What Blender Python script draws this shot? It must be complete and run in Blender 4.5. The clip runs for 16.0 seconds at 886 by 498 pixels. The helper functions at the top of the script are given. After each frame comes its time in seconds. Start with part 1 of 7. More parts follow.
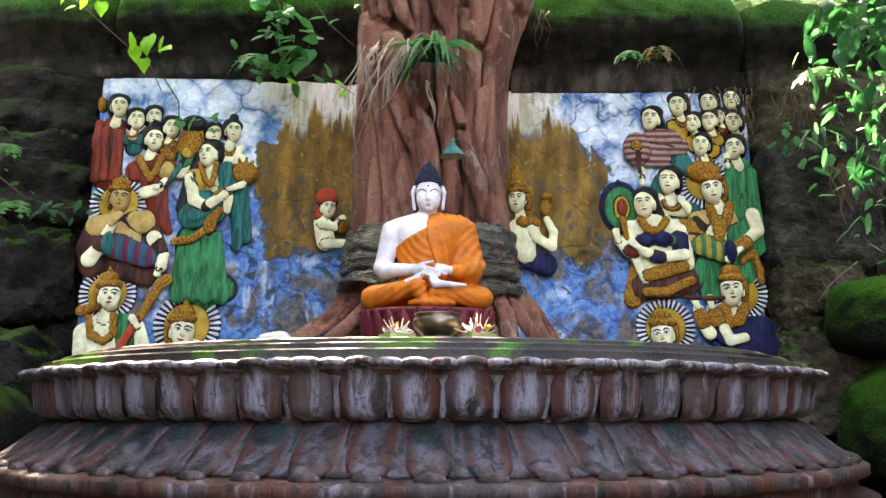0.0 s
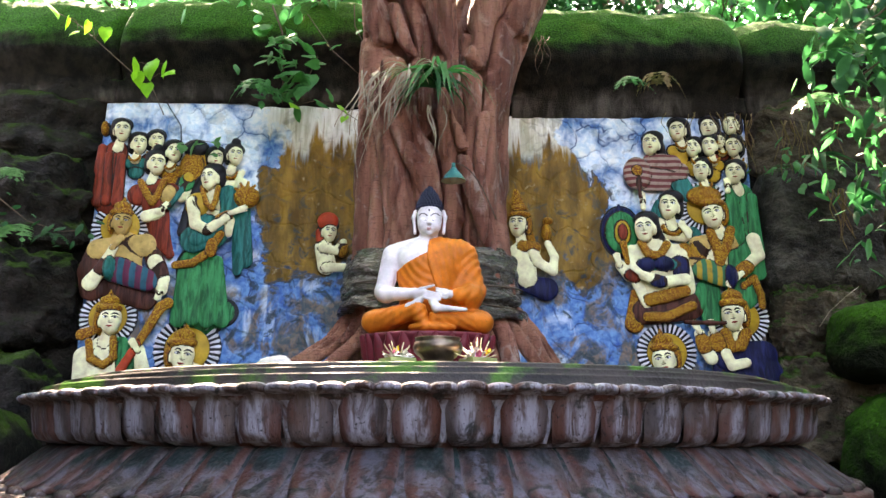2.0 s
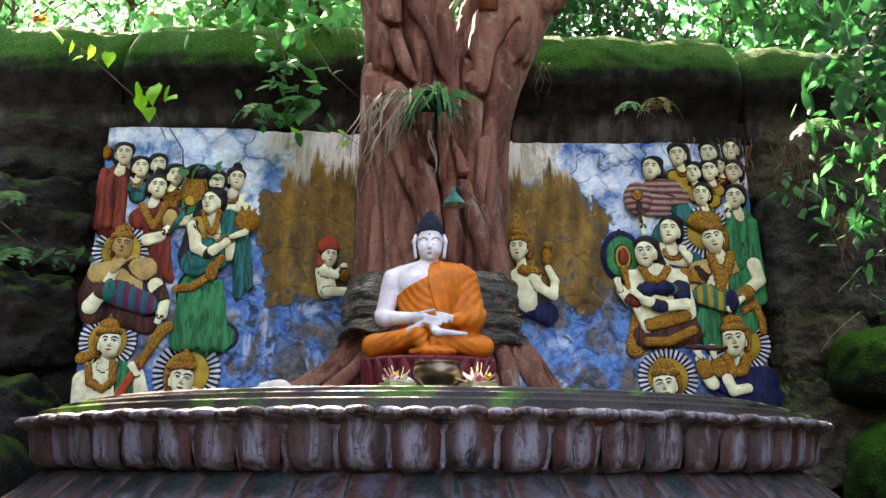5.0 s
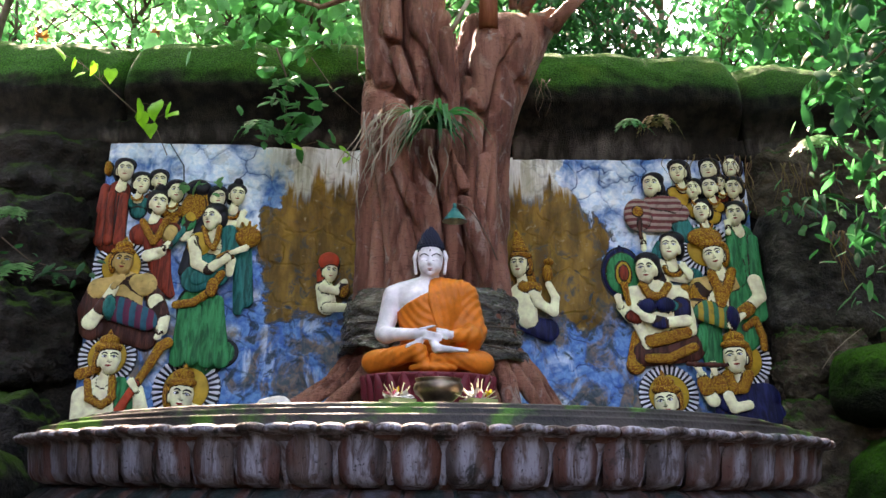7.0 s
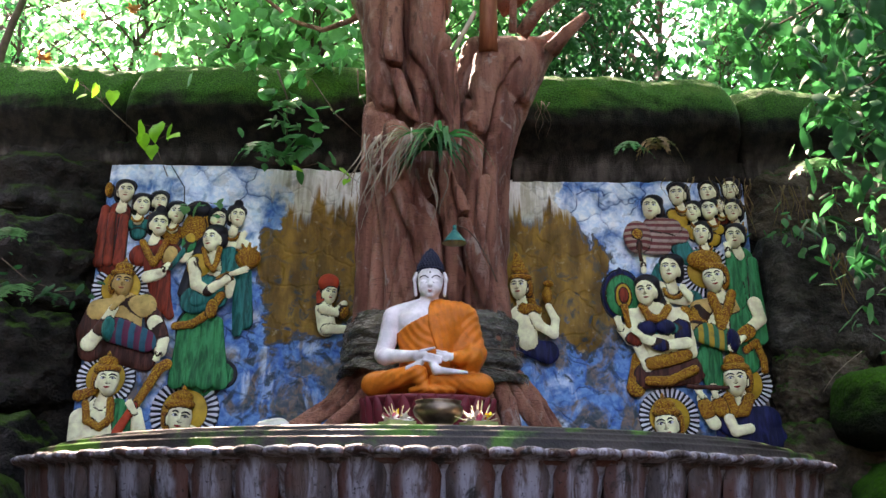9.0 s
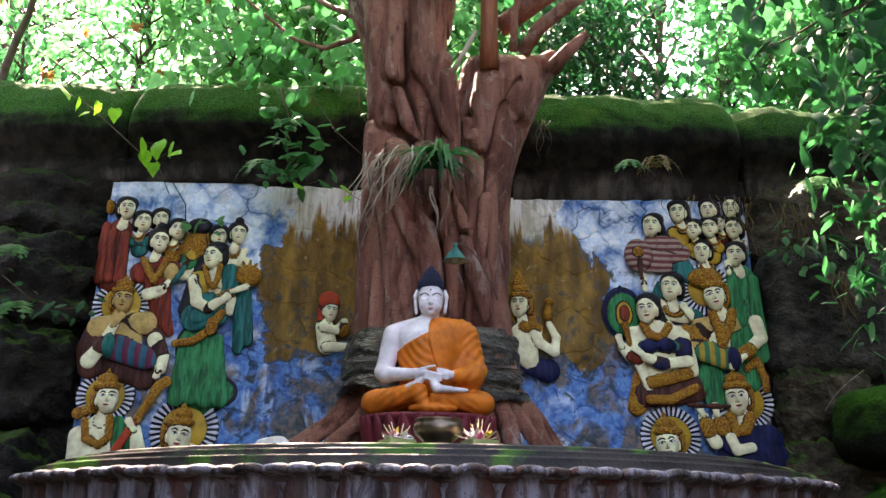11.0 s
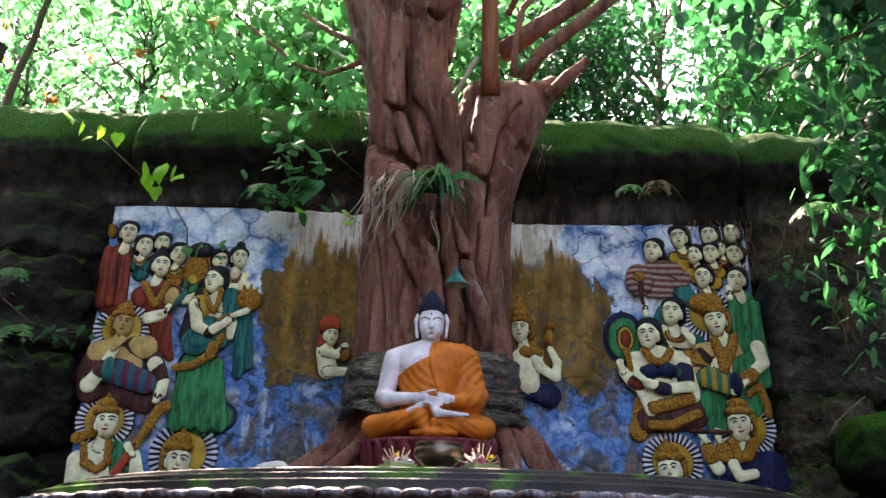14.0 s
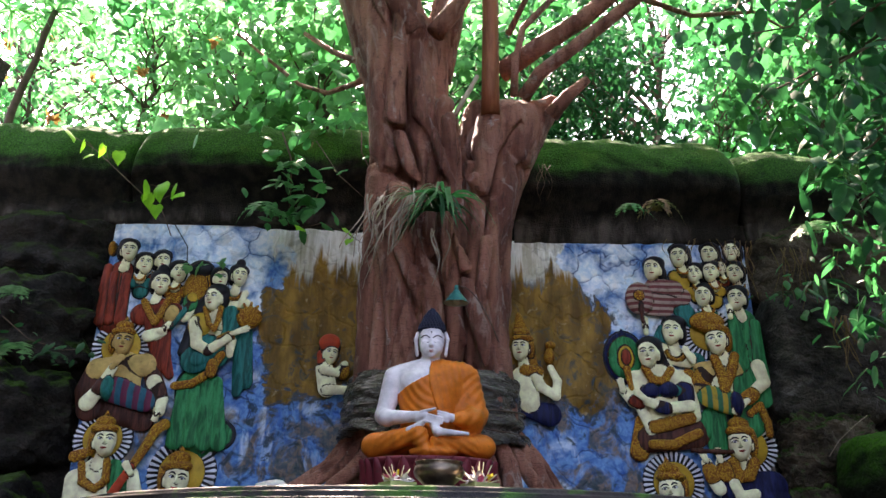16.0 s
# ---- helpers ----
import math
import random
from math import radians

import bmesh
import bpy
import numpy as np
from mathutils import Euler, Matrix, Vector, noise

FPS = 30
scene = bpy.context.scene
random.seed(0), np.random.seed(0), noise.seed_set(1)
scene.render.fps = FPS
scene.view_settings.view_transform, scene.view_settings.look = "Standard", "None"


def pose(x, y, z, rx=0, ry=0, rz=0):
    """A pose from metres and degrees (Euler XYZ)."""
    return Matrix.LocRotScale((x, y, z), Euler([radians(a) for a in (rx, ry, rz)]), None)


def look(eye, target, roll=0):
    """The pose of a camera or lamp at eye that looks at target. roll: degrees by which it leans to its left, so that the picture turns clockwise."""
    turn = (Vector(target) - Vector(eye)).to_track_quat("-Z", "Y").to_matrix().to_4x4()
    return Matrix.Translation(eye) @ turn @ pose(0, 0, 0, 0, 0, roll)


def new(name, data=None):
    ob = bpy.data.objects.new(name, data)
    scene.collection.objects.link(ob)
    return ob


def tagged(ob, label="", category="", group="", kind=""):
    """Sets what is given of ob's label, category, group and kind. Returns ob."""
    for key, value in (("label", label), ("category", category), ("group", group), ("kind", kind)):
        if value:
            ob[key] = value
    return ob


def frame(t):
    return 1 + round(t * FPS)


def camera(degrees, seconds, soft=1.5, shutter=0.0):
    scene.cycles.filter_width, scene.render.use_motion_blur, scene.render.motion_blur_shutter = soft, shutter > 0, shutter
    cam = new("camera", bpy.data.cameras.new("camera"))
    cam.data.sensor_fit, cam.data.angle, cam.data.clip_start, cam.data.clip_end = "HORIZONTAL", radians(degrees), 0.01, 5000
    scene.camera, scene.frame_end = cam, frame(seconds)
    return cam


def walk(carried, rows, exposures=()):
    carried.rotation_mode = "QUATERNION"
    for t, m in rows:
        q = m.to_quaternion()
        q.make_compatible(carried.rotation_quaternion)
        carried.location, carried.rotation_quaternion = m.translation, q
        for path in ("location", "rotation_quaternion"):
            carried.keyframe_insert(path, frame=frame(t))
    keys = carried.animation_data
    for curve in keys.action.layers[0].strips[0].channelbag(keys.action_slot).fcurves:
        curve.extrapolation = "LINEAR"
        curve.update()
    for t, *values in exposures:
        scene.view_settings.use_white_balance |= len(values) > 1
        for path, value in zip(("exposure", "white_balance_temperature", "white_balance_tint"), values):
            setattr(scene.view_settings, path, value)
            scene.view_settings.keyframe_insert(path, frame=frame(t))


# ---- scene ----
# ---- camera ----
EYE = 1.4
cam = camera(54.04, 16.0, soft=1.5)
ROWS = [
    (0, -0, 0, 0, 10.655, -0, 0.001),
    (0.5, 0.0017, 0.0001, -0.0013, 10.991, 0.034, 0.042),
    (1, 0.0013, -0.0006, -0.0013, 11.398, 0.041, 0.07),
    (1.5, 0.0023, -0.0009, -0.0019, 11.845, 0.069, 0.088),
    (2, 0.0023, -0.0031, -0.0003, 12.248, 0.076, 0.123),
    (2.5, 0.002, -0.002, -0.0014, 12.63, 0.074, 0.147),
    (3, 0.0044, -0.0024, -0.0022, 12.929, 0.093, 0.182),
    (3.5, 0.0042, -0.0035, -0.0007, 13.152, 0.097, 0.218),
    (4, 0.0049, -0.0037, -0.001, 13.381, 0.121, 0.225),
    (6.5, 0.0013, -0.005, -0.0014, 14.626, 0.136, 0.322),
    (7, 0.0026, -0.0042, -0.0028, 14.93, 0.153, 0.345),
    (7.5, 0.001, -0.0045, -0.0022, 15.266, 0.148, 0.381),
    (8, -0.0004, -0.0055, -0.0021, 15.612, 0.138, 0.411),
    (8.5, -0.0005, -0.0045, -0.0038, 16.005, 0.129, 0.408),
    (9, 0.0001, -0.0049, -0.0039, 16.373, 0.134, 0.45),
    (11.5, 0.0018, -0.0069, -0.0038, 17.756, 0.207, 0.592),
    (12, -0.0007, -0.0083, -0.002, 17.974, 0.185, 0.587),
    (12.5, 0.0002, -0.0092, -0.003, 18.257, 0.209, 0.62),
    (13, 0.0006, -0.0095, -0.0046, 18.561, 0.234, 0.662),
    (13.5, 0.0016, -0.0083, -0.009, 18.9, 0.263, 0.701),
    (14, 0.0018, -0.008, -0.0151, 19.225, 0.295, 0.717),
    (14.5, 0.0005, -0.0083, -0.0183, 19.527, 0.292, 0.75),
    (15, 0.0009, -0.0058, -0.0218, 19.856, 0.314, 0.784),
    (15.5, 0.0003, -0.007, -0.0221, 20.165, 0.312, 0.788),
    (16, 0.0001, -0.0078, -0.0221, 20.48, 0.305, 0.817),
]
walk(cam, [(t, pose(x, y, EYE + z, 90 + pitch, 0, yaw) @ pose(0, 0, 0, 0, 0, roll)) for t, x, y, z, pitch, yaw, roll in ROWS],
     exposures=[(0.0, 4.05, 8700, 27), (2.0, 3.98, 8600, 26), (4.0, 3.74, 8500, 28), (7.0, 3.48, 8300, 28), (9.0, 3.36, 8100, 29), (12.0, 3.14, 7900, 29), (16.0, 2.97, 7700, 29)])

# ---- light ----
SUN = Vector((-0.22, 0.55, 0.80)).normalized()
world = bpy.data.worlds.new("world")
scene.world = world
world.use_nodes = True
wn = world.node_tree.nodes
sky = wn.new("ShaderNodeTexSky")
sky.sky_type, sky.sun_disc = "NISHITA", False
sky.sun_elevation = math.asin(SUN.z)
sky.sun_rotation = math.atan2(SUN.x, SUN.y)
sky.air_density, sky.dust_density, sky.ozone_density = 1.0, 3.0, 1.0
world.node_tree.links.new(sky.outputs[0], wn["Background"].inputs[0])
wn["Background"].inputs[1].default_value = 0.15
sun = new("sun", bpy.data.lights.new("sun", "SUN"))
sun.data.energy, sun.data.angle, sun.data.color = 5.0, radians(0.6), (1.0, 0.95, 0.86)
sun.matrix_world = look(SUN * 50, (0, 0, 0))

# ---- materials ----
class Mat:
    """A small builder for procedural node materials."""

    def __init__(self, name, rough=0.6, metal=0.0, spec=0.14):
        self.m = bpy.data.materials.new(name)
        self.m.use_nodes = True
        self.t = self.m.node_tree
        self.n, self.l = self.t.nodes, self.t.links
        self.b = self.n["Principled BSDF"]
        self.b.inputs["Roughness"].default_value = rough
        self.b.inputs["Metallic"].default_value = metal
        self.b.inputs["Specular IOR Level"].default_value = spec
        self.co = self.n.new("ShaderNodeTexCoord").outputs["Object"]

    def scatter(self):
        """Shifts the pattern from one copy of a piece to the next."""
        self.raw = self.co
        v = self.n.new("ShaderNodeVectorMath")
        v.operation = "MULTIPLY_ADD"
        self.l.new(self.rand(), v.inputs[0])
        v.inputs[1].default_value = (17.0, 31.0, 23.0)
        self.l.new(self.co, v.inputs[2])
        self.co = v.outputs[0]

    def put(self, sock, v):
        if isinstance(v, (int, float)):
            sock.default_value = v
        elif isinstance(v, tuple):
            sock.default_value = (*v, 1.0) if len(v) == 3 and len(sock.default_value) == 4 else v
        else:
            self.l.new(v, sock)

    def noise(self, scale, detail=4.0, stretch=(1, 1, 1), rough=0.6, warp=0.0, at=(0, 0, 0)):
        mp = self.n.new("ShaderNodeMapping")
        mp.inputs["Scale"].default_value = stretch
        mp.inputs["Location"].default_value = at
        self.l.new(self.co, mp.inputs[0])
        t = self.n.new("ShaderNodeTexNoise")
        t.inputs["Scale"].default_value, t.inputs["Detail"].default_value = scale, detail
        t.inputs["Roughness"].default_value, t.inputs["Distortion"].default_value = rough, warp
        self.l.new(mp.outputs[0], t.inputs["Vector"])
        return t.outputs["Fac"]

    def voronoi(self, scale, feature="F1", stretch=(1, 1, 1), out="Distance", wobble=0.0):
        mp = self.n.new("ShaderNodeMapping")
        mp.inputs["Scale"].default_value = stretch
        self.l.new(self.co, mp.inputs[0])
        src = mp.outputs[0]
        if wobble:
            t = self.n.new("ShaderNodeTexNoise")
            t.inputs["Scale"].default_value = scale * 1.5
            self.l.new(src, t.inputs["Vector"])
            ma = self.n.new("ShaderNodeVectorMath")
            ma.operation = "MULTIPLY_ADD"
            self.l.new(t.outputs["Color"], ma.inputs[0])
            ma.inputs[1].default_value = (wobble,) * 3
            self.l.new(src, ma.inputs[2])
            src = ma.outputs[0]
        v = self.n.new("ShaderNodeTexVoronoi")
        v.feature = feature
        v.inputs["Scale"].default_value = scale
        self.l.new(src, v.inputs["Vector"])
        return v.outputs[out]

    def axis(self, i, kind="Object"):
        s = self.n.new("ShaderNodeSeparateXYZ")
        if kind == "Normal":
            self.l.new(self.n.new("ShaderNodeNewGeometry").outputs["Normal"], s.inputs[0])
        else:
            self.l.new(self.co, s.inputs[0])
        return s.outputs[i]

    def math(self, op, a, b=0.0, clamp=False):
        m = self.n.new("ShaderNodeMath")
        m.operation, m.use_clamp = op, clamp
        self.put(m.inputs[0], a)
        self.put(m.inputs[1], b)
        return m.outputs[0]

    def ramp(self, v, lo, hi, a=0.0, b=1.0):
        r = self.n.new("ShaderNodeMapRange")
        r.interpolation_type = "SMOOTHSTEP"
        for i, x in enumerate((v, lo, hi, a, b)):
            self.put(r.inputs[i], x)
        return r.outputs[0]

    def mix(self, f, a, b):
        m = self.n.new("ShaderNodeMix")
        m.data_type = "RGBA"
        self.put(m.inputs[0], f)
        self.put(m.inputs[6], a)
        self.put(m.inputs[7], b)
        return m.outputs[2]

    def rand(self):
        return self.n.new("ShaderNodeObjectInfo").outputs["Random"]

    def island(self):
        return self.n.new("ShaderNodeNewGeometry").outputs["Random Per Island"]

    def base(self, v):
        self.put(self.b.inputs["Base Color"], v)
        return self

    def rough(self, v):
        self.put(self.b.inputs["Roughness"], v)
        return self

    def bump(self, h, strength=0.4, dist=0.01):
        b = self.n.new("ShaderNodeBump")
        b.inputs["Strength"].default_value, b.inputs["Distance"].default_value = strength, dist
        self.l.new(h, b.inputs["Height"])
        self.l.new(b.outputs[0], self.b.inputs["Normal"])
        return self


def paint(name, col, dirt=(0.05, 0.04, 0.03), amount=0.35, rough=0.5, bump=0.25):
    """Old gloss paint on cast concrete: uneven tone, grime and a fine grain."""
    m = Mat(name, rough)
    n1, n2 = m.noise(9, 5), m.noise(60, 3)
    light = tuple(min(0.9, c * 1.2) for c in col)
    dark = tuple(c * 0.74 for c in col)
    c = m.mix(m.ramp(n1, 0.3, 0.7), dark, light)
    c = m.mix(m.math("MULTIPLY", m.ramp(m.noise(22, 6, warp=0.6), 0.52, 0.78), amount), c, dirt)
    m.base(c).bump(n2, bump, 0.004)
    return m.m


def cloth(name, col, rough=0.5):
    """Painted cloth folds: long streaks of lighter and darker paint."""
    m = Mat(name, rough)
    n1, n2 = m.noise(11, 4, (2.2, 1, 0.35), warp=0.8), m.noise(30, 5)
    c = m.mix(m.ramp(n1, 0.36, 0.64), tuple(c * 0.42 for c in col), tuple(min(0.9, c * 1.2) for c in col))
    c = m.mix(m.ramp(n2, 0.55, 0.75, 0, 0.4), c, tuple(c * 0.3 for c in col))
    m.base(c).bump(n1, 0.7, 0.02)
    return m.m


def leafy(name, a, b, glow=0.5, rough=0.45, sheen=0.4, light=(0.05, 0.52, 0.14)):
    """Leaf: tone differs leaf by leaf, and light passes through it."""
    m = Mat(name, rough, spec=sheen)
    c = m.mix(m.island(), a, b)
    c = m.mix(m.ramp(m.noise(14, 2), 0.35, 0.7, 0.0, 0.5), c, tuple(x * 0.55 for x in a))
    m.base(c)
    tr = m.n.new("ShaderNodeBsdfTranslucent")
    m.l.new(m.mix(0.4, c, light), tr.inputs[0])
    mx = m.n.new("ShaderNodeMixShader")
    mx.inputs[0].default_value = glow
    m.l.new(m.b.outputs[0], mx.inputs[1])
    m.l.new(tr.outputs[0], mx.inputs[2])
    m.l.new(mx.outputs[0], m.n["Material Output"].inputs[0])
    return m.m


def rock_mat(name, dark, light, moss, moss_lo, moss_hi, wet=0.6):
    """Weathered volcanic rock: strata and blotches, moss where it faces the sky."""
    m = Mat(name, wet)
    n1, n2, n3 = m.noise(1.6, 6, (1, 1, 2.2)), m.noise(7, 6, (1, 1, 1.6)), m.noise(38, 4)
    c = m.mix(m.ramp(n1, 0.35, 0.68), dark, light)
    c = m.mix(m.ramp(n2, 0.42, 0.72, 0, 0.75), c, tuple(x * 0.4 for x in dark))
    up = m.math("ADD", m.axis(2, "Normal"), m.math("MULTIPLY", m.math("SUBTRACT", n2, 0.5), 0.75))
    mm = m.mix(m.ramp(n3, 0.35, 0.7), tuple(x * 0.5 for x in moss), moss)
    m.base(m.mix(m.ramp(up, moss_lo, moss_hi), c, mm))
    m.rough(m.ramp(n3, 0.3, 0.7, wet - 0.12, wet + 0.2))
    m.bump(m.math("ADD", m.math("MULTIPLY", n2, 1.6), n3), 1.0, 0.05)
    return m.m


def bark_mat():
    """Smooth reddish fig bark: long streaks, pale flakes, fine rings across and dark pits."""
    m = Mat("fig_bark", 0.62, spec=0.22)
    n1, n2 = m.noise(3.0, 6, (1.6, 1.6, 0.35), warp=0.5), m.noise(14, 6, (1.5, 1.5, 0.30), warp=0.5)
    n3, n4 = m.noise(48, 4, (0.5, 0.5, 3.2)), m.noise(120, 3)
    c = m.mix(m.ramp(n1, 0.36, 0.62), (0.15, 0.046, 0.030), (0.42, 0.170, 0.112))
    c = m.mix(m.ramp(n2, 0.54, 0.70, 0, 0.7), c, (0.060, 0.020, 0.014))
    c = m.mix(m.ramp(m.noise(4.5, 7, (1.2, 1.2, 0.45), warp=1.4), 0.54, 0.66, 0, 0.5), c, (0.50, 0.30, 0.24))
    c = m.mix(m.ramp(m.noise(7, 7, (1, 1, 0.7), warp=0.8, at=(3, 8, 1)), 0.60, 0.68, 0, 0.45), c, (0.56, 0.46, 0.40))
    c = m.mix(m.ramp(n3, 0.54, 0.68, 0, 0.6), c, (0.055, 0.020, 0.013))
    c = m.mix(m.ramp(n4, 0.62, 0.70, 0, 0.6), c, (0.02, 0.010, 0.008))
    m.base(c).bump(m.math("ADD", m.math("ADD", m.math("MULTIPLY", n2, 1.4), n3), m.math("MULTIPLY", n4, 0.5)), 1.0, 0.028)
    return m.m


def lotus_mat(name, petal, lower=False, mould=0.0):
    """Concrete petals with worn lilac-white paint left in the middle, rust-red sides and black mould; lower and mould
    also darken the colour to stand in for shade.
    """
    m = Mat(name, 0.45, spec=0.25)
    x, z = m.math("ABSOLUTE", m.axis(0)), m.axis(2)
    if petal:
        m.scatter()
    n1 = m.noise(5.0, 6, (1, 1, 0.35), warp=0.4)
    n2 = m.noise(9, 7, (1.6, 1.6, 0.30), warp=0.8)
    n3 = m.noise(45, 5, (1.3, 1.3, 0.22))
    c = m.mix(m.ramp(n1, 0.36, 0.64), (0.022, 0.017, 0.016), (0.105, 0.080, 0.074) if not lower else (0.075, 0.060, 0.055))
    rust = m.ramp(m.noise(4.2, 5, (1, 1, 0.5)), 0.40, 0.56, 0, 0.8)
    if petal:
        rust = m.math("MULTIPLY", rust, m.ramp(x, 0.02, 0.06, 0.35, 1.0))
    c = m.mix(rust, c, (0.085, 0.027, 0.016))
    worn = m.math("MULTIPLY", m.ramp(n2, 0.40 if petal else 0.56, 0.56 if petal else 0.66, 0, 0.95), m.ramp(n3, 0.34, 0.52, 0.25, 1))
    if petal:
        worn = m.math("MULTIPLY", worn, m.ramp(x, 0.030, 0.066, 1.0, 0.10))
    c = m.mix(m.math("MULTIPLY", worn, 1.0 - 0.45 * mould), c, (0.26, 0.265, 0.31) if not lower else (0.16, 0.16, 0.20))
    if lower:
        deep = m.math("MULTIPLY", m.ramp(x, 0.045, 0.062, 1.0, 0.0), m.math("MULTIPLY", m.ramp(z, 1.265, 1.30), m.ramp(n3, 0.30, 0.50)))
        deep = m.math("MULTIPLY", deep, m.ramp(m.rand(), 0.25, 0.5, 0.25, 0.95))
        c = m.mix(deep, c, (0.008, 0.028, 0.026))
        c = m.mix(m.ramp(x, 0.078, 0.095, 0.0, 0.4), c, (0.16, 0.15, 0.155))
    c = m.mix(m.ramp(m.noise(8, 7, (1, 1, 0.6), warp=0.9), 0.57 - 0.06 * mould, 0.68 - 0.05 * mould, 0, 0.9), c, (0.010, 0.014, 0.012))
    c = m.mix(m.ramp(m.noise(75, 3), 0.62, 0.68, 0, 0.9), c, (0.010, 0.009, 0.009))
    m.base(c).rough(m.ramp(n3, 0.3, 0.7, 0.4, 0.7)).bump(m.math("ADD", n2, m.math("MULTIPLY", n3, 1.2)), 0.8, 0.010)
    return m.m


def terrace_mat():
    m = Mat("wet_mossy_concrete", 0.5, spec=0.2)
    n1, n2, n3 = m.noise(3.2, 6), m.noise(15, 6, warp=0.6), m.noise(60, 3)
    c = m.mix(m.ramp(n1, 0.36, 0.64), (0.014, 0.012, 0.011), (0.048, 0.042, 0.038))
    c = m.mix(m.ramp(n2, 0.54, 0.70, 0, 0.85), c, (0.03, 0.03, 0.028))
    c = m.mix(m.ramp(m.noise(2.3, 7, warp=0.5, at=(3, 1, 0)), 0.50, 0.60, 0, 0.9), c, (0.035, 0.13, 0.012))
    m.base(c).rough(m.ramp(n1, 0.35, 0.65, 0.4, 0.7)).bump(m.math("ADD", n2, n3), 0.4, 0.01)
    return m.m


def mural_mat():
    """The painted panel: blue and white clouds, ochre bare render with run-down paint, black cracks and mould."""
    m = Mat("mural_paint", 0.5)
    x, z = m.axis(0), m.axis(2)
    big, fine, drip = m.noise(1.7, 6, warp=0.4), m.noise(16, 6, warp=0.5), m.noise(11, 5, (1, 1, 0.09))
    cell = m.voronoi(3.4, wobble=0.22)
    edge = m.voronoi(3.4, "DISTANCE_TO_EDGE", wobble=0.22)
    puff = m.math("ADD", cell, m.math("MULTIPLY", m.math("SUBTRACT", m.noise(5, 7, warp=0.7), 0.5), 1.1))
    blue = m.mix(m.ramp(fine, 0.3, 0.7), (0.025, 0.11, 0.36), (0.12, 0.30, 0.58))
    pale = m.mix(m.ramp(fine, 0.3, 0.7), (0.46, 0.64, 0.80), (0.88, 0.90, 0.92))
    up = m.ramp(z, 2.5, 3.7, 0.34, -0.12)
    c = m.mix(m.ramp(m.math("ADD", puff, up), 0.20, 0.72), pale, blue)
    part_line = m.ramp(m.noise(2.6, 3, at=(4, 0, 1)), 0.46, 0.60)
    c = m.mix(m.math("MULTIPLY", m.ramp(edge, 0.0, 0.030, 1.0, 0.0), part_line), c, (0.02, 0.05, 0.15))
    # pale runs down the lower part
    run = m.noise(7, 6, (1, 1, 0.16), warp=0.3, at=(2, 0, 5))
    c = m.mix(m.ramp(run, 0.56, 0.70, 0, 0.8), c, (0.62, 0.70, 0.80))
    # bare render round the trunk, with a ragged edge
    wob = m.math("MULTIPLY", m.math("SUBTRACT", big, 0.5), 1.5)
    left = m.ramp(m.math("ADD", x, wob), -1.58, -1.52)
    right = m.ramp(m.math("ADD", m.math("ADD", x, wob), m.math("MULTIPLY", m.math("SUBTRACT", z, 3.4), 0.42)), 1.36, 1.30)
    top = m.ramp(m.math("ADD", z, m.math("MULTIPLY", m.math("SUBTRACT", drip, 0.5), 1.5)), 4.12, 3.86)
    low = m.ramp(m.math("ADD", z, wob), 2.80, 2.90)
    mask = m.math("MULTIPLY", m.math("MULTIPLY", left, right), m.math("MULTIPLY", top, low))
    och = m.mix(m.ramp(m.noise(6, 6, (1, 1, 0.3)), 0.35, 0.68), (0.10, 0.050, 0.007), (0.31, 0.165, 0.025))
    och = m.mix(m.ramp(fine, 0.60, 0.75, 0, 0.6), och, (0.42, 0.32, 0.18))
    above = m.math("MULTIPLY", m.math("MULTIPLY", left, right), m.ramp(z, 3.75, 3.95))
    white = m.mix(m.ramp(drip, 0.42, 0.66), (0.90, 0.90, 0.88), (0.48, 0.46, 0.36))
    c = m.mix(above, c, white)
    c = m.mix(mask, c, och)
    rim = m.math("MULTIPLY", m.math("MULTIPLY", mask, m.math("SUBTRACT", 1.0, mask)), m.math("MULTIPLY", m.math("SUBTRACT", 1.0, above), 3.4))
    c = m.mix(rim, c, (0.035, 0.04, 0.045))
    # mould and rust over the lower part
    foot = m.ramp(z, 3.2, 2.6, 0.15, 1.0)
    spots = m.math("MULTIPLY", m.ramp(m.noise(3.4, 7, (1, 1, 0.7), warp=0.9, at=(7, 0, 2)), 0.46, 0.58), foot)
    c = m.mix(m.math("MULTIPLY", spots, 0.85), c, m.mix(m.ramp(fine, 0.4, 0.6), (0.07, 0.075, 0.05), (0.20, 0.11, 0.035)))
    dark = m.ramp(m.noise(6, 7, warp=1.2, at=(1, 0, 9)), 0.53, 0.64, 0, 0.9)
    c = m.mix(m.math("MULTIPLY", dark, m.ramp(z, 3.9, 2.9, 0.35, 1.0)), c, (0.025, 0.045, 0.055))
    m.base(c).bump(m.math("ADD", fine, m.math("MULTIPLY", m.ramp(edge, 0, 0.08), 1.2)), 0.5, 0.012)
    return m.m


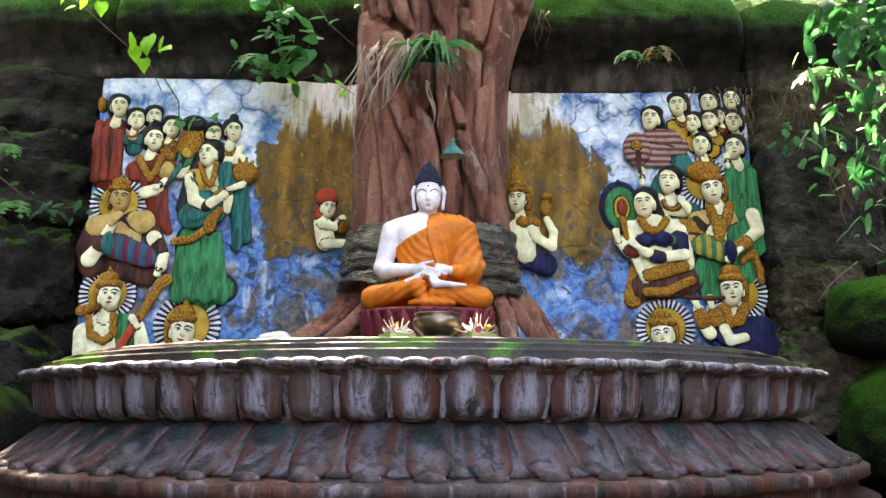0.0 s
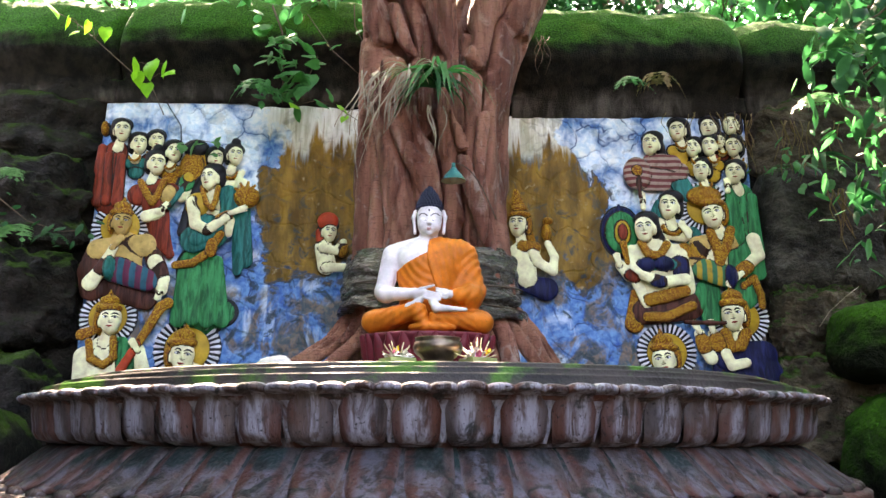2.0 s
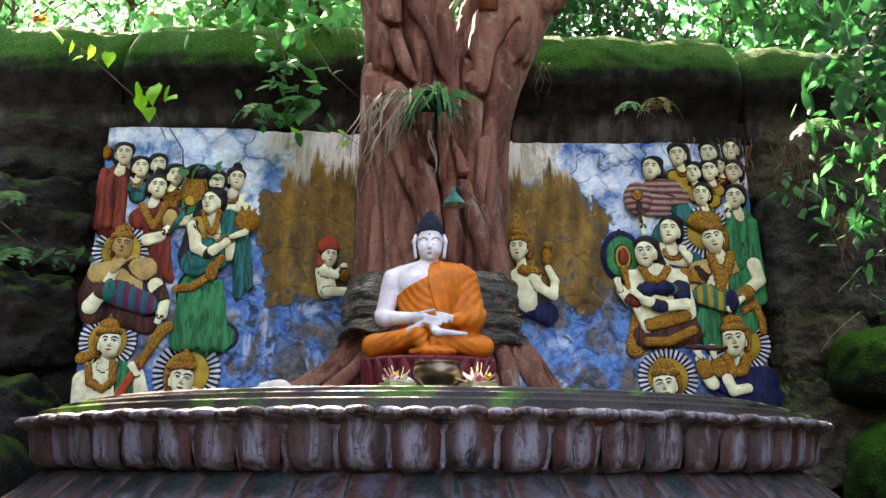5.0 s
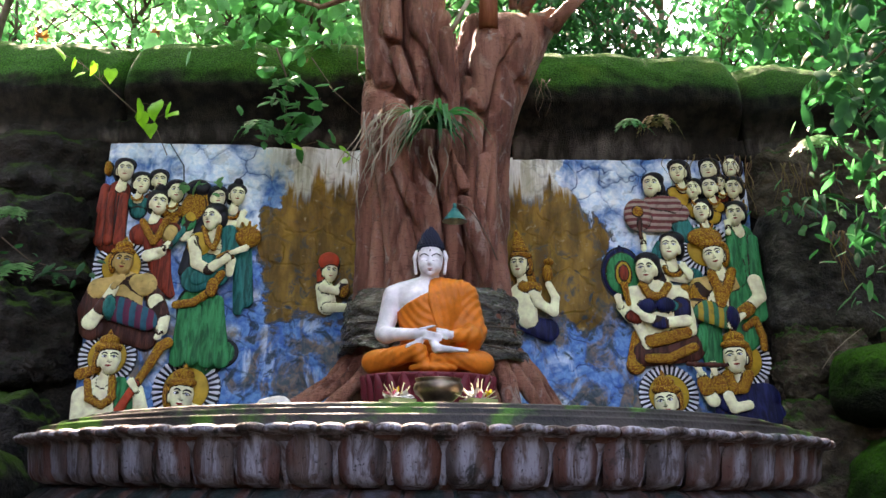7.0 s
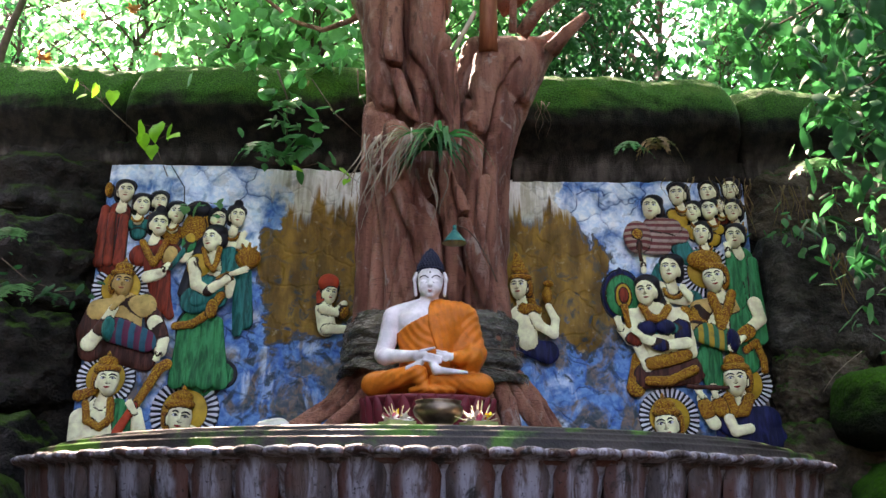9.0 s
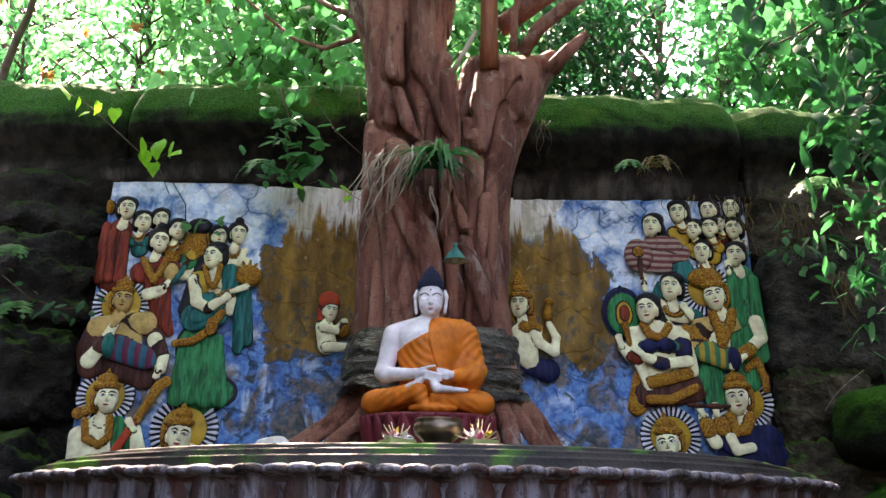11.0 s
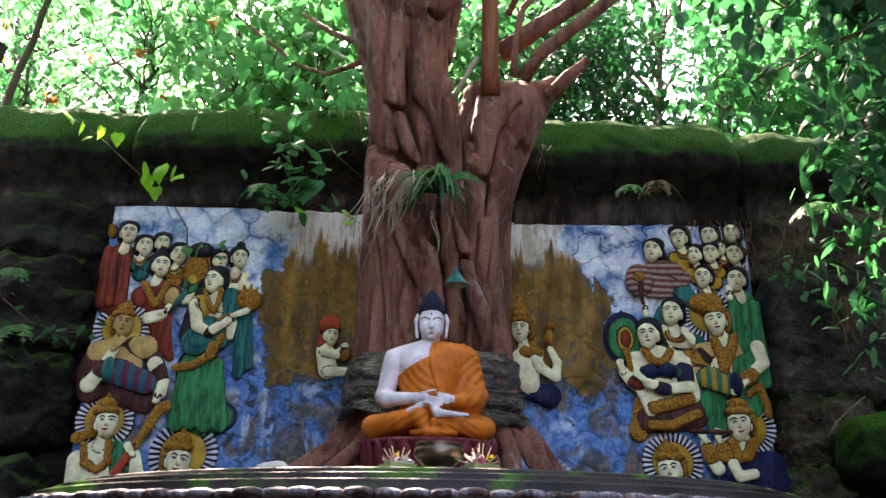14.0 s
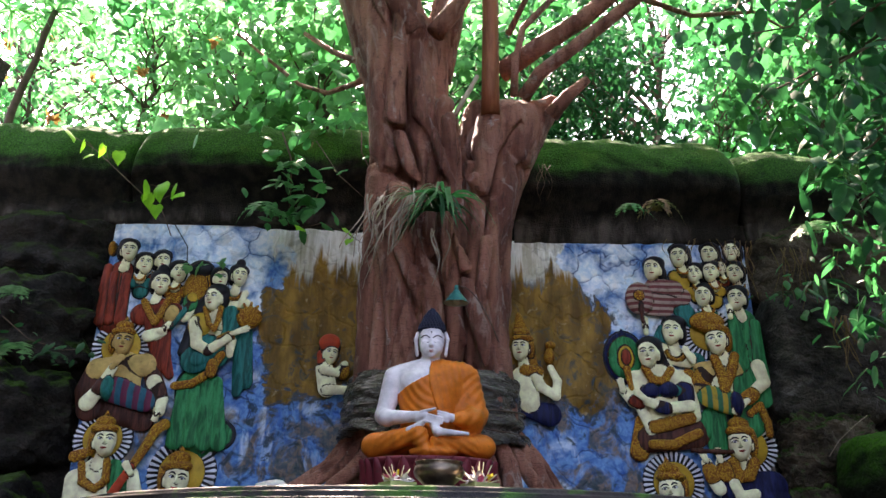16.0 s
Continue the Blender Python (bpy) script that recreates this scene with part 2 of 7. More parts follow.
BARK = bark_mat()
LOTUS = lotus_mat("worn_lotus_paint", True)
# both darker than LOTUS: real mould, plus shade low down put into colour
LOWER = lotus_mat("mouldy_shaded_lotus_paint", True, True, 1.0)
DRUM_PAINT = lotus_mat("stained_shaded_drum_paint", False, False, 1.0)
TERRACE = terrace_mat()
MURAL = mural_mat()
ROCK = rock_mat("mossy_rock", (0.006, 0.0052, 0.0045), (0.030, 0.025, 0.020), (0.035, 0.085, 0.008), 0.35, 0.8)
MOSSY = rock_mat("thick_moss_rock", (0.006, 0.009, 0.004), (0.014, 0.018, 0.008), (0.036, 0.160, 0.010), -0.30, 0.62, 0.85)
GREYROCK = rock_mat("pale_lichen_rock", (0.016, 0.014, 0.011), (0.13, 0.12, 0.10), (0.03, 0.07, 0.01), 0.5, 0.9)
BROWNROCK = rock_mat("pitted_brown_rock", (0.045, 0.034, 0.023), (0.20, 0.16, 0.11), (0.04, 0.12, 0.012), 0.25, 0.75)
SOIL = rock_mat("damp_soil", (0.025, 0.018, 0.012), (0.07, 0.05, 0.035), (0.035, 0.07, 0.012), 0.9, 1.3)
SKIN = paint("statue_white", (0.70, 0.64, 0.65), (0.30, 0.22, 0.22), 0.35, 0.4)
ROBE = paint("statue_orange", (0.62, 0.155, 0.018), (0.18, 0.05, 0.012), 0.45, 0.38)
HAIRBLUE = paint("statue_blue_black", (0.022, 0.026, 0.05), rough=0.45)
LOTUSRED = paint("lotus_dark_red", (0.16, 0.022, 0.03), amount=0.5, rough=0.4)


# ---- mesh helpers ----
class Acc:
    """Gathers vertices, faces and material slots for one mesh."""

    def __init__(self):
        self.v, self.f, self.m, self.n = [], [], [], 0

    def add(self, v, f, mat=0):
        v = np.asarray(v, float).reshape(-1, 3)
        f = np.asarray(f, int)
        self.v.append(v)
        self.f.append(f + self.n)
        self.m.append(np.full(len(f), mat) if np.isscalar(mat) else np.asarray(mat, int))
        self.n += len(v)
        return self

    def grid(self, P, mat=0, wrap_u=False, wrap_v=False):
        """P: array (nu, nv, 3) of points."""
        nu, nv = P.shape[:2]
        idx = np.arange(nu * nv).reshape(nu, nv)
        a = idx if wrap_u else idx[:-1]
        b = np.roll(idx, -1, 0) if wrap_u else idx[1:]
        if wrap_v:
            q = np.stack([a, b, np.roll(b, -1, 1), np.roll(a, -1, 1)], -1)
        else:
            q = np.stack([a[:, :-1], b[:, :-1], b[:, 1:], a[:, 1:]], -1)
        return self.add(P.reshape(-1, 3), q.reshape(-1, 4), mat)

    def tube(self, pts, radii, mat=0, sides=8, cap=True):
        pts = np.asarray(pts, float)
        radii = np.broadcast_to(np.asarray(radii, float), (len(pts),))
        tan = np.gradient(pts, axis=0)
        tan /= np.linalg.norm(tan, axis=1)[:, None] + 1e-9
        ref = np.array([0.31, 0.2, 0.93]) if abs(tan[0][2]) < 0.8 else np.array([1.0, 0.1, 0.0])
        rings = []
        for p, t, r in zip(pts, tan, radii):
            a = np.cross(t, ref)
            a /= np.linalg.norm(a)
            b = np.cross(t, a)
            ang = np.arange(sides) * 2 * math.pi / sides
            rings.append(p + r * (np.cos(ang)[:, None] * a + np.sin(ang)[:, None] * b))
        if cap:
            rings = [np.repeat(pts[:1], sides, 0)] + rings + [np.repeat(pts[-1:], sides, 0)]
        return self.grid(np.array(rings), mat, wrap_v=True)

    def ball(self, c, r, mat=0, nu=10, nv=7, M=None):
        u, w = np.meshgrid(np.arange(nu) * 2 * math.pi / nu, np.linspace(0, math.pi, nv), indexing="ij")
        P = np.stack([np.cos(u) * np.sin(w), np.sin(u) * np.sin(w), np.cos(w)], -1) * np.asarray(r, float)
        if M is not None:
            P = P @ np.asarray(M).T
        return self.grid((P + np.asarray(c, float))[:, ::-1], mat, wrap_u=True)

    def lathe(self, prof, mat=0, sides=32, c=(0, 0, 0), a0=0.0, a1=2 * math.pi):
        full = abs(a1 - a0 - 2 * math.pi) < 1e-6
        ang = a0 + (a1 - a0) * np.arange(sides if full else sides + 1) / sides
        prof = np.asarray(prof, float)
        P = np.stack([np.cos(ang)[:, None] * prof[:, 0], np.sin(ang)[:, None] * prof[:, 0],
                      np.repeat(prof[:, 1][None], len(ang), 0)], -1) + np.asarray(c, float)
        return self.grid(P, mat, wrap_u=full)

    def box(self, c, s, mat=0, M=None):
        P = np.array([(x, y, z) for x in (-.5, .5) for y in (-.5, .5) for z in (-.5, .5)]) * np.asarray(s, float)
        if M is not None:
            P = P @ np.asarray(M).T
        return self.add(P + np.asarray(c, float), [(0, 1, 3, 2), (4, 6, 7, 5), (0, 4, 5, 1), (2, 3, 7, 6), (0, 2, 6, 4), (1, 5, 7, 3)], mat)

    def mesh(self, name, mats, smooth=True):
        me = bpy.data.meshes.new(name)
        v = np.concatenate(self.v)
        faces = [tuple(int(i) for i in q) for f in self.f for q in f]
        me.from_pydata(v.tolist(), [], faces)
        for m in mats:
            me.materials.append(m)
        me.polygons.foreach_set("material_index", np.concatenate(self.m).astype(np.int32))
        me.polygons.foreach_set("use_smooth", np.full(len(faces), smooth))
        me.update()
        return me


def thing(name, label, category, group="", kind="", at=(0, 0, 0)):
    ob = new(name)
    ob.empty_display_size = 0.1
    ob.location = at
    return tagged(ob, label, category, group, kind)


def solid(name, acc, mats, label="", category="", group="", kind="", smooth=True, parent=None):
    ob = new(name, acc.mesh(name, mats if isinstance(mats, (list, tuple)) else [mats], smooth))
    ob.parent = parent
    return tagged(ob, label, category, group, kind)


def part(name, acc, mats, parent, label="", smooth=True):
    """One mesh under a thing; its coordinates are the parent's own."""
    return solid(name, acc, mats, label, smooth=smooth, parent=parent)


def fbm(P, scale, octaves=4, seed=0.0):
    """Fractal noise at an array of points."""
    P = np.asarray(P, float)
    flat = P.reshape(-1, 3) * scale + seed
    out = np.array([noise.fractal(Vector(p), 1.0, 2.0, octaves) for p in flat])
    return out.reshape(P.shape[:-1])


def wavy(P, scale, seed=0):
    """A cheap smooth pseudo-noise from summed sines, for large arrays."""
    r = np.random.RandomState(seed)
    out = np.zeros(P.shape[:-1])
    amp = 1.0
    for o in range(4):
        for _ in range(3):
            k = r.normal(size=3)
            k *= scale * 2 ** o / np.linalg.norm(k)
            out += amp * np.sin(P @ k + r.uniform(0, 6.28))
        amp *= 0.5
    return out / 3


# ---- soft solids: distance fields turned into one skin ----
def smin(a, b, k):
    h = np.maximum(k - np.abs(a - b), 0) / k
    return np.minimum(a, b) - h * h * k * 0.25


def capsule(P, a, b, ra, rb, squash=(1, 1, 1)):
    a, b, s = np.asarray(a, np.float32), np.asarray(b, np.float32), 1 / np.asarray(squash, np.float32)
    q, d = (P - a) * s, (b - a) * s
    t = np.clip((q @ d) / np.float32(d @ d + 1e-9), 0, 1)
    q = q - t[..., None] * d
    return np.sqrt(np.einsum('...i,...i', q, q)) - (ra + (rb - ra) * t)


def ellipsoid(P, c, r):
    c, r = np.asarray(c, np.float32), np.asarray(r, np.float32)
    q = (P - c) / r
    k0 = np.sqrt(np.einsum('...i,...i', q, q))
    q = q / r
    k1 = np.sqrt(np.einsum('...i,...i', q, q)) + np.float32(1e-9)
    return k0 * (k0 - 1) / k1


def lattice(lo, hi, h):
    n = [int(math.ceil((b - a) / h)) + 1 for a, b in zip(lo, hi)]
    g = np.meshgrid(*[lo[i] + h * np.arange(n[i]) for i in range(3)], indexing="ij")
    return np.stack(g, -1).astype(np.float32)


def skin(P, F):
    """Surface nets: vertices and quads of the level F = 0 on the lattice P."""
    lo, h = P[0, 0, 0], P[1, 0, 0, 0] - P[0, 0, 0, 0]
    nx, ny, nz = F.shape
    neg = F < 0
    corner = [(i, j, k) for i in (0, 1) for j in (0, 1) for k in (0, 1)]
    count = np.zeros((nx - 1, ny - 1, nz - 1), np.int8)
    for i, j, k in corner:
        count += neg[i:nx - 1 + i, j:ny - 1 + j, k:nz - 1 + k]
    on = (count > 0) & (count < 8)
    cell = np.argwhere(on)
    vals = {c: F[cell[:, 0] + c[0], cell[:, 1] + c[1], cell[:, 2] + c[2]] for c in corner}
    acc, cnt = np.zeros((len(cell), 3)), np.zeros(len(cell))
    for a in corner:
        for ax in range(3):
            if a[ax] == 0:
                b = list(a)
                b[ax] = 1
                fa, fb = vals[a], vals[tuple(b)]
                hit = (fa < 0) != (fb < 0)
                p = np.zeros((len(cell), 3)) + np.array(a, float)
                p[:, ax] += np.where(hit, fa / (fa - fb + 1e-12), 0)
                acc += np.where(hit[:, None], p, 0)
                cnt += hit
    ids = np.full(on.shape, -1)
    ids[on] = np.arange(len(cell))
    V = lo + h * (cell + acc / np.maximum(cnt, 1)[:, None])
    quads = []
    for ax in range(3):
        o1, o2 = [(1, 2), (2, 0), (0, 1)][ax]
        sl = [slice(1, -1)] * 3
        sl[ax] = slice(0, F.shape[ax] - 1)
        sl2 = list(sl)
        sl2[ax] = slice(1, F.shape[ax])
        fa, fb = neg[tuple(sl)], neg[tuple(sl2)]
        for flip, hit in ((False, fa & ~fb), (True, ~fa & fb)):
            c = np.argwhere(hit)
            if not len(c):
                continue
            c[:, o1] += 1
            c[:, o2] += 1
            q = []
            for d1, d2 in ((1, 1), (0, 1), (0, 0), (1, 0)):
                k = c.copy()
                k[:, o1] -= d1
                k[:, o2] -= d2
                q.append(ids[k[:, 0], k[:, 1], k[:, 2]])
            q = np.stack(q, 1)
            quads.append(q[:, ::-1] if flip else q)
    Q = np.concatenate(quads)
    return V, Q[(Q >= 0).all(1)]


class Soft:
    """A distance field on a lattice; every shape is worked out near itself alone."""

    def __init__(self, P, far=0.5):
        self.P, self.F = P, np.full(P.shape[:3], far, np.float32)
        self.lo, self.h = P[0, 0, 0], P[1, 0, 0, 0] - P[0, 0, 0, 0]

    def near(self, lo, hi, pad):
        i0 = np.maximum(np.floor((np.asarray(lo) - pad - self.lo) / self.h).astype(int), 0)
        i1 = np.maximum(np.ceil((np.asarray(hi) + pad - self.lo) / self.h).astype(int) + 1, 0)
        return tuple(slice(a, b) for a, b in zip(i0, i1))

    def cap(self, a, b, ra, rb, k, squash=(1, 1, 1)):
        a, b = np.asarray(a, float), np.asarray(b, float)
        w = self.near(np.minimum(a - ra, b - rb), np.maximum(a + ra, b + rb), k + 0.05)
        if self.F[w].size:
            self.F[w] = smin(self.F[w], capsule(self.P[w], a, b, ra, rb, squash), k)
        return self

    def ell(self, c, r, k):
        c, r = np.asarray(c, float), np.asarray(r, float)
        w = self.near(c - r, c + r, k + 0.05)
        if self.F[w].size:
            self.F[w] = smin(self.F[w], ellipsoid(self.P[w], c, r), k)
        return self

# ---- ground ----
def ground():
    a = Acc()
    r = np.concatenate([np.linspace(0, 12, 25), np.geomspace(14, 1500, 14)])
    ang = np.arange(48) * 2 * math.pi / 48
    P = np.stack([np.cos(ang)[:, None] * r, np.sin(ang)[:, None] * r, np.zeros((48, len(r)))], -1)
    P[..., 2] += 0.03 * wavy(P, 0.8, 3) * (r < 60)
    a.grid(P[:, ::-1], wrap_u=True)
    solid("ground", a, SOIL, "damp dark soil ground round the shrine", "ground", kind="structure")


ground()

# unseen bank added to block sky light at the sides, low in front
def light_blocking_bank():
    a = Acc()
    ang, h = np.meshgrid(np.linspace(radians(-205), radians(25), 90), np.linspace(0, 1, 16), indexing="ij")
    r = 8.8 + 0.5 * np.sin(ang * 5) + 1.0 * h ** 2
    side = np.cos(ang)
    P = np.stack([np.where(side < 0, 0.50, 0.60) * r * side, 2.5 + r * np.sin(ang), (1.6 + 7.5 * np.maximum(0, -side) ** 1.2 + 5.0 * np.maximum(0, side) ** 1.5) * h], -1)
    P += 0.5 * wavy(P, 1.5, 31)[..., None] + 0.25 * wavy(P, 5, 33)[..., None]
    a.grid(P)
    solid("backdrop", a, SOIL, "unseen dark bank added to block light from the sides", "undergrowth", kind="structure")


light_blocking_bank()

# the wall leans back a little
LEAN = math.tan(radians(4.2))
WALL_Y, WALL_Z = 7.3, 1.4


def on_wall(x, z, out=0.0):
    return np.array([x, WALL_Y + (z - WALL_Z) * LEAN - out, z])


# ---- rocks ----
def rock(name, c, size, mat, label, category="rock", seed=0, rough=0.06, n=26, power=6.5, kind="", yaw=0.0, scale=1.6, group="", smooth_top=0.0, strata=0.0):
    """A rounded block of rock with worn, uneven faces."""
    a = Acc()
    g = np.linspace(-1, 1, n)
    u, w = np.meshgrid(g, g, indexing="ij")
    one = np.ones_like(u)
    for k in range(3):
        for s in (-1, 1):
            P = np.zeros(u.shape + (3,))
            P[..., k] = s * one
            P[..., (k + 1) % 3] = u * s
            P[..., (k + 2) % 3] = w
            rad = (np.abs(P) ** power).sum(-1) ** (1 / power)
            D = P / rad[..., None]
            Q = D * np.asarray(size, float) / 2
            nrm = D / np.linalg.norm(D, axis=-1)[..., None]
            d = fbm(Q + np.asarray(c), scale, 5, seed * 7.3) * rough + fbm(Q + np.asarray(c), scale * 4, 3, seed * 3.1 + 9) * rough * 0.6
            if strata:
                d = d + strata * np.sin(Q[..., 2] * 17 + 2.5 * fbm(Q * (1, 1, 0.3), 1.2, 3, seed))
            Q = Q + nrm * d[..., None]
            cy, sy = math.cos(yaw), math.sin(yaw)
            Q = np.stack([Q[..., 0] * cy - Q[..., 1] * sy, Q[..., 0] * sy + Q[..., 1] * cy, Q[..., 2]], -1)
            a.grid(Q, 0)
    ob = solid(name, a, mat, label, category, group, kind)
    bm = bmesh.new()
    bm.from_mesh(ob.data)
    bmesh.ops.remove_doubles(bm, verts=bm.verts, dist=1e-4)
    bm.to_mesh(ob.data)
    bm.free()
    ob.location = c
    return ob


def wall_block(x0, x1, z0, z1, out, depth, mat, label, seed, **kw):
    """A block in the wall's face: its front stands out by that much from the panel's plane."""
    zc = (z0 + z1) / 2
    y = WALL_Y + (zc - WALL_Z) * LEAN - out + depth / 2
    return rock("rock_block", ((x0 + x1) / 2, y, zc), (x1 - x0, depth, z1 - z0), mat, label, "rock", seed, group="blocks of the rock wall", **kw)


# core of the wall behind all
def wall_core():
    a = Acc()
    x, z = np.meshgrid(np.linspace(-9, 9, 91), np.linspace(0, 4.9, 31), indexing="ij")
    P = np.stack([x, WALL_Y + 0.14 + (z - WALL_Z) * LEAN, z], -1)
    P[..., 1] += 0.05 * wavy(P, 2.2, 5) + 0.03 * wavy(P, 6, 8)
    top = P[:, -1:].copy()
    top[..., 1] += 3.0
    a.grid(np.concatenate([P, top], 1))
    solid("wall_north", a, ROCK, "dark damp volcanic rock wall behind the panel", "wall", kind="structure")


wall_core()
# great mossy slabs along the top
def slab_mat():
    """Dark rock, furred with moss on its crown and shoulder; grey stained render is left at its foot."""
    m = Mat("furred_moss_slab", 0.85)
    z, up = m.axis(2), m.axis(2, "Normal")
    n1, n2, n3 = m.noise(2.0, 6, warp=0.5), m.noise(9, 6, (1, 1, 0.7)), m.noise(70, 4)
    c = m.mix(m.ramp(n2, 0.36, 0.68), (0.006, 0.006, 0.005), (0.026, 0.022, 0.017))
    grey = m.mix(m.ramp(m.noise(5, 6, (1, 1, 0.25), warp=0.3), 0.40, 0.66), (0.020, 0.016, 0.013), (0.13, 0.11, 0.095))
    foot = m.ramp(m.math("ADD", z, m.math("MULTIPLY", m.math("SUBTRACT", n1, 0.5), 0.55)), 4.58, 4.42, 0.0, 0.8)
    c = m.mix(foot, c, grey)
    fur = m.mix(m.ramp(n3, 0.32, 0.70), (0.008, 0.045, 0.006), (0.032, 0.150, 0.014))
    fur = m.mix(m.ramp(m.noise(3.4, 5, at=(5, 2, 1)), 0.54, 0.70, 0, 0.4), fur, (0.055, 0.125, 0.010))
    k = m.math("ADD", m.math("MULTIPLY", up, 0.75), m.math("MULTIPLY", m.math("SUBTRACT", m.math("ADD", n1, m.math("MULTIPLY", n2, 0.4)), 0.7), 1.1))
    k = m.math("ADD", k, m.math("MULTIPLY", m.math("SUBTRACT", z, 4.95), 0.9))
    m.base(m.mix(m.ramp(k, -0.34, 0.34), c, fur)).bump(m.math("ADD", n2, m.math("MULTIPLY", n3, 0.9)), 0.9, 0.025)
    return m.m


SLAB = slab_mat()


def moss_slab(xa, xb, tops, foot, out, label, seed):
    """xa, xb: its ends at the foot and at the top; tops: heights along it."""
    nx, ns = int(30 * (xb[0] - xa[0])) + 20, 64
    prof = np.array([(-0.16, 0.0), (0.03, 0.0), (0.055, 0.06), (0.07, 0.16), (0.13, 0.24), (out - 0.03, 0.42), (out, 0.55), (out - 0.03, 0.70), (out - 0.09, 0.84), (out - 0.17, 0.93), (out - 0.28, 0.985), (out - 0.5, 1.0), (out - 1.2, 1.01), (out - 2.4, 1.0)])
    arc = np.concatenate([[0], np.cumsum(np.hypot(*np.diff(prof, axis=0).T))])
    st = np.concatenate([np.linspace(0, arc[-4], ns), np.linspace(arc[-4], arc[-1], 8)[1:]])
    po, pz = np.interp(st, arc, prof[:, 0]), np.interp(st, arc, prof[:, 1])
    for _ in range(2):
        po[1:-1] = (po[:-2] + 2 * po[1:-1] + po[2:]) / 4
        pz[1:-1] = (pz[:-2] + 2 * pz[1:-1] + pz[2:]) / 4
    u = np.linspace(0, 1, nx)[:, None]
    x0 = xa[0] + (xa[1] - xa[0]) * pz
    x1 = xb[0] + (xb[1] - xb[0]) * pz
    x = x0 + (x1 - x0) * u
    top = np.interp(u[:, 0], np.linspace(0, 1, len(tops)), tops)[:, None] + 0.025 * np.sin(x * 7 + seed)
    z = foot + (top - foot) * pz
    e = np.minimum(x - x0, x1 - x)
    o = po - 0.13 * np.exp(-e / 0.035) * (pz > 0.2)
    P = np.stack([x, WALL_Y + (z - WALL_Z) * LEAN - o, z - 0.05 * np.exp(-e / 0.05) * (pz > 0.8)], -1)
    d = 0.022 * wavy(P, 3.2, seed) + 0.010 * wavy(P, 11, seed + 1) + 0.006 * wavy(P, 40, seed + 2)
    P[..., 1] -= d
    P[..., 2] += d * (pz > 0.85)
    ends = [P[:1].copy(), P[-1:].copy()]
    for q in ends:
        q[..., 1] = np.maximum(q[..., 1], WALL_Y + 0.5)
    solid("rock_block", Acc().grid(np.concatenate([ends[0], P, ends[1]], 0)), SLAB, label, "rock", "blocks of the rock wall")


moss_slab((-7.0, -7.0), (-3.03, -2.86), (5.40, 5.44, 5.46, 5.42), 4.40, 0.33, "dark rock slab with a bright mossy upper edge", 1)
moss_slab((-3.02, -2.85), (-0.62, -0.66), (5.40, 5.47, 5.42, 5.40, 5.38), 4.40, 0.40, "huge smooth slab of rock furred with green moss", 2)
moss_slab((-0.60, -0.64), (0.60, 0.60), (5.36, 5.32), 4.32, 0.34, "mossy rock slab behind the fig tree", 3)
moss_slab((0.62, 0.62), (2.76, 2.62), (5.32, 5.31, 5.27, 5.25), 4.25, 0.40, "long smooth rock slab with dark green moss", 4)
moss_slab((2.78, 2.64), (6.8, 6.8), (5.21, 5.18, 5.2, 5.3), 4.25, 0.33, "overgrown mossy rock slab with roots over it", 5)
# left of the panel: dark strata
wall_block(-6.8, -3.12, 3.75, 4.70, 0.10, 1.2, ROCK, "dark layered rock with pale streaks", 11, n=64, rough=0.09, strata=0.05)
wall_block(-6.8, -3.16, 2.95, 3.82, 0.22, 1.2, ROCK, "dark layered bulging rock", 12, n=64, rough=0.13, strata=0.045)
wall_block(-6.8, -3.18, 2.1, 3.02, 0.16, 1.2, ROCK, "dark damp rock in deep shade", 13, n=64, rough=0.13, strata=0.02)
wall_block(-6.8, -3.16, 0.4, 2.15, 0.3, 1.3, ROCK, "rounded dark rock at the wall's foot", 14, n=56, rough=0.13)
# right of the panel
wall_block(2.80, 4.5, 3.72, 4.45, 0.12, 1.2, BROWNROCK, "brown rock course with hanging roots", 21, n=50, rough=0.07)
wall_block(2.82, 3.86, 2.62, 3.78, 0.24, 1.2, GREYROCK, "smooth bulging rock with pale lichen", 22, n=50, rough=0.05)
wall_block(2.84, 3.62, 2.0, 2.70, 0.16, 1.1, BROWNROCK, "rough pitted brown rock", 23, n=50, rough=0.06, scale=5)
wall_block(2.8, 3.7, 1.2, 2.06, 0.26, 1.1, BROWNROCK, "rough dark rock with green slime", 24, n=30, rough=0.08, scale=4)
wall_block(3.84, 6.0, 2.5, 3.75, 0.10, 1.1, BROWNROCK, "dark rock in shade under leaves", 25, n=50, rough=0.12)
rock("boulder", (3.48, 6.80, 2.13), (0.80, 0.9, 0.62), MOSSY, "smooth round boulder with bright green moss", "boulder", 31, 0.03, power=3)
rock("boulder", (4.05, 6.6, 1.25), (1.9, 1.7, 1.10), MOSSY, "broad mossy boulder beside the pedestal", "boulder", 32, 0.04, power=3)
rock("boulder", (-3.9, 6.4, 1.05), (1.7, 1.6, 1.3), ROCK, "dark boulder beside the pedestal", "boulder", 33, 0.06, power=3)


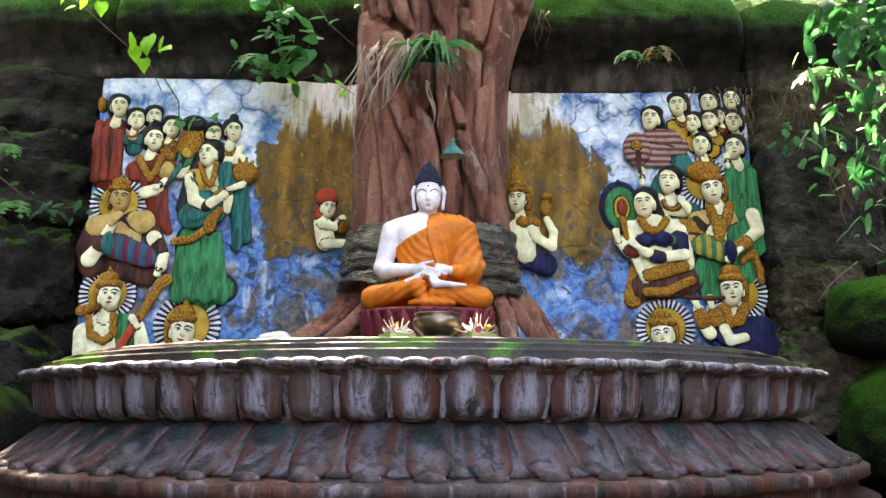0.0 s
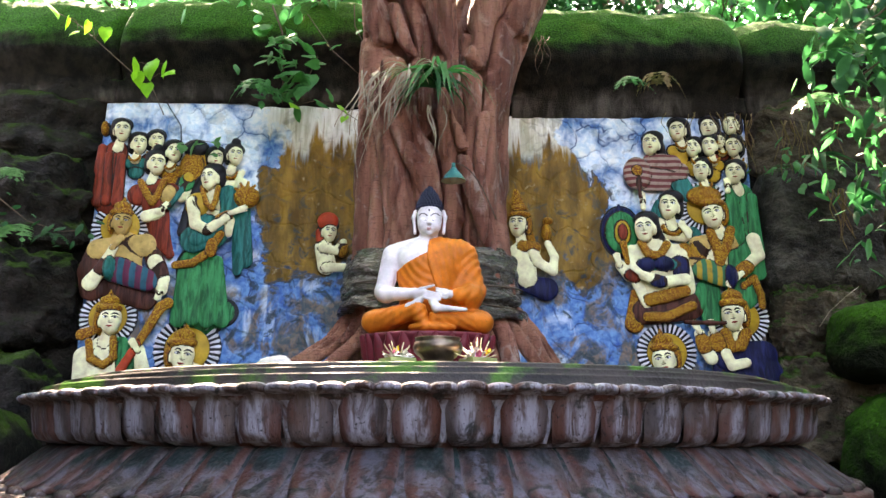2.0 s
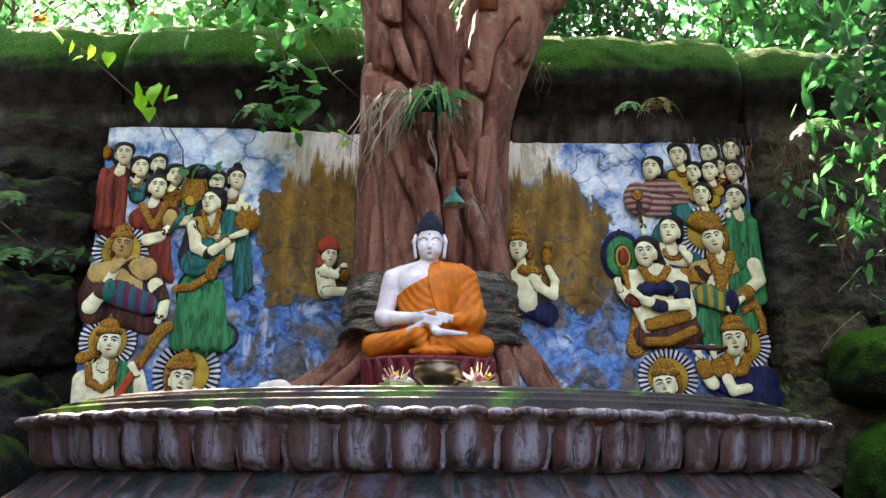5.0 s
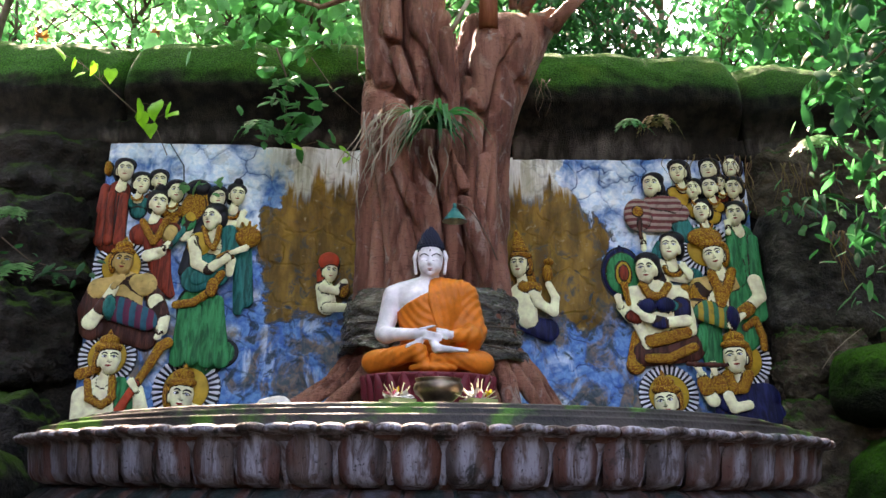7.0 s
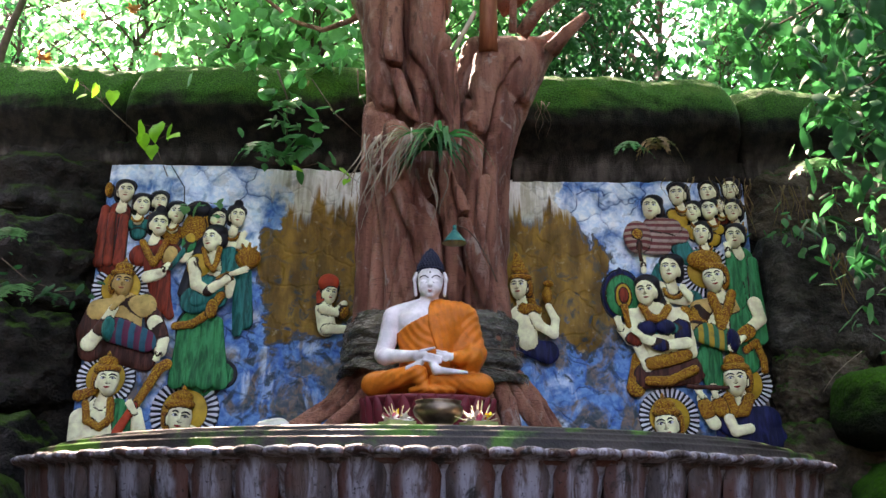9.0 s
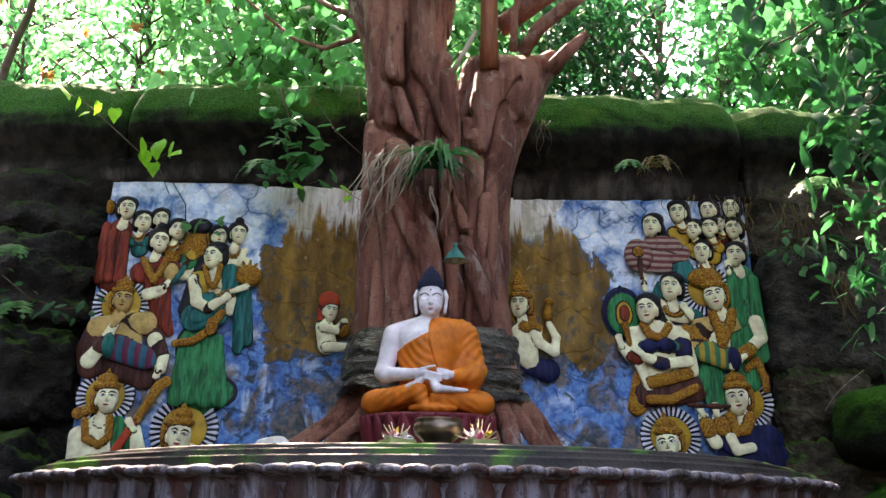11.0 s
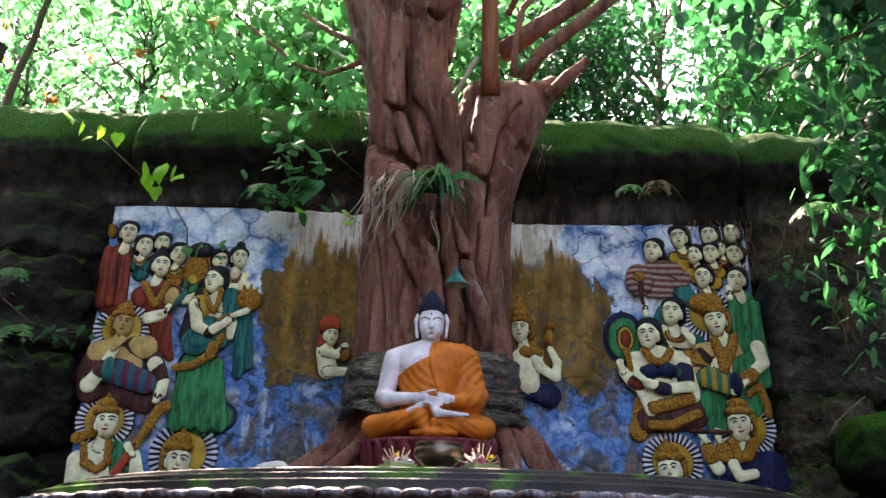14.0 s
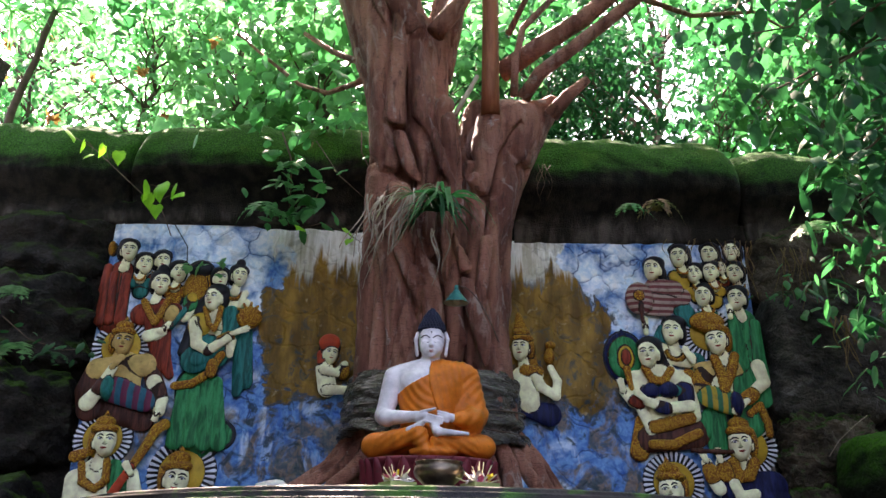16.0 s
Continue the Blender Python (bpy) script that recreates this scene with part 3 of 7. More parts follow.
# ---- painted panel ----
def panel():
    a = Acc()
    nx, nz = 200, 100
    x, s = np.meshgrid(np.linspace(-3.10, 2.735, nx), np.linspace(0, 1, nz), indexing="ij")
    top = np.interp(x, [-3.1, -1.4, -0.2, 0.55, 2.74], [4.47, 4.36, 4.34, 4.275, 4.27]) + 0.012 * np.sin(x * 9) + 0.008 * np.sin(x * 23)
    z = 1.6 + s * (top - 1.6)
    P = np.stack([x, WALL_Y + (z - WALL_Z) * LEAN + 0 * x, z], -1)
    P[..., 1] -= 0.010 * wavy(P * (1, 0, 1), 6, 2) + 0.006 * wavy(P * (1, 0, 1), 17, 4)
    # broken-off render
    for cx, cz, rx, rz, d in ((-1.05, 3.2, 0.5, 0.42, 0.02), (0.95, 3.1, 0.32, 0.5, 0.02), (-1.2, 2.6, 0.2, 0.16, 0.03), (1.25, 2.55, 0.15, 0.2, 0.03), (-1.45, 2.35, 0.2, 0.13, 0.03)):
        q = ((x - cx) / rx) ** 2 + ((z - cz) / rz) ** 2 + 0.5 * wavy(P * (1, 0, 1), 8, 7)
        P[..., 1] += d / (1 + np.exp(np.clip((q - 1) * 14, -40, 40)))
    edge = P.copy()[:, -1:]
    edge[..., 1] += 0.2
    P = np.concatenate([P, edge], 1)
    e0, e1 = P[:1].copy(), P[-1:].copy()
    e0[..., 1] += 0.2
    e1[..., 1] += 0.2
    a.grid(np.concatenate([e0, P, e1], 0))
    solid("mural_panel", a, MURAL, "plastered panel painted with blue clouds, paint worn to ochre render", "mural", kind="structure")


panel()

# ---- round lotus pedestal ----
PX, PY = -0.1, 5.5
PROFILE = [(0.0, 1.700), (2.02, 1.700), (2.045, 1.699), (2.055, 1.690), (2.055, 1.678), (2.12, 1.674), (2.145, 1.672), (2.150, 1.664), (2.150, 1.646), (2.21, 1.643), (2.238, 1.641), (2.243, 1.632),
           (2.243, 1.600), (2.28, 1.592), (2.27, 1.55), (2.20, 1.52), (2.16, 1.40), (2.14, 1.365), (2.16, 1.345), (2.28, 1.24), (2.36, 1.18), (2.40, 1.165)]


LOTUS_R = 0.985


def pedestal():
    base = thing("lotus_pedestal", "huge round concrete lotus pedestal, wet, mossy and stained", "pedestal", at=(PX, PY, 0))
    base.scale = (LOTUS_R, LOTUS_R, 1)
    a = Acc().lathe(PROFILE[:14], 0, 160)
    part("terrace", a, TERRACE, base, "stepped wet concrete top with moss streaks")
    a = Acc().lathe(PROFILE[13:], 0, 160)
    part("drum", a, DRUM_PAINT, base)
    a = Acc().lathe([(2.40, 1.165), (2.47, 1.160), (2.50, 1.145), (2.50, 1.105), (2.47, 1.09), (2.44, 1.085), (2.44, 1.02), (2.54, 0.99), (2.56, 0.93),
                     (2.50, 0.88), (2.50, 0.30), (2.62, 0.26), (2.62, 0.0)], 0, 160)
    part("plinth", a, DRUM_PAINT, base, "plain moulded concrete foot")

    def petal(prof, half, tip_round, lines, lip=0.0):
        """prof: (radius, z, width share) down the petal; it swells across and sinks into the drum at its sides."""
        n = 13
        s = np.linspace(-1, 1, n)
        P = []
        for i, (r, z, wd) in enumerate(prof):
            ang = s * half * wd
            sw = (1 - np.abs(s) ** 2.6)
            rr = r - (0.010 if i < tip_round else 0.018) * (1 - sw) - 0.016 * (np.abs(s) ** 8)
            if lines:
                rr = rr + 0.0022 * np.cos(s * 22) * (0.15 < i / len(prof) < 0.8)
            zz = z + lip * (1 - np.sqrt(np.maximum(0, 1 - s ** 2 * 0.98))) * (-1 if i < tip_round else 0)
            P.append(np.stack([rr * np.sin(ang), -rr * np.cos(ang), zz + 0 * s], -1))
        return Acc().grid(np.array(P))

    step = 2 * math.pi / 68
    # standing petals: a rounded lip over a hollow face
    up_front = [(2.24, 1.596, 0.40), (2.30, 1.606, 0.48), (2.335, 1.602, 0.52), (2.348, 1.588, 0.53), (2.340, 1.576, 0.53), (2.305, 1.568, 0.56), (2.280, 1.555, 0.66), (2.272, 1.535, 0.82), (2.270, 1.50, 0.93),
                (2.262, 1.46, 0.90), (2.258, 1.42, 0.88), (2.235, 1.385, 0.80), (2.17, 1.366, 0.6)]
    up_back = [(2.23, 1.594, 0.45), (2.29, 1.603, 0.55), (2.325, 1.598, 0.60), (2.338, 1.585, 0.61), (2.330, 1.573, 0.61), (2.29, 1.565, 0.60), (2.25, 1.55, 0.55), (2.225, 1.50, 0.5),
               (2.21, 1.44, 0.35), (2.19, 1.38, 0.15)]
    low_front = [(2.17, 1.362, 0.94), (2.20, 1.350, 0.99), (2.245, 1.315, 1.0), (2.30, 1.27, 0.98), (2.36, 1.225, 0.90), (2.405, 1.195, 0.76), (2.43, 1.178, 0.55), (2.42, 1.168, 0.45), (2.36, 1.166, 0.25)]
    low_back = [(2.16, 1.362, 0.1), (2.21, 1.325, 0.25), (2.28, 1.265, 0.5), (2.36, 1.205, 0.8), (2.40, 1.180, 0.72), (2.39, 1.168, 0.45), (2.35, 1.166, 0.2)]
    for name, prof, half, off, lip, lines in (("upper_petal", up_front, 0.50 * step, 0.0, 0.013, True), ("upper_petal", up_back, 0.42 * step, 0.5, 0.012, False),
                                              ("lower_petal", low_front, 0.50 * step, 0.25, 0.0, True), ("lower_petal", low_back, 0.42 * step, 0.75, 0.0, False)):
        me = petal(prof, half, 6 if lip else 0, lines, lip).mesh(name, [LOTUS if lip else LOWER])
        for i in range(-20, 20):
            ob = new(name, me)
            ob.parent = base
            ob.matrix_basis = pose(0, 0, random.uniform(-0.003, 0.003), 0, 0, math.degrees((i + off) * step) + random.uniform(-0.12, 0.12))
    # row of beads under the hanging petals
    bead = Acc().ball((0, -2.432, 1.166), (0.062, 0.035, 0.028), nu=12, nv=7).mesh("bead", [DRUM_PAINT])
    for i in range(-20, 20):
        ob = new("bead", bead)
        ob.parent = base
        ob.matrix_basis = pose(0, 0, 0, 0, 0, math.degrees((i + 0.25) * step))


pedestal()

# ---- coloured relief figures on the panel ----
def gold_mat(name, a, b, scale):
    m = Mat(name, 0.45)
    v = m.voronoi(scale)
    c = m.mix(m.ramp(v, 0.15, 0.55), a, b)
    m.base(c).bump(m.math("MULTIPLY", v, -1.0), 0.8, 0.008)
    return m.m


def stripe_mat(name, cols, axis, freq):
    m = Mat(name, 0.5)
    s = m.math("SINE", m.math("ADD", m.math("MULTIPLY", m.axis(axis), freq), m.math("MULTIPLY", m.noise(5, 3), 2.0)))
    c = m.mix(m.ramp(s, -0.25, 0.25), cols[0], cols[1])
    m.base(m.mix(m.ramp(m.noise(20, 5), 0.45, 0.75, 0, 0.5), c, tuple(x * 0.4 for x in cols[0]))).bump(s, 0.3, 0.01)
    return m.m


RELIEF = [paint("cream_skin", (0.84, 0.74, 0.47), (0.34, 0.20, 0.07), 0.30), paint("black_hair", (0.012, 0.012, 0.016), rough=0.4),
          gold_mat("gilt_ornament", (0.78, 0.45, 0.04), (0.20, 0.060, 0.010), 105), cloth("leaf_green", (0.008, 0.20, 0.070)),
          cloth("teal_cloth", (0.004, 0.15, 0.135)), cloth("maroon_cloth", (0.22, 0.030, 0.014)),
          cloth("navy_paint", (0.010, 0.014, 0.065)), paint("white_rays", (0.62, 0.62, 0.68), amount=0.35), paint("yellow_ochre", (0.47, 0.28, 0.03), amount=0.5),
          paint("red_lips", (0.30, 0.03, 0.025)), stripe_mat("banded_blue", ((0.012, 0.09, 0.13), (0.13, 0.02, 0.05)), 0, 60), paint("tan_skin", (0.50, 0.32, 0.11), amount=0.5),
          stripe_mat("banded_drum", ((0.02, 0.14, 0.07), (0.40, 0.26, 0.03)), 0, 75), stripe_mat("flowing_cloth", ((0.16, 0.04, 0.04), (0.34, 0.24, 0.20)), 2, 110),
          cloth("brown_cloth", (0.085, 0.028, 0.020)), paint("red_cloth", (0.42, 0.05, 0.02), amount=0.4),
          paint("dark_outline", (0.030, 0.014, 0.010), rough=0.5)]
CREAM, HAIR, GOLD, GREEN, TEAL, MAROON, NAVY, WHITE, OCHRE, LIPS, BANDS, TAN, DRUM, FLOW, BROWN, RED, LINE = range(17)


class Figure:
    """A painted figure in high relief, grown from soft shapes into one skin. Points are (x, z) on the panel; o is how far a shape stands out."""

    def __init__(self):
        self.p, self.extra = [], Acc()

    def limb(self, a, b, ra, rb, mat, o=0.05, o2=None):
        self.p.append(("c", (a[0], o, a[1]), (b[0], o if o2 is None else o2, b[1]), ra, rb, mat))
        return self

    def path(self, pts, r0, r1, mat, o=0.05, o2=None):
        n = len(pts) - 1
        o2 = o if o2 is None else o2
        for i in range(n):
            f0, f1 = i / n, (i + 1) / n
            self.limb(pts[i], pts[i + 1], r0 + (r1 - r0) * f0, r0 + (r1 - r0) * f1, mat, o + (o2 - o) * f0, o + (o2 - o) * f1)
        return self

    def blob(self, c, rx, rz, mat, o=0.04, ry=0.05):
        self.p.append(("e", (c[0], o, c[1]), (rx, ry, rz), mat))
        return self

    def hand(self, p, q, mat=0, o=0.09, n=4, spread=0.012):
        """A palm at p with fingers that end about q."""
        p, q = np.array(p), np.array(q)
        d = q - p
        side = np.array([-d[1], d[0]]) / (np.linalg.norm(d) + 1e-9)
        self.limb(p, p + d * 0.35, 0.024, 0.024, mat, o)
        for i in range(n):
            k = (i - (n - 1) / 2)
            self.limb(p + d * 0.3 + side * k * spread, q + side * k * spread * 1.5 - d * abs(k) * 0.08, 0.0085, 0.006, mat, o + 0.005)
        return self

    def head(self, c, s, turn, hair="plain", tilt=0.0, o=0.07, mat=0):
        """turn: -1 looks to the panel's left end, 1 to its right. s: half the height of the face."""
        s *= 1.2
        ct, st = math.cos(tilt), math.sin(tilt)

        def at(u, w):
            return (c[0] + s * (u * ct - w * st), c[1] + s * (u * st + w * ct))

        self.blob(at(0, 0.08), 0.66 * s, 0.86 * s, mat, o, 0.60 * s)
        self.blob(at(0.08 * turn, -0.42), 0.46 * s, 0.52 * s, mat, o + 0.05 * s, 0.52 * s)
        self.limb(at(-0.15 * turn, -0.7), at(-0.28 * turn, -1.45), 0.36 * s, 0.44 * s, mat, o - 0.2 * s)
        self.blob(at(-0.64 * turn, -0.12), 0.13 * s, 0.36 * s, mat, o + 0.1 * s, 0.2 * s)
        if hair in ("plain", "bun", "long"):
            self.blob(at(-0.25 * turn, 0.72), 0.86 * s, 0.62 * s, HAIR, o - 0.30 * s, 0.66 * s)
            self.blob(at(-0.76 * turn, 0.12), 0.40 * s, 0.80 * s, HAIR, o - 0.4 * s, 0.5 * s)
        if hair == "bun":
            self.blob(at(-0.1 * turn, 1.35), 0.42 * s, 0.40 * s, HAIR, o - 0.1 * s, 0.45 * s)
        if hair == "long":
            self.path([at(-0.85 * turn, 0.1), at(-1.15 * turn, -1.0), at(-1.1 * turn, -1.9)], 0.4 * s, 0.26 * s, HAIR, o - 0.4 * s)
        if hair == "crown":
            self.blob(at(-0.15 * turn, 0.75), 0.84 * s, 0.36 * s, GOLD, o, 0.56 * s)
            self.blob(at(-0.15 * turn, 1.18), 0.62 * s, 0.40 * s, GOLD, o, 0.48 * s)
            self.limb(at(-0.15 * turn, 1.4), at(-0.15 * turn, 1.85), 0.26 * s, 0.08 * s, GOLD, o)
            self.blob(at(-0.80 * turn, 0.0), 0.30 * s, 0.85 * s, GOLD, o - 0.2 * s, 0.5 * s)
        e = self.extra

        def front(u, w):
            """How far the face stands out there."""
            return o + s * max(0.60 * math.sqrt(max(0.05, 1 - (u / 0.66) ** 2 - ((w - 0.08) / 0.86) ** 2)), 0.05 + 0.52 * math.sqrt(max(0.03, 1 - ((u - 0.08 * turn) / 0.46) ** 2 - ((w + 0.42) / 0.52) ** 2)))

        def stroke(pts, r, m):
            e.tube([(at(u, w)[0], -(front(u, w) + 0.01 * s), at(u, w)[1]) for u, w in pts], np.asarray(r) * s, m, 5)

        for k in (-1, 1):
            u0 = 0.13 * turn + k * 0.27
            stroke([(u0 - 0.20, 0.27), (u0 - 0.06, 0.37), (u0 + 0.08, 0.36), (u0 + 0.20, 0.27)], (0.03, 0.055, 0.055, 0.03), HAIR)
            a, b = at(u0, 0.12)
            e.ball((a, -front(u0, 0.12), b), (0.155 * s, 0.05 * s, 0.075 * s), WHITE, 8, 5)
            stroke([(u0 - 0.18, 0.12), (u0 - 0.06, 0.19), (u0 + 0.06, 0.19), (u0 + 0.18, 0.11)], (0.02, 0.042, 0.042, 0.02), HAIR)
            a, b = at(u0 + 0.04 * turn, 0.11)
            e.ball((a, -front(u0, 0.12) - 0.03 * s, b), (0.06 * s, 0.04 * s, 0.065 * s), HAIR, 7, 5)
        n0, n1 = at(0.15 * turn, 0.22), at(0.20 * turn, -0.16)
        e.tube([(n0[0], -front(0.15 * turn, 0.22), n0[1]), (n1[0], -(front(0.2 * turn, -0.16) + 0.10 * s), n1[1])], [0.05 * s, 0.10 * s], mat, 6)
        stroke([(0.20 * turn - 0.13, -0.19), (0.20 * turn, -0.25), (0.20 * turn + 0.13, -0.19)], (0.02, 0.03, 0.02), LINE)
        stroke([(0.15 * turn - 0.17, -0.42), (0.15 * turn, -0.45), (0.15 * turn + 0.17, -0.42)], (0.035, 0.075, 0.035), LIPS)
        return self

    def halo(self, c, r, o=0.02):
        """A dark disc with a gilt middle and white rays."""
        e = self.extra
        for rr, oo, mat in ((r, o, HAIR), (0.66 * r, o + 0.015, OCHRE)):
            e.lathe([(0.001, 0.0), (rr * 0.97, 0.0), (rr, -0.006), (rr, -0.08)], 0, 48)
            v = e.v[-1]
            e.v[-1] = np.stack([c[0] + v[:, 0], -oo - v[:, 2], c[1] + v[:, 1]], -1)
            e.m[-1][:] = mat
        n = 34
        for i in range(n):
            a = (i + 0.5) * 2 * math.pi / n
            d, t = np.array([math.cos(a), math.sin(a)]), np.array([-math.sin(a), math.cos(a)])
            w0, w1 = 0.040 * r, 0.052 * r
            q = [np.array(c) + d * 0.68 * r - t * w0 * 0.5, np.array(c) + d * 0.96 * r - t * w1, np.array(c) + d * 1.02 * r, np.array(c) + d * 0.96 * r + t * w1, np.array(c) + d * 0.68 * r + t * w0 * 0.5]
            mid = np.array(c) + d * 0.85 * r
            V = [(x, -o - 0.004, z) for x, z in q] + [(mid[0], -o - 0.018, mid[1])]
            e.add(V, [(k, (k + 1) % 5, 5) for k in range(5)][::-1], WHITE)
        return self

    def make(self, label, category="relief figure", name="relief_figure", k=0.012, h=0.0062):
        a = Acc()
        if self.p:
            los, his = [], []
            for q in self.p:
                if q[0] == "c":
                    for c, r in ((q[1], q[3]), (q[2], q[4])):
                        los.append(np.array(c) - r), his.append(np.array(c) + r)
                else:
                    los.append(np.array(q[1]) - q[2]), his.append(np.array(q[1]) + q[2])
            lo, hi = np.min(los, 0) - 0.035, np.max(his, 0) + 0.035
            lo[1] = -0.02
            P = lattice(lo, hi, h)
            F = np.full(P.shape[:3], 0.5, np.float32)
            near = {}
            for q in self.p:
                ends = ((q[1], q[3]), (q[2], q[4])) if q[0] == "c" else ((q[1], np.array(q[2])),)
                qlo, qhi = np.min([np.array(c) - r for c, r in ends], 0), np.max([np.array(c) + r for c, r in ends], 0)
                i0 = np.maximum(np.floor((qlo - 0.04 - P[0, 0, 0]) / h).astype(int), 0)
                i1 = np.ceil((qhi + 0.04 - P[0, 0, 0]) / h).astype(int) + 1
                w = tuple(slice(i, j) for i, j in zip(i0, i1))
                if q[0] == "c":
                    r = max(q[3], q[4])
                    d = capsule(P[w], q[1], q[2], q[3], q[4], (1, min(1.0, (0.016 + 0.16 * r) / r), 1))
                else:
                    d = ellipsoid(P[w], q[1], q[2])
                F[w] = smin(F[w], d, k)
                m = near.setdefault((q[-1], int(round(((q[1][1] + q[2][1]) / 2 if q[0] == "c" else q[1][1] + 0.5 * q[2][1]) / 0.04))), np.full(F.shape, 0.5, np.float32))
                m[w] = np.minimum(m[w], d)
            best, who, second = np.full(F.shape, 0.6, np.float32), np.zeros(F.shape, int), np.full(F.shape, 0.6, np.float32)
            for (m, layer), d in near.items():
                second = np.where(d < best, best, np.minimum(second, d))
                who = np.where(d < best, m, who)
                best = np.minimum(best, d)
            who = np.where(second - best < 0.0055, LINE, who)
            # dark painted outline on the panel round the figure
            rim = np.maximum(F - 0.016, P[..., 1] - 0.016)
            who = np.where(rim < F, HAIR, who)
            F = np.minimum(F, rim)
            F = np.maximum(F, -(P[..., 1] + 0.008))
            V, Q = skin(P, F)
            mid = np.clip(np.rint((V[Q].mean(1) - P[0, 0, 0]) / h).astype(int), 0, np.array(F.shape) - 1)
            V = V * (1, -1, 1)
            a.add(V, Q[:, ::-1], who[mid[:, 0], mid[:, 1], mid[:, 2]])
        if self.extra.n:
            n0 = a.n
            for v, f, m in zip(self.extra.v, self.extra.f, self.extra.m):
                a.v.append(v), a.f.append(f + n0), a.m.append(m)
            a.n += self.extra.n
        for v in a.v:
            v[:, 1] += WALL_Y + (v[:, 2] - WALL_Z) * LEAN
        used = np.concatenate(a.m)
        keep = sorted(set(int(i) for i in used))
        back = {m: i for i, m in enumerate(keep)}
        a.m = [np.array([back[int(i)] for i in m]) for m in a.m]
        return solid(name, a, [RELIEF[i] for i in keep], label, category, "painted relief figures")


def necklace(f, c, r, o=0.085, mat=2):
    pts = [(c[0] + r * math.sin(t), c[1] + r * 0.35 - r * math.cos(t)) for t in np.linspace(-1.5, 1.5, 7)]
    return f.path(pts, r * 0.19, r * 0.19, mat, o)


def bust(c, s, turn, hair, cloth, label, drop=3.0, wide=1.5, collar=True, o=0.05, tilt=0.0):
    """Head and shoulders of one who stands in the crowd."""
    f = Figure().head(c, s, turn, hair, tilt, o + 0.02)
    x, z = c[0] - 0.3 * turn * s, c[1]
    f.limb((x - wide * 0.5 * s, z - 2.1 * s), (x + wide * 0.5 * s, z - 2.1 * s), 0.62 * s, 0.62 * s, cloth, o - 0.02)
    f.limb((x, z - 2.2 * s), (x, z - drop * s), 0.9 * s, 0.8 * s, cloth, o - 0.03)
    if collar:
        necklace(f, (x, z - 1.62 * s), 0.62 * s, o + 0.045)
    return f.make(label)


# crowd at the left end, from the back
bust((-2.587, 4.003), 0.077, 1, "plain", MAROON, "relief of a dark-haired onlooker in maroon", o=0.03)
bust((-2.420, 3.894), 0.082, 1, "plain", GOLD, "relief of a dark-haired onlooker with gilt collar", o=0.035)
bust((-2.737, 3.970), 0.082, 1, "plain", TEAL, "relief of an onlooker with gilt collar and teal sleeve", o=0.045)
bust((-2.040, 3.840), 0.077, 1, "plain", MAROON, "relief of a dark-haired onlooker behind the standing woman", o=0.03)
f = Figure().blob((-2.235, 3.943), 0.113, 0.082, HAIR, 0.04, 0.05).blob((-2.256, 3.748), 0.113, 0.164, GOLD, 0.035, 0.05).limb((-2.230, 3.867), (-2.179, 3.523), 0.082, 0.103, GOLD, 0.03)
f.limb((-2.245, 3.523), (-2.315, 3.460), 0.046, 0.041, CREAM, 0.06).make("relief of an onlooker in a patterned gilt shawl, face turned away")
f = Figure().head((-2.902, 4.097), 0.087, 1, "plain", 0.0, 0.07).blob((-3.069, 4.130), 0.031, 0.072, GOLD, 0.05)
f.path([(-2.960, 3.910), (-2.976, 3.710), (-2.975, 3.444)], 0.103, 0.123, MAROON, 0.02).limb((-3.068, 3.872), (-3.063, 3.428), 0.036, 0.051, MAROON, 0.05).limb((-3.002, 3.872), (-2.983, 3.428), 0.031, 0.041, MAROON, 0.06).limb((-2.888, 3.845), (-2.883, 3.428), 0.041, 0.051, MAROON, 0.06)
f.limb((-3.075, 3.943), (-3.094, 3.726), 0.041, 0.036, MAROON, 0.04)
f.make("relief of an onlooker in a wide maroon robe")
f = Figure().head((-2.557, 3.775), 0.092, 1, "bun", -0.05, 0.08)
f.limb((-2.704, 3.497), (-2.430, 3.523), 0.103, 0.087, MAROON, 0.04).limb((-2.571, 3.523), (-2.466, 3.053), 0.133, 0.082, MAROON, 0.04).limb((-2.471, 3.104), (-2.384, 2.950), 0.082, 0.041, MAROON, 0.03)
f.path([(-2.679, 3.603), (-2.619, 3.497), (-2.561, 3.407), (-2.517, 3.481), (-2.468, 3.619)], 0.031, 0.031, GOLD, 0.095)
f.blob((-2.438, 3.497), 0.072, 0.082, TAN, 0.06).limb((-2.601, 3.286), (-2.489, 3.323), 0.056, 0.046, CREAM, 0.08).hand((-2.499, 3.323), (-2.401, 3.407), CREAM, 0.10)
f.path([(-2.408, 3.365), (-2.337, 3.481), (-2.275, 3.587)], 0.021, 0.026, TEAL, 0.09).blob((-2.275, 3.598), 0.067, 0.087, GREEN, 0.08, 0.03).blob((-2.258, 3.640), 0.046, 0.051, OCHRE, 0.10, 0.02)
f.make("relief of a seated attendant in maroon holding a leaf fan")
f = Figure().head((-1.863, 3.856), 0.082, 1, "bun", -0.05, 0.08)
necklace(f, (-1.898, 3.683), 0.067, 0.08)
f.limb((-1.959, 3.603), (-1.806, 3.576), 0.077, 0.077, CREAM, 0.04).hand((-1.830, 3.566), (-1.780, 3.726), CREAM, 0.09).limb((-1.727, 3.523), (-1.772, 3.603), 0.041, 0.036, CREAM, 0.08)
f.limb((-1.758, 3.365), (-1.731, 2.899), 0.051, 0.072, TEAL, 0.03)
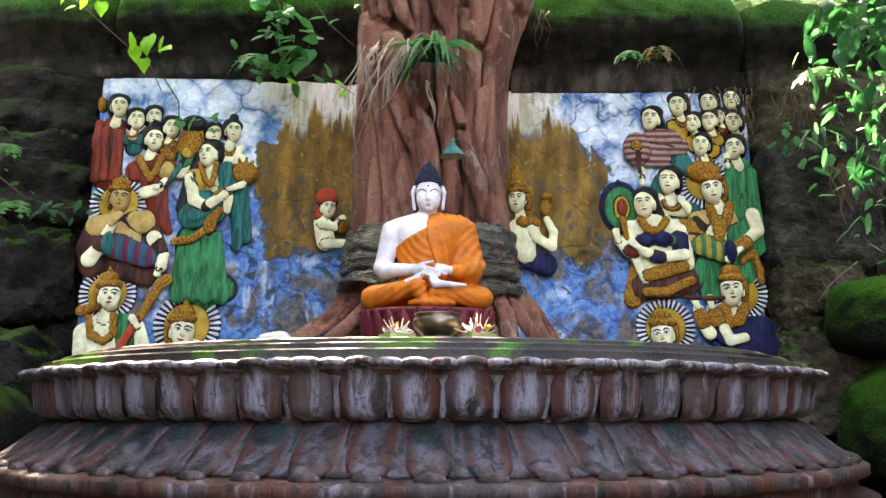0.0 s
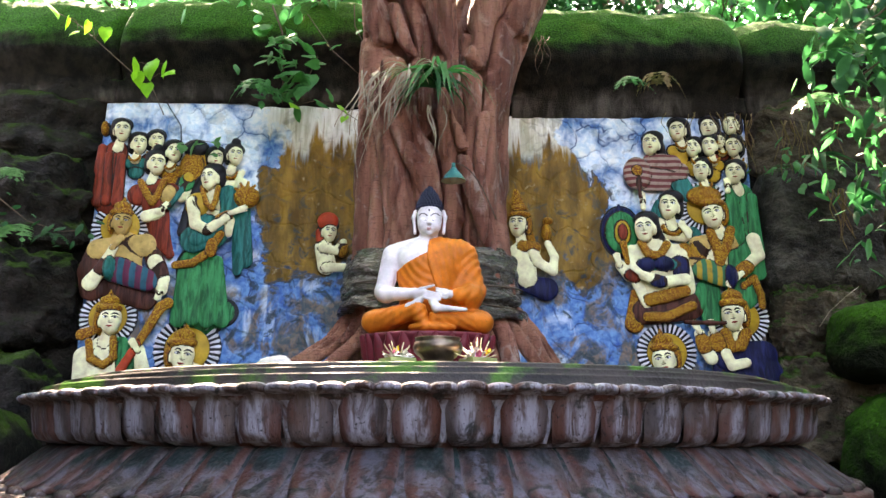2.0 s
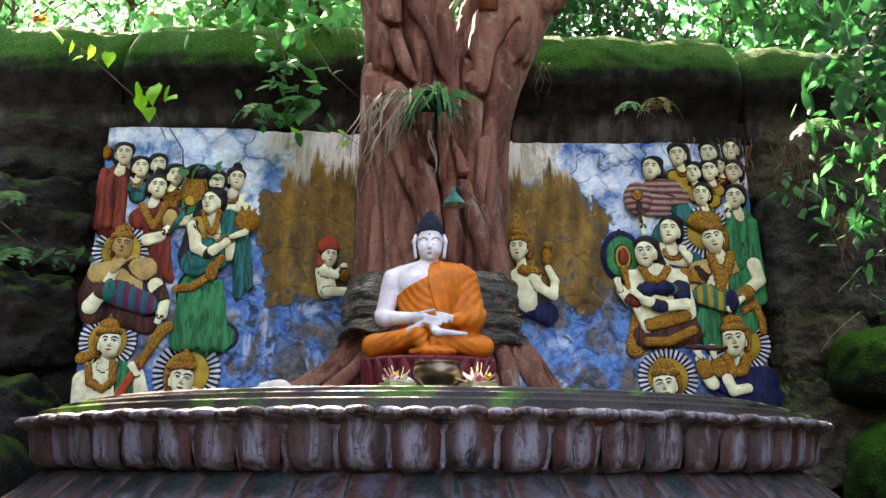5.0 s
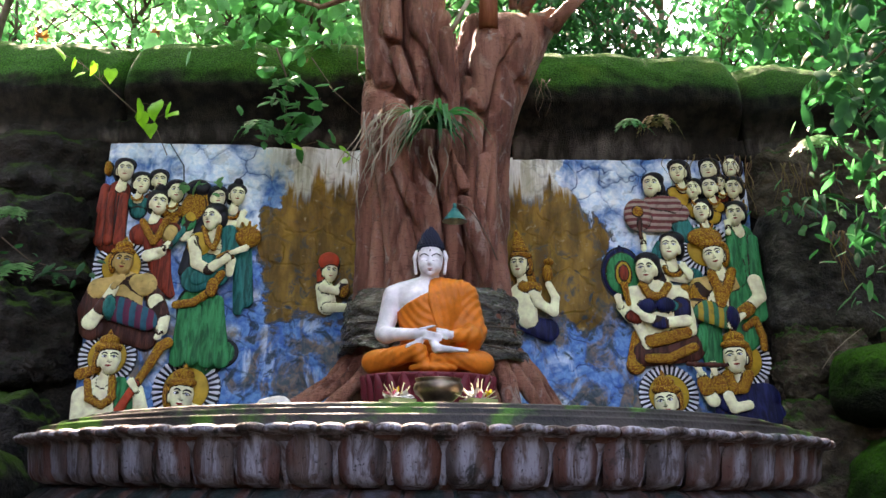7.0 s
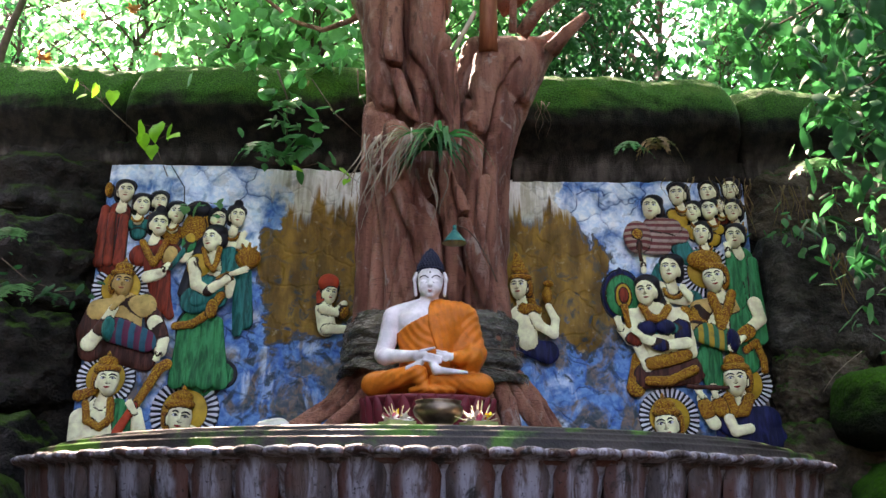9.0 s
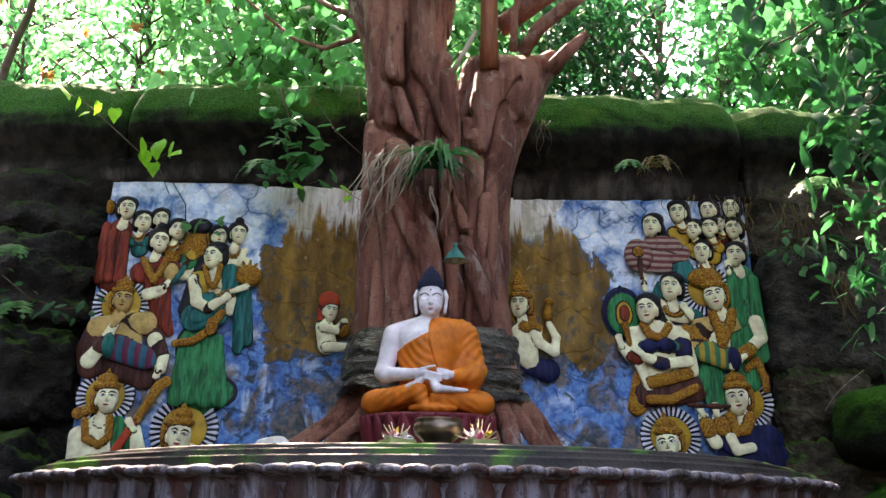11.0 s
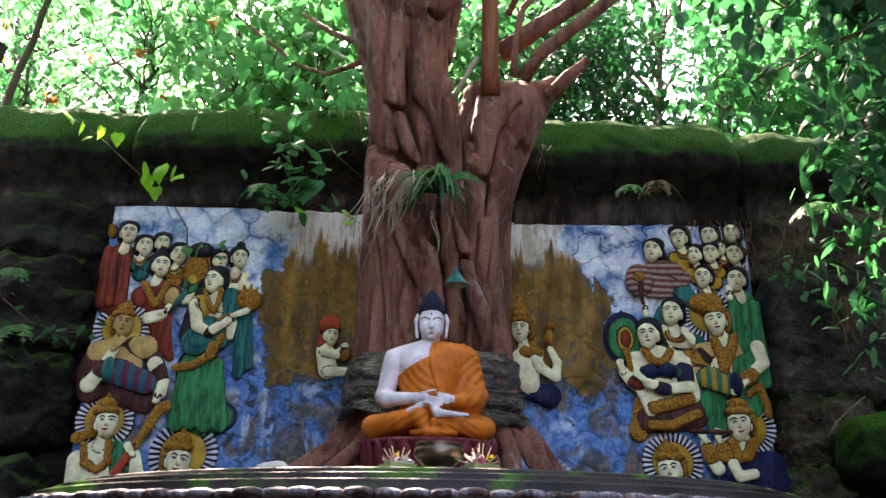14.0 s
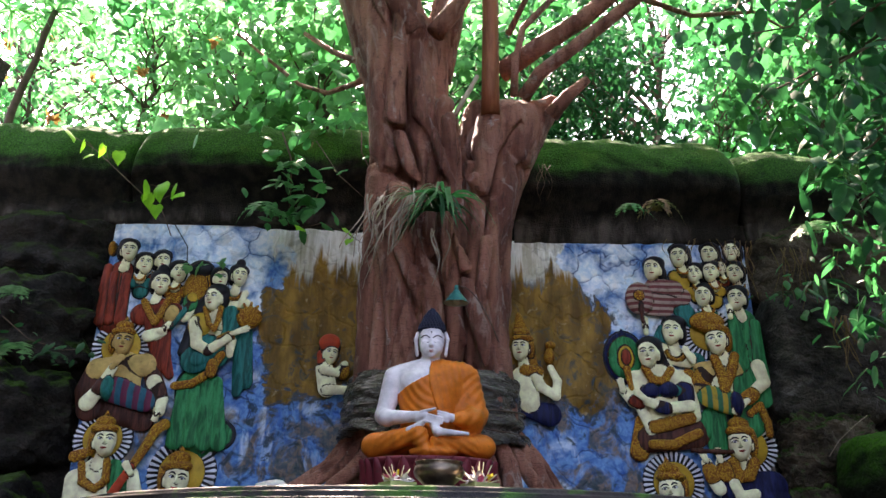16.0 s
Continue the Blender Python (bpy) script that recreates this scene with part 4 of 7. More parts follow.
f.make("relief of a bun-haired woman with joined palms")
# great standing woman
f = Figure().head((-2.061, 3.624), 0.097, -1, "plain", 0.05, 0.12)
f.path([(-2.101, 3.694), (-2.204, 3.523), (-2.254, 3.312), (-2.291, 3.146)], 0.051, 0.041, HAIR, 0.06)
f.limb((-2.197, 3.428), (-1.922, 3.428), 0.082, 0.077, CREAM, 0.07).blob((-2.160, 3.391), 0.103, 0.113, OCHRE, 0.08, 0.06).limb((-2.093, 3.365), (-2.042, 3.130), 0.133, 0.113, CREAM, 0.05)
f.path([(-2.120, 3.534), (-2.070, 3.391), (-2.016, 3.338), (-1.992, 3.417), (-1.979, 3.534)], 0.021, 0.026, GOLD, 0.14).limb((-2.100, 3.250), (-1.947, 3.197), 0.067, 0.067, TEAL, 0.075).limb((-2.230, 3.523), (-2.254, 3.182), 0.046, 0.036, HAIR, 0.05)
f.path([(-1.901, 3.497), (-1.878, 3.365), (-1.931, 3.182), (-2.147, 3.078)], 0.077, 0.062, TEAL, 0.09, 0.10)
f.path([(-2.196, 3.407), (-2.156, 3.208), (-2.043, 3.146), (-1.886, 3.260)], 0.056, 0.041, CREAM, 0.12, 0.15).limb((-1.941, 3.250), (-1.873, 3.281), 0.046, 0.046, GOLD, 0.14).hand((-1.854, 3.297), (-1.698, 3.354), CREAM, 0.15)
f.limb((-1.860, 3.234), (-1.862, 3.115), 0.046, 0.031, CREAM, 0.12).limb((-1.788, 3.286), (-1.757, 3.001), 0.072, 0.082, TEAL, 0.05).limb((-1.757, 3.001), (-1.784, 2.798), 0.087, 0.041, TEAL, 0.05)
f.limb((-2.172, 3.078), (-1.976, 3.104), 0.123, 0.092, TEAL, 0.07).path([(-2.301, 2.838), (-2.156, 2.858), (-2.029, 2.950), (-1.932, 3.115)], 0.036, 0.036, GOLD, 0.11).blob((-1.998, 2.991), 0.051, 0.087, GOLD, 0.13, 0.03)
f.path([(-2.141, 2.858), (-2.102, 2.597), (-2.061, 2.423)], 0.174, 0.195, GREEN, 0.0).limb((-2.224, 2.473), (-1.883, 2.438), 0.103, 0.113, GREEN, 0.0).limb((-2.225, 2.798), (-2.250, 2.374), 0.062, 0.072, GREEN, 0.07).limb((-2.127, 2.798), (-2.120, 2.374), 0.051, 0.062, GREEN, 0.09)
f.limb((-2.032, 2.848), (-1.998, 2.359), 0.056, 0.067, GREEN, 0.09).limb((-1.955, 2.874), (-1.878, 2.359), 0.056, 0.067, GREEN, 0.08)
f.make("relief of a standing woman in green skirt and teal sash", k=0.010)
f = Figure().blob((-1.734, 3.460), 0.113, 0.103, GOLD, 0.09, 0.07)
for i in range(9):
    t = i * 0.7
    b = (-1.735, 3.481)
    f.limb(b, (b[0] + 0.10 * math.cos(t), b[1] + 0.02 + 0.09 * math.sin(t)), 0.022, 0.012, GOLD, 0.13)
f.make("relief of a gilt lotus offering held by the standing woman", "relief ornament", "relief_lotus")
# drummer with a halo
f = Figure().halo((-2.841, 3.197), 0.256).head((-2.804, 3.223), 0.103, 1, "crown", -0.08, 0.09, TAN)
f.limb((-3.004, 2.991), (-2.598, 3.027), 0.092, 0.103, TAN, 0.06).limb((-2.780, 2.976), (-2.759, 2.848), 0.174, 0.154, TAN, 0.05).limb((-2.582, 3.078), (-2.460, 2.798), 0.072, 0.082, BROWN, 0.04)
f.path([(-3.020, 3.001), (-3.068, 2.798), (-3.018, 2.647)], 0.082, 0.113, BROWN, 0.04).limb((-2.847, 2.647), (-2.546, 2.547), 0.113, 0.092, BROWN, 0.03)
f.path([(-3.022, 2.687), (-2.935, 2.798), (-2.841, 2.991)], 0.072, 0.041, CREAM, 0.09, 0.12).limb((-2.931, 2.808), (-2.906, 2.848), 0.062, 0.062, BROWN, 0.11).hand((-2.846, 2.991), (-2.763, 3.104), TAN, 0.13)
f.path([(-2.486, 2.874), (-2.405, 2.722), (-2.406, 2.622)], 0.067, 0.051, CREAM, 0.08).limb((-2.447, 2.818), (-2.423, 2.762), 0.067, 0.067, BROWN, 0.08).hand((-2.407, 2.637), (-2.432, 2.527), CREAM, 0.10)
f.limb((-2.803, 2.798), (-2.535, 2.707), 0.113, 0.097, BANDS, 0.09).blob((-2.863, 2.813), 0.051, 0.113, TEAL, 0.09, 0.11)
f.make("relief of a haloed drummer with a blue banded drum")
# lute player with a halo
f = Figure().halo((-2.861, 2.394), 0.246).head((-2.810, 2.364), 0.113, 1, "crown", 0.0, 0.09)
f.limb((-3.004, 2.058), (-2.646, 2.058), 0.087, 0.072, CREAM, 0.05).limb((-2.837, 2.058), (-2.814, 1.820), 0.185, 0.195, CREAM, 0.04).limb((-3.028, 2.058), (-3.027, 1.820), 0.077, 0.067, CREAM, 0.05)
f.path([(-2.969, 2.179), (-2.940, 2.034), (-2.830, 1.982), (-2.750, 2.049), (-2.765, 2.203)], 0.031, 0.031, GOLD, 0.10).limb((-2.713, 2.155), (-2.659, 1.986), 0.072, 0.092, GREEN, 0.06).limb((-3.048, 2.242), (-2.955, 2.276), 0.051, 0.041, GOLD, 0.07)
f.limb((-2.673, 1.939), (-2.559, 2.155), 0.041, 0.031, RED, 0.12).path([(-2.559, 2.155), (-2.468, 2.325), (-2.394, 2.473), (-2.338, 2.507)], 0.036, 0.051, GOLD, 0.10)
f.limb((-2.504, 1.962), (-2.536, 2.106), 0.062, 0.046, CREAM, 0.10).hand((-2.545, 2.106), (-2.612, 2.203), CREAM, 0.13)
f.make("relief of a haloed lute player with crown and gilt collar")
f = Figure().halo((-2.164, 2.121), 0.287).head((-2.178, 2.058), 0.123, 1, "crown", -0.15, 0.09).limb((-2.201, 1.867), (-2.079, 1.820), 0.174, 0.174, CREAM, 0.04)
f.make("relief of a crowned head with white-rayed halo")
# small figures beside the trunk
f = Figure().head((-0.997, 3.146), 0.077, 1, "plain", -0.1, 0.06).blob((-1.015, 3.250), 0.092, 0.082, RED, 0.06, 0.05).limb((-1.081, 3.146), (-1.077, 3.027), 0.041, 0.031, RED, 0.05)
f.limb((-1.046, 3.012), (-1.011, 2.848), 0.077, 0.082, CREAM, 0.05).path([(-1.046, 3.001), (-0.932, 2.976), (-0.870, 3.053)], 0.041, 0.031, CREAM, 0.08).limb((-1.010, 2.828), (-0.814, 2.828), 0.046, 0.036, CREAM, 0.07).blob((-0.883, 3.001), 0.056, 0.082, GOLD, 0.05)
f.make("relief of a small praying figure in a red turban")
f = Figure().head((0.646, 3.218), 0.097, -1, "crown", 0.0, 0.07).limb((0.650, 3.391), (0.633, 3.523), 0.062, 0.026, GOLD, 0.07).limb((0.646, 2.976), (0.769, 2.991), 0.077, 0.072, CREAM, 0.05)
f.limb((0.695, 2.976), (0.714, 2.747), 0.103, 0.087, CREAM, 0.05).limb((0.682, 3.027), (0.795, 3.012), 0.046, 0.046, GOLD, 0.08).limb((0.727, 3.260), (0.762, 3.079), 0.031, 0.036, GOLD, 0.05)
f.path([(0.769, 2.976), (0.816, 2.874), (0.936, 2.798)], 0.046, 0.041, CREAM, 0.08).path([(0.936, 2.798), (0.955, 2.925), (0.899, 3.042)], 0.041, 0.031, CREAM, 0.08).blob((0.892, 3.146), 0.046, 0.077, GOLD, 0.07).blob((0.906, 3.250), 0.046, 0.036, GOLD, 0.07)
f.limb((0.713, 2.687), (0.882, 2.647), 0.072, 0.103, NAVY, 0.03)
f.make("relief of a gilt-crowned figure holding up an ornament")
# crowd at the right end
bust((2.595, 4.169), 0.082, -1, "plain", OCHRE, "relief of a dark-haired onlooker in ochre at the panel's end", o=0.03, wide=1.2)
bust((2.388, 4.141), 0.082, -1, "plain", OCHRE, "relief of a dark-haired onlooker in ochre", o=0.03, wide=1.2)
bust((2.109, 4.113), 0.087, -1, "plain", OCHRE, "relief of a woman with piled hair in ochre", drop=3.6, o=0.03, tilt=0.05)
bust((2.480, 4.009), 0.062, -1, "plain", MAROON, "relief of a small head between the onlookers", drop=2.4, o=0.025, wide=1.0)
bust((2.593, 3.954), 0.082, -1, "plain", OCHRE, "relief of a dark-haired onlooker in an ochre sash", o=0.045, wide=1.2)
bust((2.230, 3.943), 0.077, -1, "plain", OCHRE, "relief of an onlooker with parted dark hair", drop=2.6, o=0.04, wide=1.2)
bust((2.379, 3.960), 0.082, -1, "plain", OCHRE, "relief of an onlooker with gilt hair band", drop=3.2, o=0.045, wide=1.4)
bust((2.285, 3.726), 0.087, -1, "plain", TEAL, "relief of a brown-haired onlooker in teal", drop=2.8, o=0.05, wide=1.3)
f = Figure().head((1.850, 3.971), 0.092, -1, "long", -0.1, 0.08).limb((1.855, 3.802), (2.032, 3.791), 0.087, 0.087, FLOW, 0.06).limb((1.849, 3.710), (2.103, 3.726), 0.128, 0.082, FLOW, 0.05)
f.limb((1.794, 3.630), (1.943, 3.603), 0.092, 0.072, FLOW, 0.05).limb((2.051, 3.710), (2.149, 3.523), 0.092, 0.082, TEAL, 0.03)
f.blob((1.712, 3.694), 0.123, 0.154, FLOW, 0.08, 0.06).blob((1.702, 3.705), 0.046, 0.051, GOLD, 0.13, 0.03).limb((1.713, 3.630), (1.719, 3.470), 0.021, 0.015, BROWN, 0.12).hand((1.743, 3.365), (1.737, 3.523), CREAM, 0.10)
f.make("relief of a woman with long black hair and a round fan")
f = Figure().head((2.570, 3.694), 0.092, -1, "plain", 0.0, 0.09).path([(2.614, 3.497), (2.643, 3.260), (2.655, 3.001)], 0.123, 0.133, GREEN, 0.04).limb((2.539, 3.497), (2.555, 3.104), 0.062, 0.072, GREEN, 0.06)
f.limb((2.712, 3.470), (2.711, 3.079), 0.046, 0.056, GREEN, 0.07).hand((2.496, 3.523), (2.496, 3.651), CREAM, 0.10).limb((2.715, 2.798), (2.694, 3.001), 0.072, 0.082, GREEN, 0.03)
f.make("relief of an onlooker in a long green robe, palms joined")
f = Figure().head((1.969, 3.381), 0.103, -1, "plain", -0.1, 0.09).limb((1.868, 3.198), (2.087, 3.146), 0.092, 0.082, CREAM, 0.05).limb((1.906, 3.417), (1.847, 3.260), 0.051, 0.062, TEAL, 0.03)
necklace(f, (1.991, 3.182), 0.082, 0.09)
f.hand((2.119, 3.104), (2.050, 3.250), CREAM, 0.11).limb((2.082, 3.001), (2.096, 2.647), 0.051, 0.056, CREAM, 0.07).limb((2.077, 3.001), (2.083, 2.940), 0.056, 0.056, GOLD, 0.075).limb((2.171, 3.130), (2.189, 2.848), 0.082, 0.082, TEAL, 0.03)
f.make("relief of a dark-haired woman with a hand raised to her breast")
# drummer at the right
f = Figure().halo((2.305, 3.391), 0.241).head((2.343, 3.302), 0.113, -1, "crown", 0.18, 0.10).blob((2.287, 3.481), 0.154, 0.092, GOLD, 0.08, 0.06)
f.limb((2.212, 3.027), (2.479, 3.079), 0.092, 0.092, TAN, 0.06).limb((2.339, 3.001), (2.346, 2.848), 0.133, 0.123, CREAM, 0.05).path([(2.311, 3.146), (2.359, 3.001), (2.368, 2.874), (2.438, 3.012), (2.486, 3.166)], 0.041, 0.041, GOLD, 0.10)
f.limb((2.211, 3.001), (2.167, 2.874), 0.072, 0.062, TAN, 0.08).limb((2.200, 2.991), (2.186, 2.940), 0.077, 0.077, GOLD, 0.08)
f.path([(2.505, 3.104), (2.508, 2.848), (2.560, 2.597)], 0.103, 0.133, GREEN, 0.04).limb((2.272, 2.647), (2.277, 2.399), 0.103, 0.082, GREEN, 0.03).limb((2.199, 2.647), (2.173, 2.497), 0.041, 0.051, GREEN, 0.05)
f.path([(2.676, 3.079), (2.708, 2.940), (2.559, 2.808)], 0.062, 0.046, CREAM, 0.10).limb((2.590, 2.828), (2.548, 2.798), 0.062, 0.062, GOLD, 0.11).hand((2.536, 2.772), (2.394, 2.657), CREAM, 0.13)
f.limb((2.226, 2.813), (2.403, 2.757), 0.097, 0.103, DRUM, 0.09).blob((2.451, 2.747), 0.051, 0.108, NAVY, 0.09, 0.10).path([(2.566, 2.672), (2.661, 2.747), (2.706, 2.597), (2.706, 2.497)], 0.026, 0.031, GOLD, 0.07)
f.make("relief of a crowned drummer with a banded green and gold drum")
# dancer with the leaf fan
f = Figure().head((1.737, 3.166), 0.108, -1, "long", 0.05, 0.12).limb((1.631, 2.960), (2.025, 2.960), 0.077, 0.087, CREAM, 0.07).limb((1.827, 2.950), (1.856, 2.622), 0.185, 0.133, CREAM, 0.06)
f.path([(1.700, 3.042), (1.753, 2.940), (1.851, 2.930), (1.916, 3.027)], 0.036, 0.036, GOLD, 0.13).blob((1.733, 2.848), 0.077, 0.062, NAVY, 0.12, 0.05).blob((1.886, 2.859), 0.082, 0.067, NAVY, 0.12, 0.05)
f.limb((1.698, 2.848), (2.018, 2.859), 0.051, 0.046, TEAL, 0.09).limb((2.049, 2.950), (2.058, 2.722), 0.067, 0.056, CREAM, 0.08).limb((2.034, 2.879), (2.039, 2.808), 0.072, 0.072, NAVY, 0.085)
f.path([(2.058, 2.722), (1.861, 2.697), (1.693, 2.747)], 0.051, 0.041, CREAM, 0.12, 0.15).limb((1.836, 2.697), (1.798, 2.707), 0.056, 0.056, NAVY, 0.14).hand((1.693, 2.747), (1.590, 2.838), CREAM, 0.16)
f.path([(1.616, 2.950), (1.634, 2.747), (1.718, 2.522)], 0.056, 0.041, CREAM, 0.08).limb((1.591, 2.762), (1.634, 2.747), 0.051, 0.051, MAROON, 0.10).hand((1.502, 2.848), (1.478, 2.960), CREAM, 0.11).limb((1.517, 2.848), (1.585, 2.747), 0.046, 0.046, CREAM, 0.09)
f.path([(1.754, 2.547), (1.877, 2.572), (2.051, 2.622)], 0.056, 0.051, GOLD, 0.10).limb((1.724, 2.448), (2.090, 2.497), 0.113, 0.123, BROWN, 0.05).path([(1.721, 2.399), (1.890, 2.399), (2.105, 2.497)], 0.041, 0.041, GOLD, 0.10).limb((1.660, 2.597), (1.621, 2.350), 0.062, 0.082, GOLD, 0.03)
f.make("relief of a bare-shouldered dancer with gilt belt and blue bodice")
f = Figure().blob((1.553, 3.166), 0.169, 0.226, NAVY, 0.02, 0.04).blob((1.553, 3.156), 0.144, 0.190, GREEN, 0.04, 0.045).blob((1.552, 3.146), 0.072, 0.113, OCHRE, 0.075, 0.025).blob((1.552, 3.146), 0.041, 0.072, MAROON, 0.095, 0.015)
f.limb((1.559, 3.286), (1.541, 3.407), 0.051, 0.015, NAVY, 0.03).limb((1.552, 3.042), (1.582, 2.874), 0.031, 0.026, GOLD, 0.09)
f.make("relief of a pointed green leaf fan edged in navy", "relief ornament", "relief_fan")
f = Figure().halo((1.880, 2.102), 0.251).head((1.832, 2.030), 0.118, -1, "crown", 0.15, 0.09).limb((1.805, 1.820), (1.923, 1.820), 0.164, 0.164, CREAM, 0.04).make("relief of a crowned head with dark rayed halo")
f = Figure().halo((2.523, 2.394), 0.246).head((2.437, 2.409), 0.118, -1, "crown", 0.1, 0.10).limb((2.417, 2.058), (2.682, 2.082), 0.133, 0.123, NAVY, 0.04).limb((2.456, 1.963), (2.666, 1.915), 0.205, 0.174, NAVY, 0.04)
f.path([(2.362, 2.262), (2.400, 2.145), (2.483, 2.155), (2.540, 2.262)], 0.046, 0.046, GOLD, 0.10).limb((2.274, 2.058), (2.373, 1.986), 0.051, 0.051, NAVY, 0.08).path([(2.347, 2.082), (2.387, 1.986), (2.508, 2.010)], 0.046, 0.041, CREAM, 0.12)
f.limb((2.291, 2.155), (2.260, 2.252), 0.056, 0.046, CREAM, 0.10).limb((2.292, 2.164), (2.280, 2.203), 0.062, 0.062, GOLD, 0.11).hand((2.252, 2.276), (2.232, 2.379), CREAM, 0.12).path([(2.225, 2.049), (2.174, 2.131), (2.145, 2.252)], 0.056, 0.046, CREAM, 0.10)
f.limb((2.175, 2.145), (2.160, 2.194), 0.062, 0.062, GOLD, 0.11).hand((2.137, 2.276), (2.086, 2.369), CREAM, 0.12).limb((2.031, 2.350), (2.344, 2.340), 0.018, 0.018, BROWN, 0.13).limb((2.326, 2.597), (2.387, 2.567), 0.031, 0.031, GREEN, 0.03)
f.make("relief of a haloed flute player in a navy robe")

# ---- seated statue ----
def statue():
    h = 0.005
    P = lattice((-0.46, -0.34, -0.02), (0.46, 0.24, 1.02), h)
    x, y, z = P[..., 0], P[..., 1], P[..., 2]
    # head, neck and bare shoulder
    S = Soft(P)
    S.ell((0.006, -0.005, 0.765), (0.083, 0.095, 0.105), 0.02).ell((0.006, -0.045, 0.690), (0.055, 0.052, 0.052), 0.05)
    S.cap((0.006, -0.092, 0.760), (0.006, -0.112, 0.712), 0.006, 0.013, 0.014)
    S.cap((-0.010, -0.094, 0.677), (0.022, -0.094, 0.677), 0.008, 0.008, 0.008).ell((0.006, -0.085, 0.650), (0.020, 0.015, 0.014), 0.02)
    for sg in (-1, 1):
        c = 0.006
        S.cap((c + 0.092 * sg, 0.01, 0.815), (c + 0.104 * sg, 0.005, 0.775), 0.014, 0.016, 0.012, (0.8, 1.2, 1)).cap((c + 0.104 * sg, 0.005, 0.775), (c + 0.093 * sg, -0.005, 0.672), 0.013, 0.014, 0.010, (0.8, 1.1, 1))
        S.ell((c + 0.036 * sg, -0.082, 0.738), (0.026, 0.016, 0.010), 0.008).ell((c + 0.040 * sg, -0.066, 0.700), (0.030, 0.03, 0.028), 0.03)
    S.cap((0.004, 0.01, 0.70), (0.0, 0.02, 0.58), 0.056, 0.064, 0.02)
    B = Soft(P)
    B.cap((-0.02, 0.02, 0.600), (-0.175, 0.03, 0.545), 0.052, 0.072, 0.05).cap((0.02, 0.02, 0.600), (0.175, 0.03, 0.545), 0.052, 0.072, 0.05)
    B.ell((0.0, 0.02, 0.44), (0.205, 0.125, 0.18), 0.07).ell((0.0, 0.02, 0.24), (0.165, 0.12, 0.18), 0.08)
    B.ell((-0.085, -0.065, 0.475), (0.085, 0.045, 0.06), 0.05)
    # bare right arm
    S.cap((-0.228, 0.03, 0.525), (-0.285, 0.0, 0.285), 0.072, 0.056, 0.03).cap((-0.285, 0.0, 0.270), (-0.265, -0.10, 0.245), 0.054, 0.050, 0.03)
    S.cap((-0.265, -0.09, 0.250), (-0.075, -0.215, 0.238), 0.050, 0.031, 0.02)
    # hands folded in the lap, thumbs up
    S.cap((-0.075, -0.215, 0.240), (-0.02, -0.235, 0.238), 0.030, 0.024, 0.012)
    for i in range(4):
        S.cap((-0.025, -0.240 - 0.004 * i, 0.252 - 0.015 * i), (0.045, -0.262 + 0.004 * i, 0.232 - 0.012 * i), 0.0095, 0.0085, 0.003)
        S.cap((0.045, -0.262 + 0.004 * i, 0.232 - 0.012 * i), (0.080, -0.258, 0.222 - 0.010 * i), 0.0085, 0.0065, 0.003)
        S.cap((0.115, -0.235, 0.252 - 0.015 * i), (0.055, -0.252, 0.265 - 0.016 * i), 0.0095, 0.007, 0.003)
    S.cap((-0.045, -0.235, 0.262), (0.040, -0.245, 0.283), 0.012, 0.007, 0.006).cap((0.175, -0.175, 0.232), (0.105, -0.230, 0.236), 0.026, 0.026, 0.012)
    # upturned foot
    S.cap((0.030, -0.232, 0.185), (0.055, -0.262, 0.145), 0.024, 0.028, 0.02).cap((0.055, -0.262, 0.142), (0.235, -0.222, 0.136), 0.028, 0.013, 0.015, (1, 1, 0.9))
    S.cap((-0.120, -0.215, 0.160), (-0.040, -0.232, 0.192), 0.018, 0.018, 0.02)
    # robe: its upper edge runs from below the right arm to the left side of the neck
    sash_side = x > 0.035 + 0.04 * np.sin(z * 9)
    lower_edge = (z - 0.405 - 0.58 * (x + 0.21)) * 0.87
    edge = np.where(sash_side, -0.05, lower_edge)
    bare = smin(S.F, B.F + np.where(edge < 0, 0.03, 0.0).astype(np.float32), 0.02)
    T = Soft(P)
    T.ell((0.0, 0.02, 0.44), (0.216, 0.138, 0.185), 0.05).ell((0.0, 0.02, 0.24), (0.185, 0.135, 0.18), 0.08).cap((0.075, 0.025, 0.575), (0.185, 0.03, 0.545), 0.056, 0.082, 0.06).ell((-0.085, -0.065, 0.475), (0.085, 0.050, 0.06), 0.05)
    wrap = T.F
    fold = np.where(sash_side, 0.0022 * np.sin((x * 0.95 + 0.12 * z) * 150 + 1.5 * np.sin(z * 14)), 0.0022 * np.sin(np.hypot(x - 0.16, z - 0.62) * 135 + 1.2 * np.sin(x * 23)))
    wrap = np.maximum(wrap + fold - np.where(sash_side, 0.010, 0.0), edge)
    T = Soft(P)
    T.cap((0.235, 0.03, 0.525), (0.300, 0.01, 0.300), 0.084, 0.066, 0.03).cap((0.300, 0.0, 0.275), (0.270, -0.09, 0.245), 0.064, 0.062, 0.04).cap((0.270, -0.09, 0.245), (0.165, -0.180, 0.232), 0.062, 0.040, 0.03)
    T.cap((0.265, -0.02, 0.25), (0.235, -0.06, 0.125), 0.06, 0.05, 0.06).cap((0.17, 0.03, 0.4), (0.24, -0.01, 0.2), 0.08, 0.07, 0.06)
    sleeve = T.F + 0.0026 * np.sin(z * 75 - x * 95 + 2.5 * np.sin(z * 13 + y * 8))
    robe = smin(wrap, sleeve, 0.025)
    T = Soft(P)
